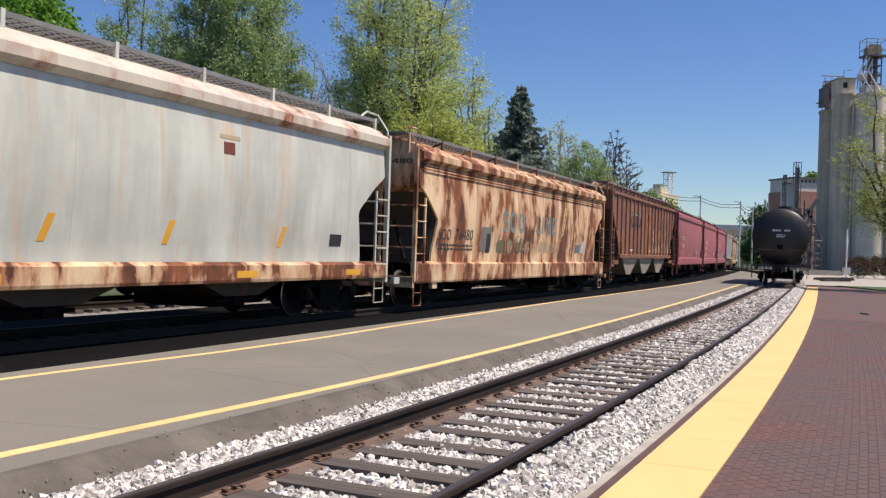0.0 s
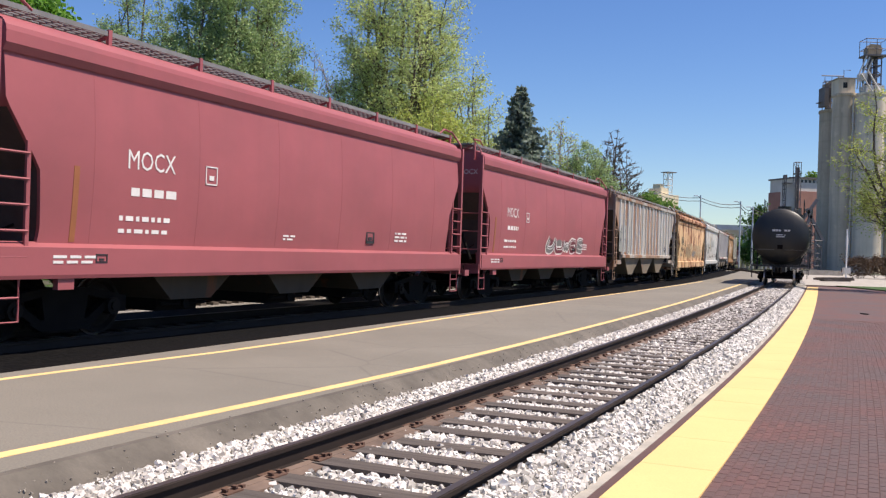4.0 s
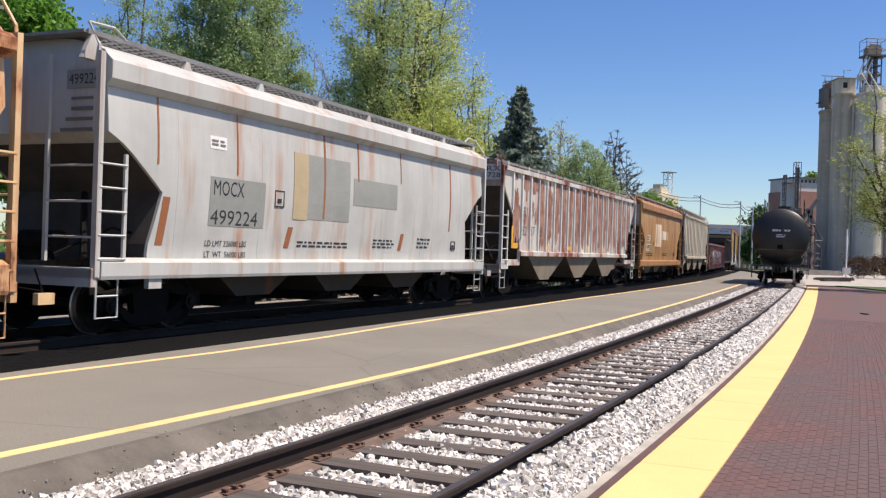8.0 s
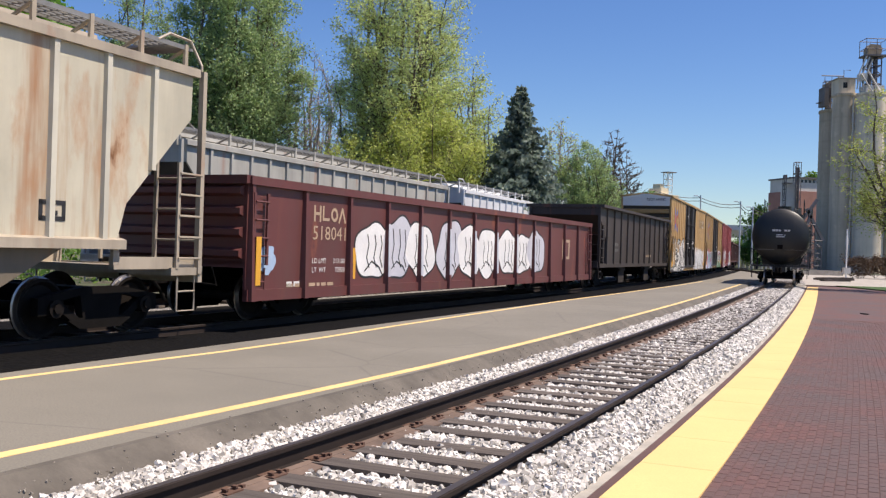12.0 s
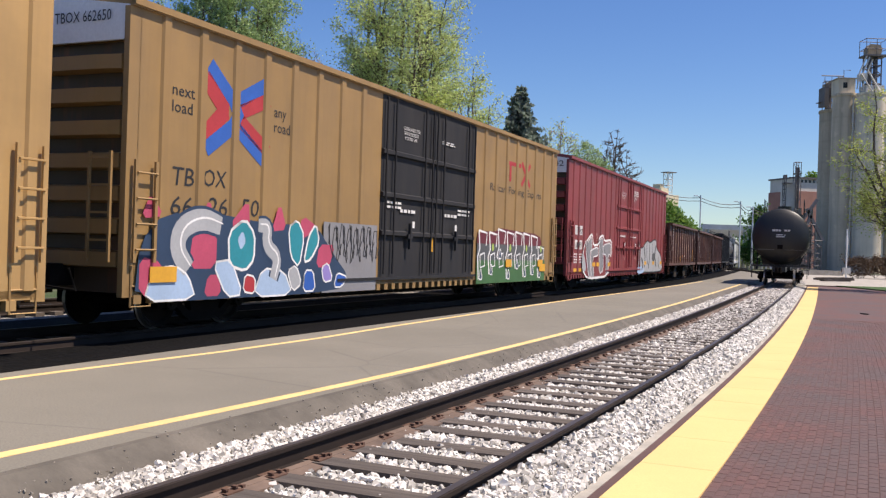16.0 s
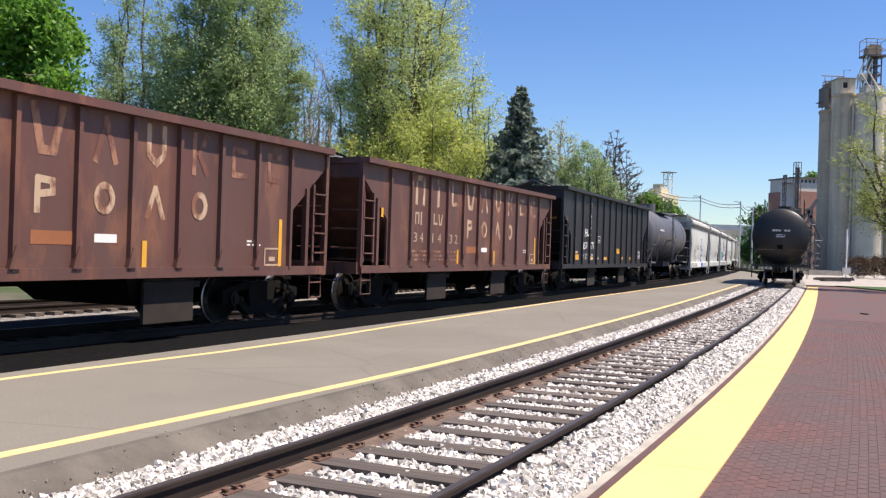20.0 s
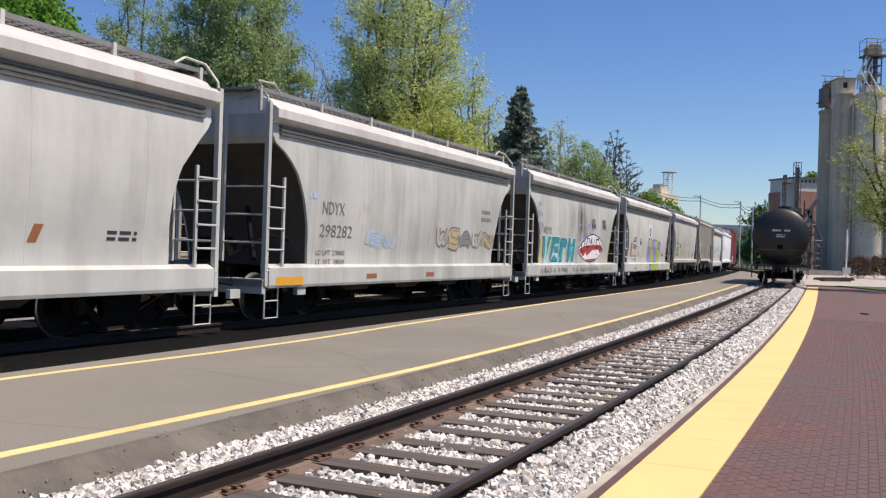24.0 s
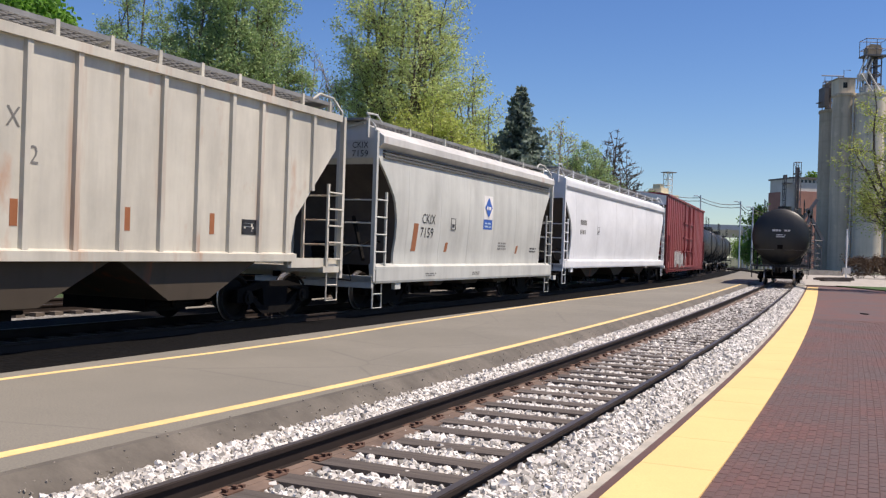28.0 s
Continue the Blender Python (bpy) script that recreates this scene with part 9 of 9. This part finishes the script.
def fan_tree(name, label, x, y, h, r, leaf, n_leaf, size, seed, bark=M_BARK, leaders=9, branches=22, twigs=7, shape=None, low=0.06, up=0.9, twig_r=0.010, reach=0.42, category="tree", droop=0.0, loose=1.0):
    """A tree whose trunk parts low down into upright leaders; branches and twigs stay inside the crown's outline. shape: crown radius, as a share of r, by height."""
    rng = np.random.default_rng(seed)
    t = thing(name, label, category, "trees behind the tracks", pose(x, y, -0.45))
    shape = shape or ((0, 0.55), (0.2, 0.9), (0.45, 1.0), (0.7, 0.85), (0.9, 0.5), (1.0, 0.12))
    sq, sr = [q[0] for q in shape], [q[1] * r for q in shape]
    wood, fine = Geo(), Geo()
    r0 = 0.017 * h
    wood.tube([(0, 0, 0), (0.1, 0, h * 0.12), (0.05, 0.1, h * 0.3)], [r0, r0 * 0.85, r0 * 0.5], 8)
    rnd = lambda: Vector(rng.normal(size=3).tolist())
    ends = []
    for i in range(leaders):
        ang = 2.4 * i + rng.uniform(-0.5, 0.5)
        q1 = 1.0 if i == 0 else 0.32 + 0.66 * (i / leaders) ** 0.7
        rad = float(np.interp(q1, sq, sr)) * (0.1 if i == 0 else rng.uniform(0.35, 0.95))
        z0 = h * rng.uniform(low, 0.26)
        a, c = Vector((0, 0, z0)), Vector((cos(ang) * rad, sin(ang) * rad, q1 * h))
        out = float(np.interp(0.4, sq, sr)) * (0.1 if i == 0 else rng.uniform(0.4, 0.8))
        b = Vector((cos(ang) * out, sin(ang) * out, z0 + (c.z - z0) * 0.42))
        path = [a.lerp(b, w).lerp(b.lerp(c, w), w) + rnd() * 0.012 * h * w for w in np.linspace(0, 1, 9)]
        lr = r0 * rng.uniform(0.42, 0.62)
        wood.tube(path, [lr * (1 - 0.9 * k / 8) + 0.008 for k in range(9)], 6)
        for k in range(branches):
            w = 0.10 + 0.90 * (k + rng.uniform(0, 1)) / branches
            j = min(7, int(w * 8))
            p = path[j].lerp(path[j + 1], w * 8 - j)
            d = rnd()
            d = Vector((1.2 * d.x + 0.5 * cos(ang), 1.2 * d.y + 0.5 * sin(ang), abs(d.z) * 0.5 + up)).normalized()
            ln = r * reach * (1.15 - 0.6 * w) * rng.uniform(0.6, 1.3)
            tip = p + d * ln
            limit = float(np.interp(min(1.0, tip.z / h), sq, sr)) * rng.uniform(0.85, 1.08)
            flat = hypot(tip.x, tip.y)
            if flat > limit:
                tip = Vector((tip.x * limit / flat, tip.y * limit / flat, tip.z))
            mid = p.lerp(tip, 0.5) + Vector((0, 0, -0.08 * ln)) + rnd() * 0.05 * ln
            br = max(twig_r * 1.3, lr * 0.30 * (1 - 0.75 * w))
            fine.tube([p, mid, tip], [br, br * 0.7, twig_r], 4, caps=False)
            for m in range(twigs):
                v = rng.uniform(0.15, 1.0)
                e = p.lerp(mid, v * 2) if v < 0.5 else mid.lerp(tip, v * 2 - 1)
                f = rnd() * 0.75
                f = (d + Vector((f.x, f.y, f.z * 0.6 + 0.25 - droop))).normalized() * ln * rng.uniform(0.25, 0.55)
                fine.tube([e, e + f * 0.5 + rnd() * 0.03, e + f], [twig_r, twig_r * 0.8, twig_r * 0.4], 3, caps=False)
                ends.append((e, e + f))
    part("trunk", wood, bark, t)
    part("branchwork", fine, bark, t)["kind"] = "stuff"
    if n_leaf:
        weight = rng.uniform(0.15, 1.0, len(ends)) ** 1.5
        pick = rng.choice(len(ends), n_leaf, p=weight / weight.sum())
        a, b = np.array([tuple(q[0]) for q in ends])[pick], np.array([tuple(q[1]) for q in ends])[pick]
        c = a + (b - a) * rng.uniform(0.05, 1.1, (n_leaf, 1)) + rng.normal(size=(n_leaf, 3)) * size * loose
        part("crown", leaf_mesh("crown", c, size, leaf, rng, droop), None, t)["kind"] = "stuff"
    return t


def spruce(label, x, y, h, r, seed):
    rng = np.random.default_rng(seed)
    t = thing("spruce", label, "tree", "trees behind the tracks", pose(x, y, -0.45))
    wood = Geo().tube([(0, 0, 0), (0, 0, h)], [0.2, 0.02], 8)
    pts = []
    tiers = 40
    for k in range(tiers):
        q = 0.08 + 0.92 * k / tiers
        reach = r * (1 - q) ** 0.85 * rng.uniform(0.85, 1.12) + 0.08
        n = 10 if q < 0.7 else 6
        for j in range(n):
            ang = 2 * pi * (j + rng.uniform(0, 1)) / n
            ln = reach * rng.uniform(0.7, 1.1)
            a = Vector((0, 0, q * h))
            b = a + Vector((cos(ang) * ln, sin(ang) * ln, -0.18 * ln + 0.1))
            wood.tube([a, b], [0.03, 0.008], 3, caps=False)
            for i in range(int(40 + 90 * ln / r)):
                w = rng.uniform(0.15, 1.05)
                p = a.lerp(b, w)
                pts.append((p.x + rng.normal() * 0.10 * ln, p.y + rng.normal() * 0.10 * ln, p.z - abs(rng.normal()) * 0.13 * (1.2 - 0.4 * w)))
    part("trunk", wood, M_BARK, t)
    crown = part("crown", leaf_mesh("crown", pts, 0.26, LEAF_SPRUCE, rng, 0.8), None, t)
    crown["kind"] = "stuff"


ROUND = [(0, 0.5), (0.2, 0.85), (0.45, 1.0), (0.7, 0.85), (0.9, 0.5), (1.0, 0.15)]


def prof(base, r):
    return [(q, k * r) for q, k in base]


tree("maple_tree", "dense dark green maple behind the siding", spot(20, 46), 46, 16.5, prof(ROUND, 4.3), LEAF_MAPLE, 42000, 0.30, 11, limbs=26, spread=0.42, up=0.35)
EGG = ((0, 0.75), (0.15, 0.95), (0.4, 1.0), (0.65, 0.93), (0.85, 0.66), (1.0, 0.15))
fan_tree("cottonwood_tree", "tall grey-green cottonwood in young leaf", spot(408, 56), 56, 21.0, 4.9, LEAF_WILLOW, 150000, 0.15, 112, leaders=24, branches=28, twigs=7, up=0.25, reach=0.52, shape=EGG, loose=1.6)
fan_tree("cottonwood_tree", "grey-green cottonwood with a loose crown", spot(240, 59), 59, 18.5, 3.9, LEAF_WILLOW, 62000, 0.145, 113, leaders=18, branches=24, twigs=6, up=0.25, reach=0.52, shape=EGG, loose=1.6)
fan_tree("bare_tree", "slender bare grey tree with upright twigs", spot(540, 60), 60, 13.9, 2.7, LEAF_PALE, 3000, 0.11, 114, M_BARK_PALE, leaders=30, branches=16, twigs=7, up=1.4, reach=0.6, twig_r=0.013, shape=((0, 0.6), (0.5, 1.0), (0.9, 0.95), (1, 0.8)))
fan_tree("bare_tree", "bare pale tree between leafy trees", spot(180, 66), 66, 13.0, 3.4, LEAF_PALE, 6000, 0.12, 115, M_BARK_PALE, leaders=16, branches=16, twigs=6, up=0.7, twig_r=0.014, reach=0.5)
fan_tree("elm_tree", "tall open tree in pale spring leaf", spot(694, 54), 54, 21.5, 4.5, LEAF_PALE, 100000, 0.13, 116, leaders=22, branches=28, twigs=7, up=0.25, reach=0.52, shape=EGG, loose=1.8)
fan_tree("box_elder_tree", "broad yellow-green tree in spring leaf", spot(755, 50), 50, 9.2, 4.2, LEAF_SPRING, 62000, 0.135, 117, leaders=22, branches=20, twigs=7, up=0.5, reach=0.45, loose=1.5)
fan_tree("box_elder_tree", "yellow-green tree with open arching limbs", spot(822, 53), 53, 12.0, 3.3, LEAF_PALE, 30000, 0.125, 118, leaders=20, branches=18, twigs=6, up=0.5, reach=0.5, loose=1.8)
fan_tree("shrub", "low green thicket behind the siding", spot(604, 49), 49, 7.0, 3.2, LEAF_SPRING, 24000, 0.14, 119, leaders=18, branches=16, twigs=6, up=0.6, category="shrub", loose=1.5)
spruce("dark blue-green spruce behind the siding", spot(914, 49), 49, 10.5, 3.9, 19)
fan_tree("bare_tree", "thin tree with sparse pale leaves", spot(985, 78), 78, 12.6, 2.9, LEAF_PALE, 15000, 0.15, 120, M_BARK_PALE, leaders=20, branches=20, twigs=8, up=0.3, twig_r=0.024, reach=0.5, loose=1.5)
fan_tree("willow_tree", "rounded olive green willow", spot(1034, 76), 76, 10.6, 3.4, LEAF_WILLOW, 48000, 0.15, 121, leaders=26, branches=20, twigs=6, up=0.9, shape=EGG, reach=0.5)
fan_tree("bare_tree", "bare dark tree with fine crooked twigs", spot(1083, 88), 88, 13.4, 3.0, None, 0, 0.2, 122, leaders=24, branches=22, twigs=9, up=0.1, twig_r=0.027, reach=0.5)
tree("shrub", "round bright green bush by the curve", spot(1148, 112), 112, 9.6, prof(ROUND, 3.7), LEAF_BUSH, 20000, 0.34, 23, limbs=18, up=0.4, spread=0.5, start=0.05, category="shrub")
tree("shrub", "round bright green bush by the curve", spot(1194, 120), 120, 8.2, prof(ROUND, 2.9), LEAF_BUSH, 14000, 0.34, 24, limbs=18, up=0.4, spread=0.5, start=0.05, category="shrub")
fan_tree("young_tree", "slim young tree with hanging spring leaves", spot(1600, 52), 52, 12.6, 4.0, LEAF_SPRING, 15000, 0.115, 125, leaders=10, branches=16, twigs=6, up=0.2, reach=0.5, droop=0.35, twig_r=0.009, low=0.25, loose=1.6, shape=((0, 0.02), (0.27, 0.06), (0.38, 0.75), (0.6, 1.0), (0.85, 0.8), (1.0, 0.3)))
tree("distant_tree", "green tree behind the mill", spot(1440, 225), 225, 24.0, prof(ROUND, 6.5), LEAF_BUSH, 5000, 0.7, 26, limbs=18, up=0.4, spread=0.5)
tree("distant_tree", "green tree beside the footbridge", spot(1340, 165), 165, 11.5, prof(ROUND, 3.0), LEAF_BUSH, 3000, 0.5, 27, limbs=16, up=0.4, spread=0.5)
for k, (px, d, hh) in enumerate(((1520, 92, 2.2), (1548, 95, 2.4), (1580, 90, 2.6))):
    tree("shrub", "low brown-leaved shrub on the forecourt edge", spot(px, d), d, hh, prof(ROUND, 1.3), LEAF_BROWN, 2500, 0.16, 30 + k, limbs=14, up=0.5, spread=0.6, start=0.05, category="shrub", trunk_r=0.05)

for k, (px, d, hh) in enumerate(((1312, 182, 5.4), (1324, 172, 4.8), (1336, 165, 4.8))):
    tree("shrub", "dark green bush below the footbridge", spot(px, d), d, hh, prof(ROUND, 2.6), LEAF_BUSH, 4000, 0.3, 60 + k, limbs=14, up=0.5, spread=0.6, start=0.05, category="shrub", trunk_r=0.06)

# ------------------------------------------------------------------ thicket that closes the view behind the siding
def thicket(name, label, s0, s1, off, width, height, material, n, size, seed):
    rng = np.random.default_rng(seed)
    s = rng.uniform(s0, s1, n)
    o = off + rng.uniform(0, width, n)
    hh = height * (0.45 + 0.55 * np.abs(np.sin(s * 0.21 + seed) * np.cos(s * 0.083)))
    z = -0.45 + hh * rng.uniform(0, 1, n) ** 0.8
    p = [tuple(on(MAIN, a, b, c)) for a, b, c in zip(s, o, z)]
    ob = part(name, leaf_mesh(name, p, size, material, rng), None)
    tagged(ob, label, "undergrowth", kind="stuff")


thicket("undergrowth", "green undergrowth along the far side of the siding", -10, 110, 17, 6, 3.2, LEAF_BUSH, 26000, 0.25, 40)
# ------------------------------------------------------------------ loose ballast, yellow tiles and paving bricks
def stones(name, label, line, s0, s1, o0, o1, z, per_m2, size, material, seed, keep):
    """Broken stones as one mesh; keep(s, off) thins them out on ties and rails."""
    rng = np.random.default_rng(seed)
    n = int((s1 - s0) * abs(o1 - o0) * per_m2)
    s, o = rng.uniform(s0, s1, n), rng.uniform(min(o0, o1), max(o0, o1), n)
    ok = keep(s, o, rng)
    s, o = s[ok], o[ok]
    n = len(s)
    x, y, th = (np.interp(s, RUN, a) for a in line)
    c = np.stack([x - np.cos(th) * o, y + np.sin(th) * o, z + shoulder(o) + np.interp(o, [1.47, 1.66, 1.7], [-0.10, 0.027, 0.027]) * (z > -0.1) + rng.uniform(-0.018, 0.018, n)], 1)
    cube = np.array([(a, b, d) for a in (-1, 1) for b in (-1, 1) for d in (-1, 1)], float) * 0.5
    v = cube[None] * (1 + rng.uniform(-0.45, 0.25, (n, 8, 3)))
    v *= (size * rng.uniform(0.55, 1.35, (n, 1, 1))) * rng.uniform(0.6, 1.25, (n, 1, 3))
    q = rng.normal(size=(n, 4))
    q /= np.linalg.norm(q, axis=1)[:, None]
    w, a, b, d = q.T
    rot = np.stack([np.stack([1 - 2 * (b * b + d * d), 2 * (a * b - d * w), 2 * (a * d + b * w)], 1), np.stack([2 * (a * b + d * w), 1 - 2 * (a * a + d * d), 2 * (b * d - a * w)], 1),
                    np.stack([2 * (a * d - b * w), 2 * (b * d + a * w), 1 - 2 * (a * a + b * b)], 1)], 1)
    v = np.einsum("nij,nkj->nki", rot, v) + c[:, None]
    quads = np.array([(0, 1, 3, 2), (4, 6, 7, 5), (0, 4, 5, 1), (2, 3, 7, 6), (0, 2, 6, 4), (1, 5, 7, 3)])
    f = (quads[None] + 8 * np.arange(n)[:, None, None]).reshape(-1, 4)
    me = bpy.data.meshes.new(name)
    me.from_pydata(v.reshape(-1, 3).tolist(), [], f.tolist())
    me.materials.append(material)
    tagged(new(name, me), label, "ballast", kind="stuff")


TIE_RNG = random.Random(5)
TIES = []
for s in np.arange(-9, 75, 0.53):
    TIES.append(s + TIE_RNG.uniform(-0.03, 0.03))
    [TIE_RNG.uniform(0, 1) for _ in range(3)]
TIES = np.array(TIES)


def clear_of_track(s, o, rng):
    d = np.abs(s[:, None] - TIES[None]).min(1)
    on_tie = (d < 0.135) & (np.abs(o) < 0.70)
    on_rail = np.abs(np.abs(o) - 0.7535) < 0.050
    on_rail |= (o > 0.53) & (o < 0.72) & (rng.uniform(size=len(s)) < 0.85)
    return (~on_rail) & (~on_tie | (rng.uniform(size=len(s)) < 0.035))


def shoulder(o):
    """The stone lies higher outside the rails, where it covers the tie ends."""
    return np.interp(o, [-1.3, -1.0, -0.80, -0.74, 0.78, 0.95, 1.35, 1.75], [-0.005, 0.070, 0.100, 0.0, 0.0, 0.042, 0.045, 0.02])


stones("ballast", "loose white-grey crushed stone between the ties", NEAR, 3.5, 14, -1.26, 1.56, -0.185, 1150, 0.038, M_STONE, 50, clear_of_track)
stones("ballast", "loose white-grey crushed stone between the ties", NEAR, -8, 3.5, -1.26, 1.56, -0.185, 420, 0.052, M_STONE, 49, clear_of_track)
stones("ballast", "loose white-grey crushed stone between the ties", NEAR, 14, 30, -1.26, 1.56, -0.185, 620, 0.046, M_STONE, 51, clear_of_track)
stones("ballast", "loose white-grey crushed stone between the ties", NEAR, 30, 58, -1.26, 1.56, -0.185, 220, 0.062, M_STONE, 52, clear_of_track)
M_CRUMB = plain("asphalt_crumbs", (0.25, 0.225, 0.185), 0.95, 0, 0.35, 6.0, 45, 0.5)
stones("asphalt_crumbs", "dark crumbs broken from the asphalt edge", NEAR, 3.5, 24, 1.42, 1.78, -0.058, 200, 0.012, M_CRUMB, 53, lambda s, o, rng: rng.uniform(size=len(s)) < np.interp(o, [1.42, 1.55, 1.70, 1.78], [0.25, 1.0, 0.5, 0.05]))


M_TILE = plain("yellow_tile", (0.78, 0.55, 0.215), 0.7, 0, 0.05, 0.8, 70, 0.15)
for k, s in enumerate(np.arange(-8.2, 62.0, 1.22)):
    part("tile", ribbon(NEAR, s, s + 1.214, -1.42, -2.01, Z_WALK + 0.012, 0.03, 0.4), M_TILE, strip)


def brick_paint():
    n = Nodes("paving_brick")
    rnd = n.t.nodes.new("ShaderNodeNewGeometry").outputs["Random Per Island"]
    obr = n.t.nodes.new("ShaderNodeObjectInfo").outputs["Random"]
    k = n.t.nodes.new("ShaderNodeMath")
    k.operation = "FRACT"
    s = n.t.nodes.new("ShaderNodeMath")
    n.t.links.new(rnd, s.inputs[0]), n.t.links.new(obr, s.inputs[1]), n.t.links.new(s.outputs[0], k.inputs[0])
    c = n.ramp(k.outputs[0], [(0.0, (0.125, 0.068, 0.059)), (0.4, (0.137, 0.069, 0.059)), (0.75, (0.150, 0.072, 0.060)), (1.0, (0.165, 0.080, 0.068))])
    tc = n.t.nodes.new("ShaderNodeNewGeometry")
    big = n.node("ShaderNodeTexNoise", Scale=0.55, Detail=4)
    n.t.links.new(tc.outputs["Position"], big.inputs["Vector"])
    c = n.mix(n.ramp(big.outputs[0], [(0.40, 0.0), (0.62, 0.85)]), c, (0.105, 0.082, 0.077))
    fine = n.node("ShaderNodeTexNoise", Scale=45, Detail=3)
    n.t.links.new(tc.outputs["Position"], fine.inputs["Vector"])
    c = n.mix(n.ramp(fine.outputs[0], [(0.4, 0.0), (0.75, 0.5)]), c, (0.06, 0.035, 0.03))
    n.bump(fine.outputs[0], 0.3, 0.004)
    return n.done(c, 0.85)


M_BRICK = brick_paint()
M_BRICK_BED.node_tree.nodes["Principled BSDF"].inputs["Roughness"].default_value = 0.95
brick_mesh = Geo().loft([[(-0.0735, -0.0355, -0.03), (0.0735, -0.0355, -0.03), (0.0735, 0.0355, -0.03), (-0.0735, 0.0355, -0.03)], [(-0.0735, -0.0355, 0.008), (0.0735, -0.0355, 0.008), (0.0735, 0.0355, 0.008), (-0.0735, 0.0355, 0.008)],
                         [(-0.0705, -0.0325, 0.012), (0.0705, -0.0325, 0.012), (0.0705, 0.0325, 0.010), (-0.0705, 0.0325, 0.010)]]).mesh("brick")
brick_mesh.materials.append(M_BRICK)
rng = random.Random(21)
made, rest = 0, Geo()
for i, s in enumerate(np.arange(5.6, 30.0, 0.152)):
    for j in range(82):
        off = -2.050 - 0.0745 * j
        ss = s + (0.076 if j % 2 else 0.0)
        p = on(NEAR, ss, off, Z_WALK - 0.012)
        if p.y < 4.5 or p.x > 0.50 * p.y + 0.4 or p.x < 0.15 * p.y:
            continue
        m = Matrix.Translation(p) @ pose(0, 0, rng.uniform(-0.001, 0.001), rng.uniform(-0.25, 0.25), rng.uniform(-0.15, 0.15), 90 - math.degrees(heading(NEAR, ss)) + rng.uniform(-0.5, 0.5))
        if made < 300 and s > 6.4:
            part("brick", brick_mesh, None, pavement, at=m)
            made += 1
        else:
            top = [m @ Vector(q) for q in ((-0.0735, -0.0355, 0.004), (0.0735, -0.0355, 0.004), (0.0735, 0.0355, 0.004), (-0.0735, 0.0355, 0.004), (-0.0705, -0.0325, 0.012), (0.0705, -0.0325, 0.012), (0.0705, 0.0325, 0.012), (-0.0705, 0.0325, 0.012))]
            rest.add(top, [(4, 5, 6, 7), (0, 1, 5, 4), (1, 2, 6, 5), (2, 3, 7, 6), (3, 0, 4, 7)])
me = bpy.data.meshes.new("brick_field")
me.from_pydata(rest.v, [], rest.f)
me.materials.append(M_BRICK)
field = part("brick_field", me, None, pavement)
field["kind"] = "stuff"
part("brick_field", ribbon(NEAR, 30.0, S_END, -2.01, -9.4, Z_WALK - 0.002, 0, 1.5), M_BRICK, pavement)["kind"] = "stuff"


def motions():
    """The whole train rolls towards and past the camera at a steady speed."""
    times = [k * 1.0 for k in range(29)]
    for c, s, length in TRAIN:
        walk(c, [(t, car_pose(s - SPEED * t, length)) for t in times])
    spin = SPEED / 0.4175
    first = {c: (s, length) for c, s, length in TRAIN}
    for c, w, dx in AXLES:
        if c not in first:
            continue
        s, length = first[c]
        t0 = max(0.0, (s - length / 2 - 44) / SPEED)
        t1 = min(28.0, (s + length / 2 - 5) / SPEED)
        n = max(2, int(round((t1 - t0) * FPS)))
        times = sorted({0.0, 28.0, *(round(round(t0 * FPS + k) / FPS, 4) for k in range(n + 1) if t0 * FPS + k <= 840)})
        walk(w, [(t, pose(dx, 0, 0.445) @ Matrix.Rotation(-spin * (min(max(t, t0), t1) - t0), 4, "Y")) for t in times])


motions()
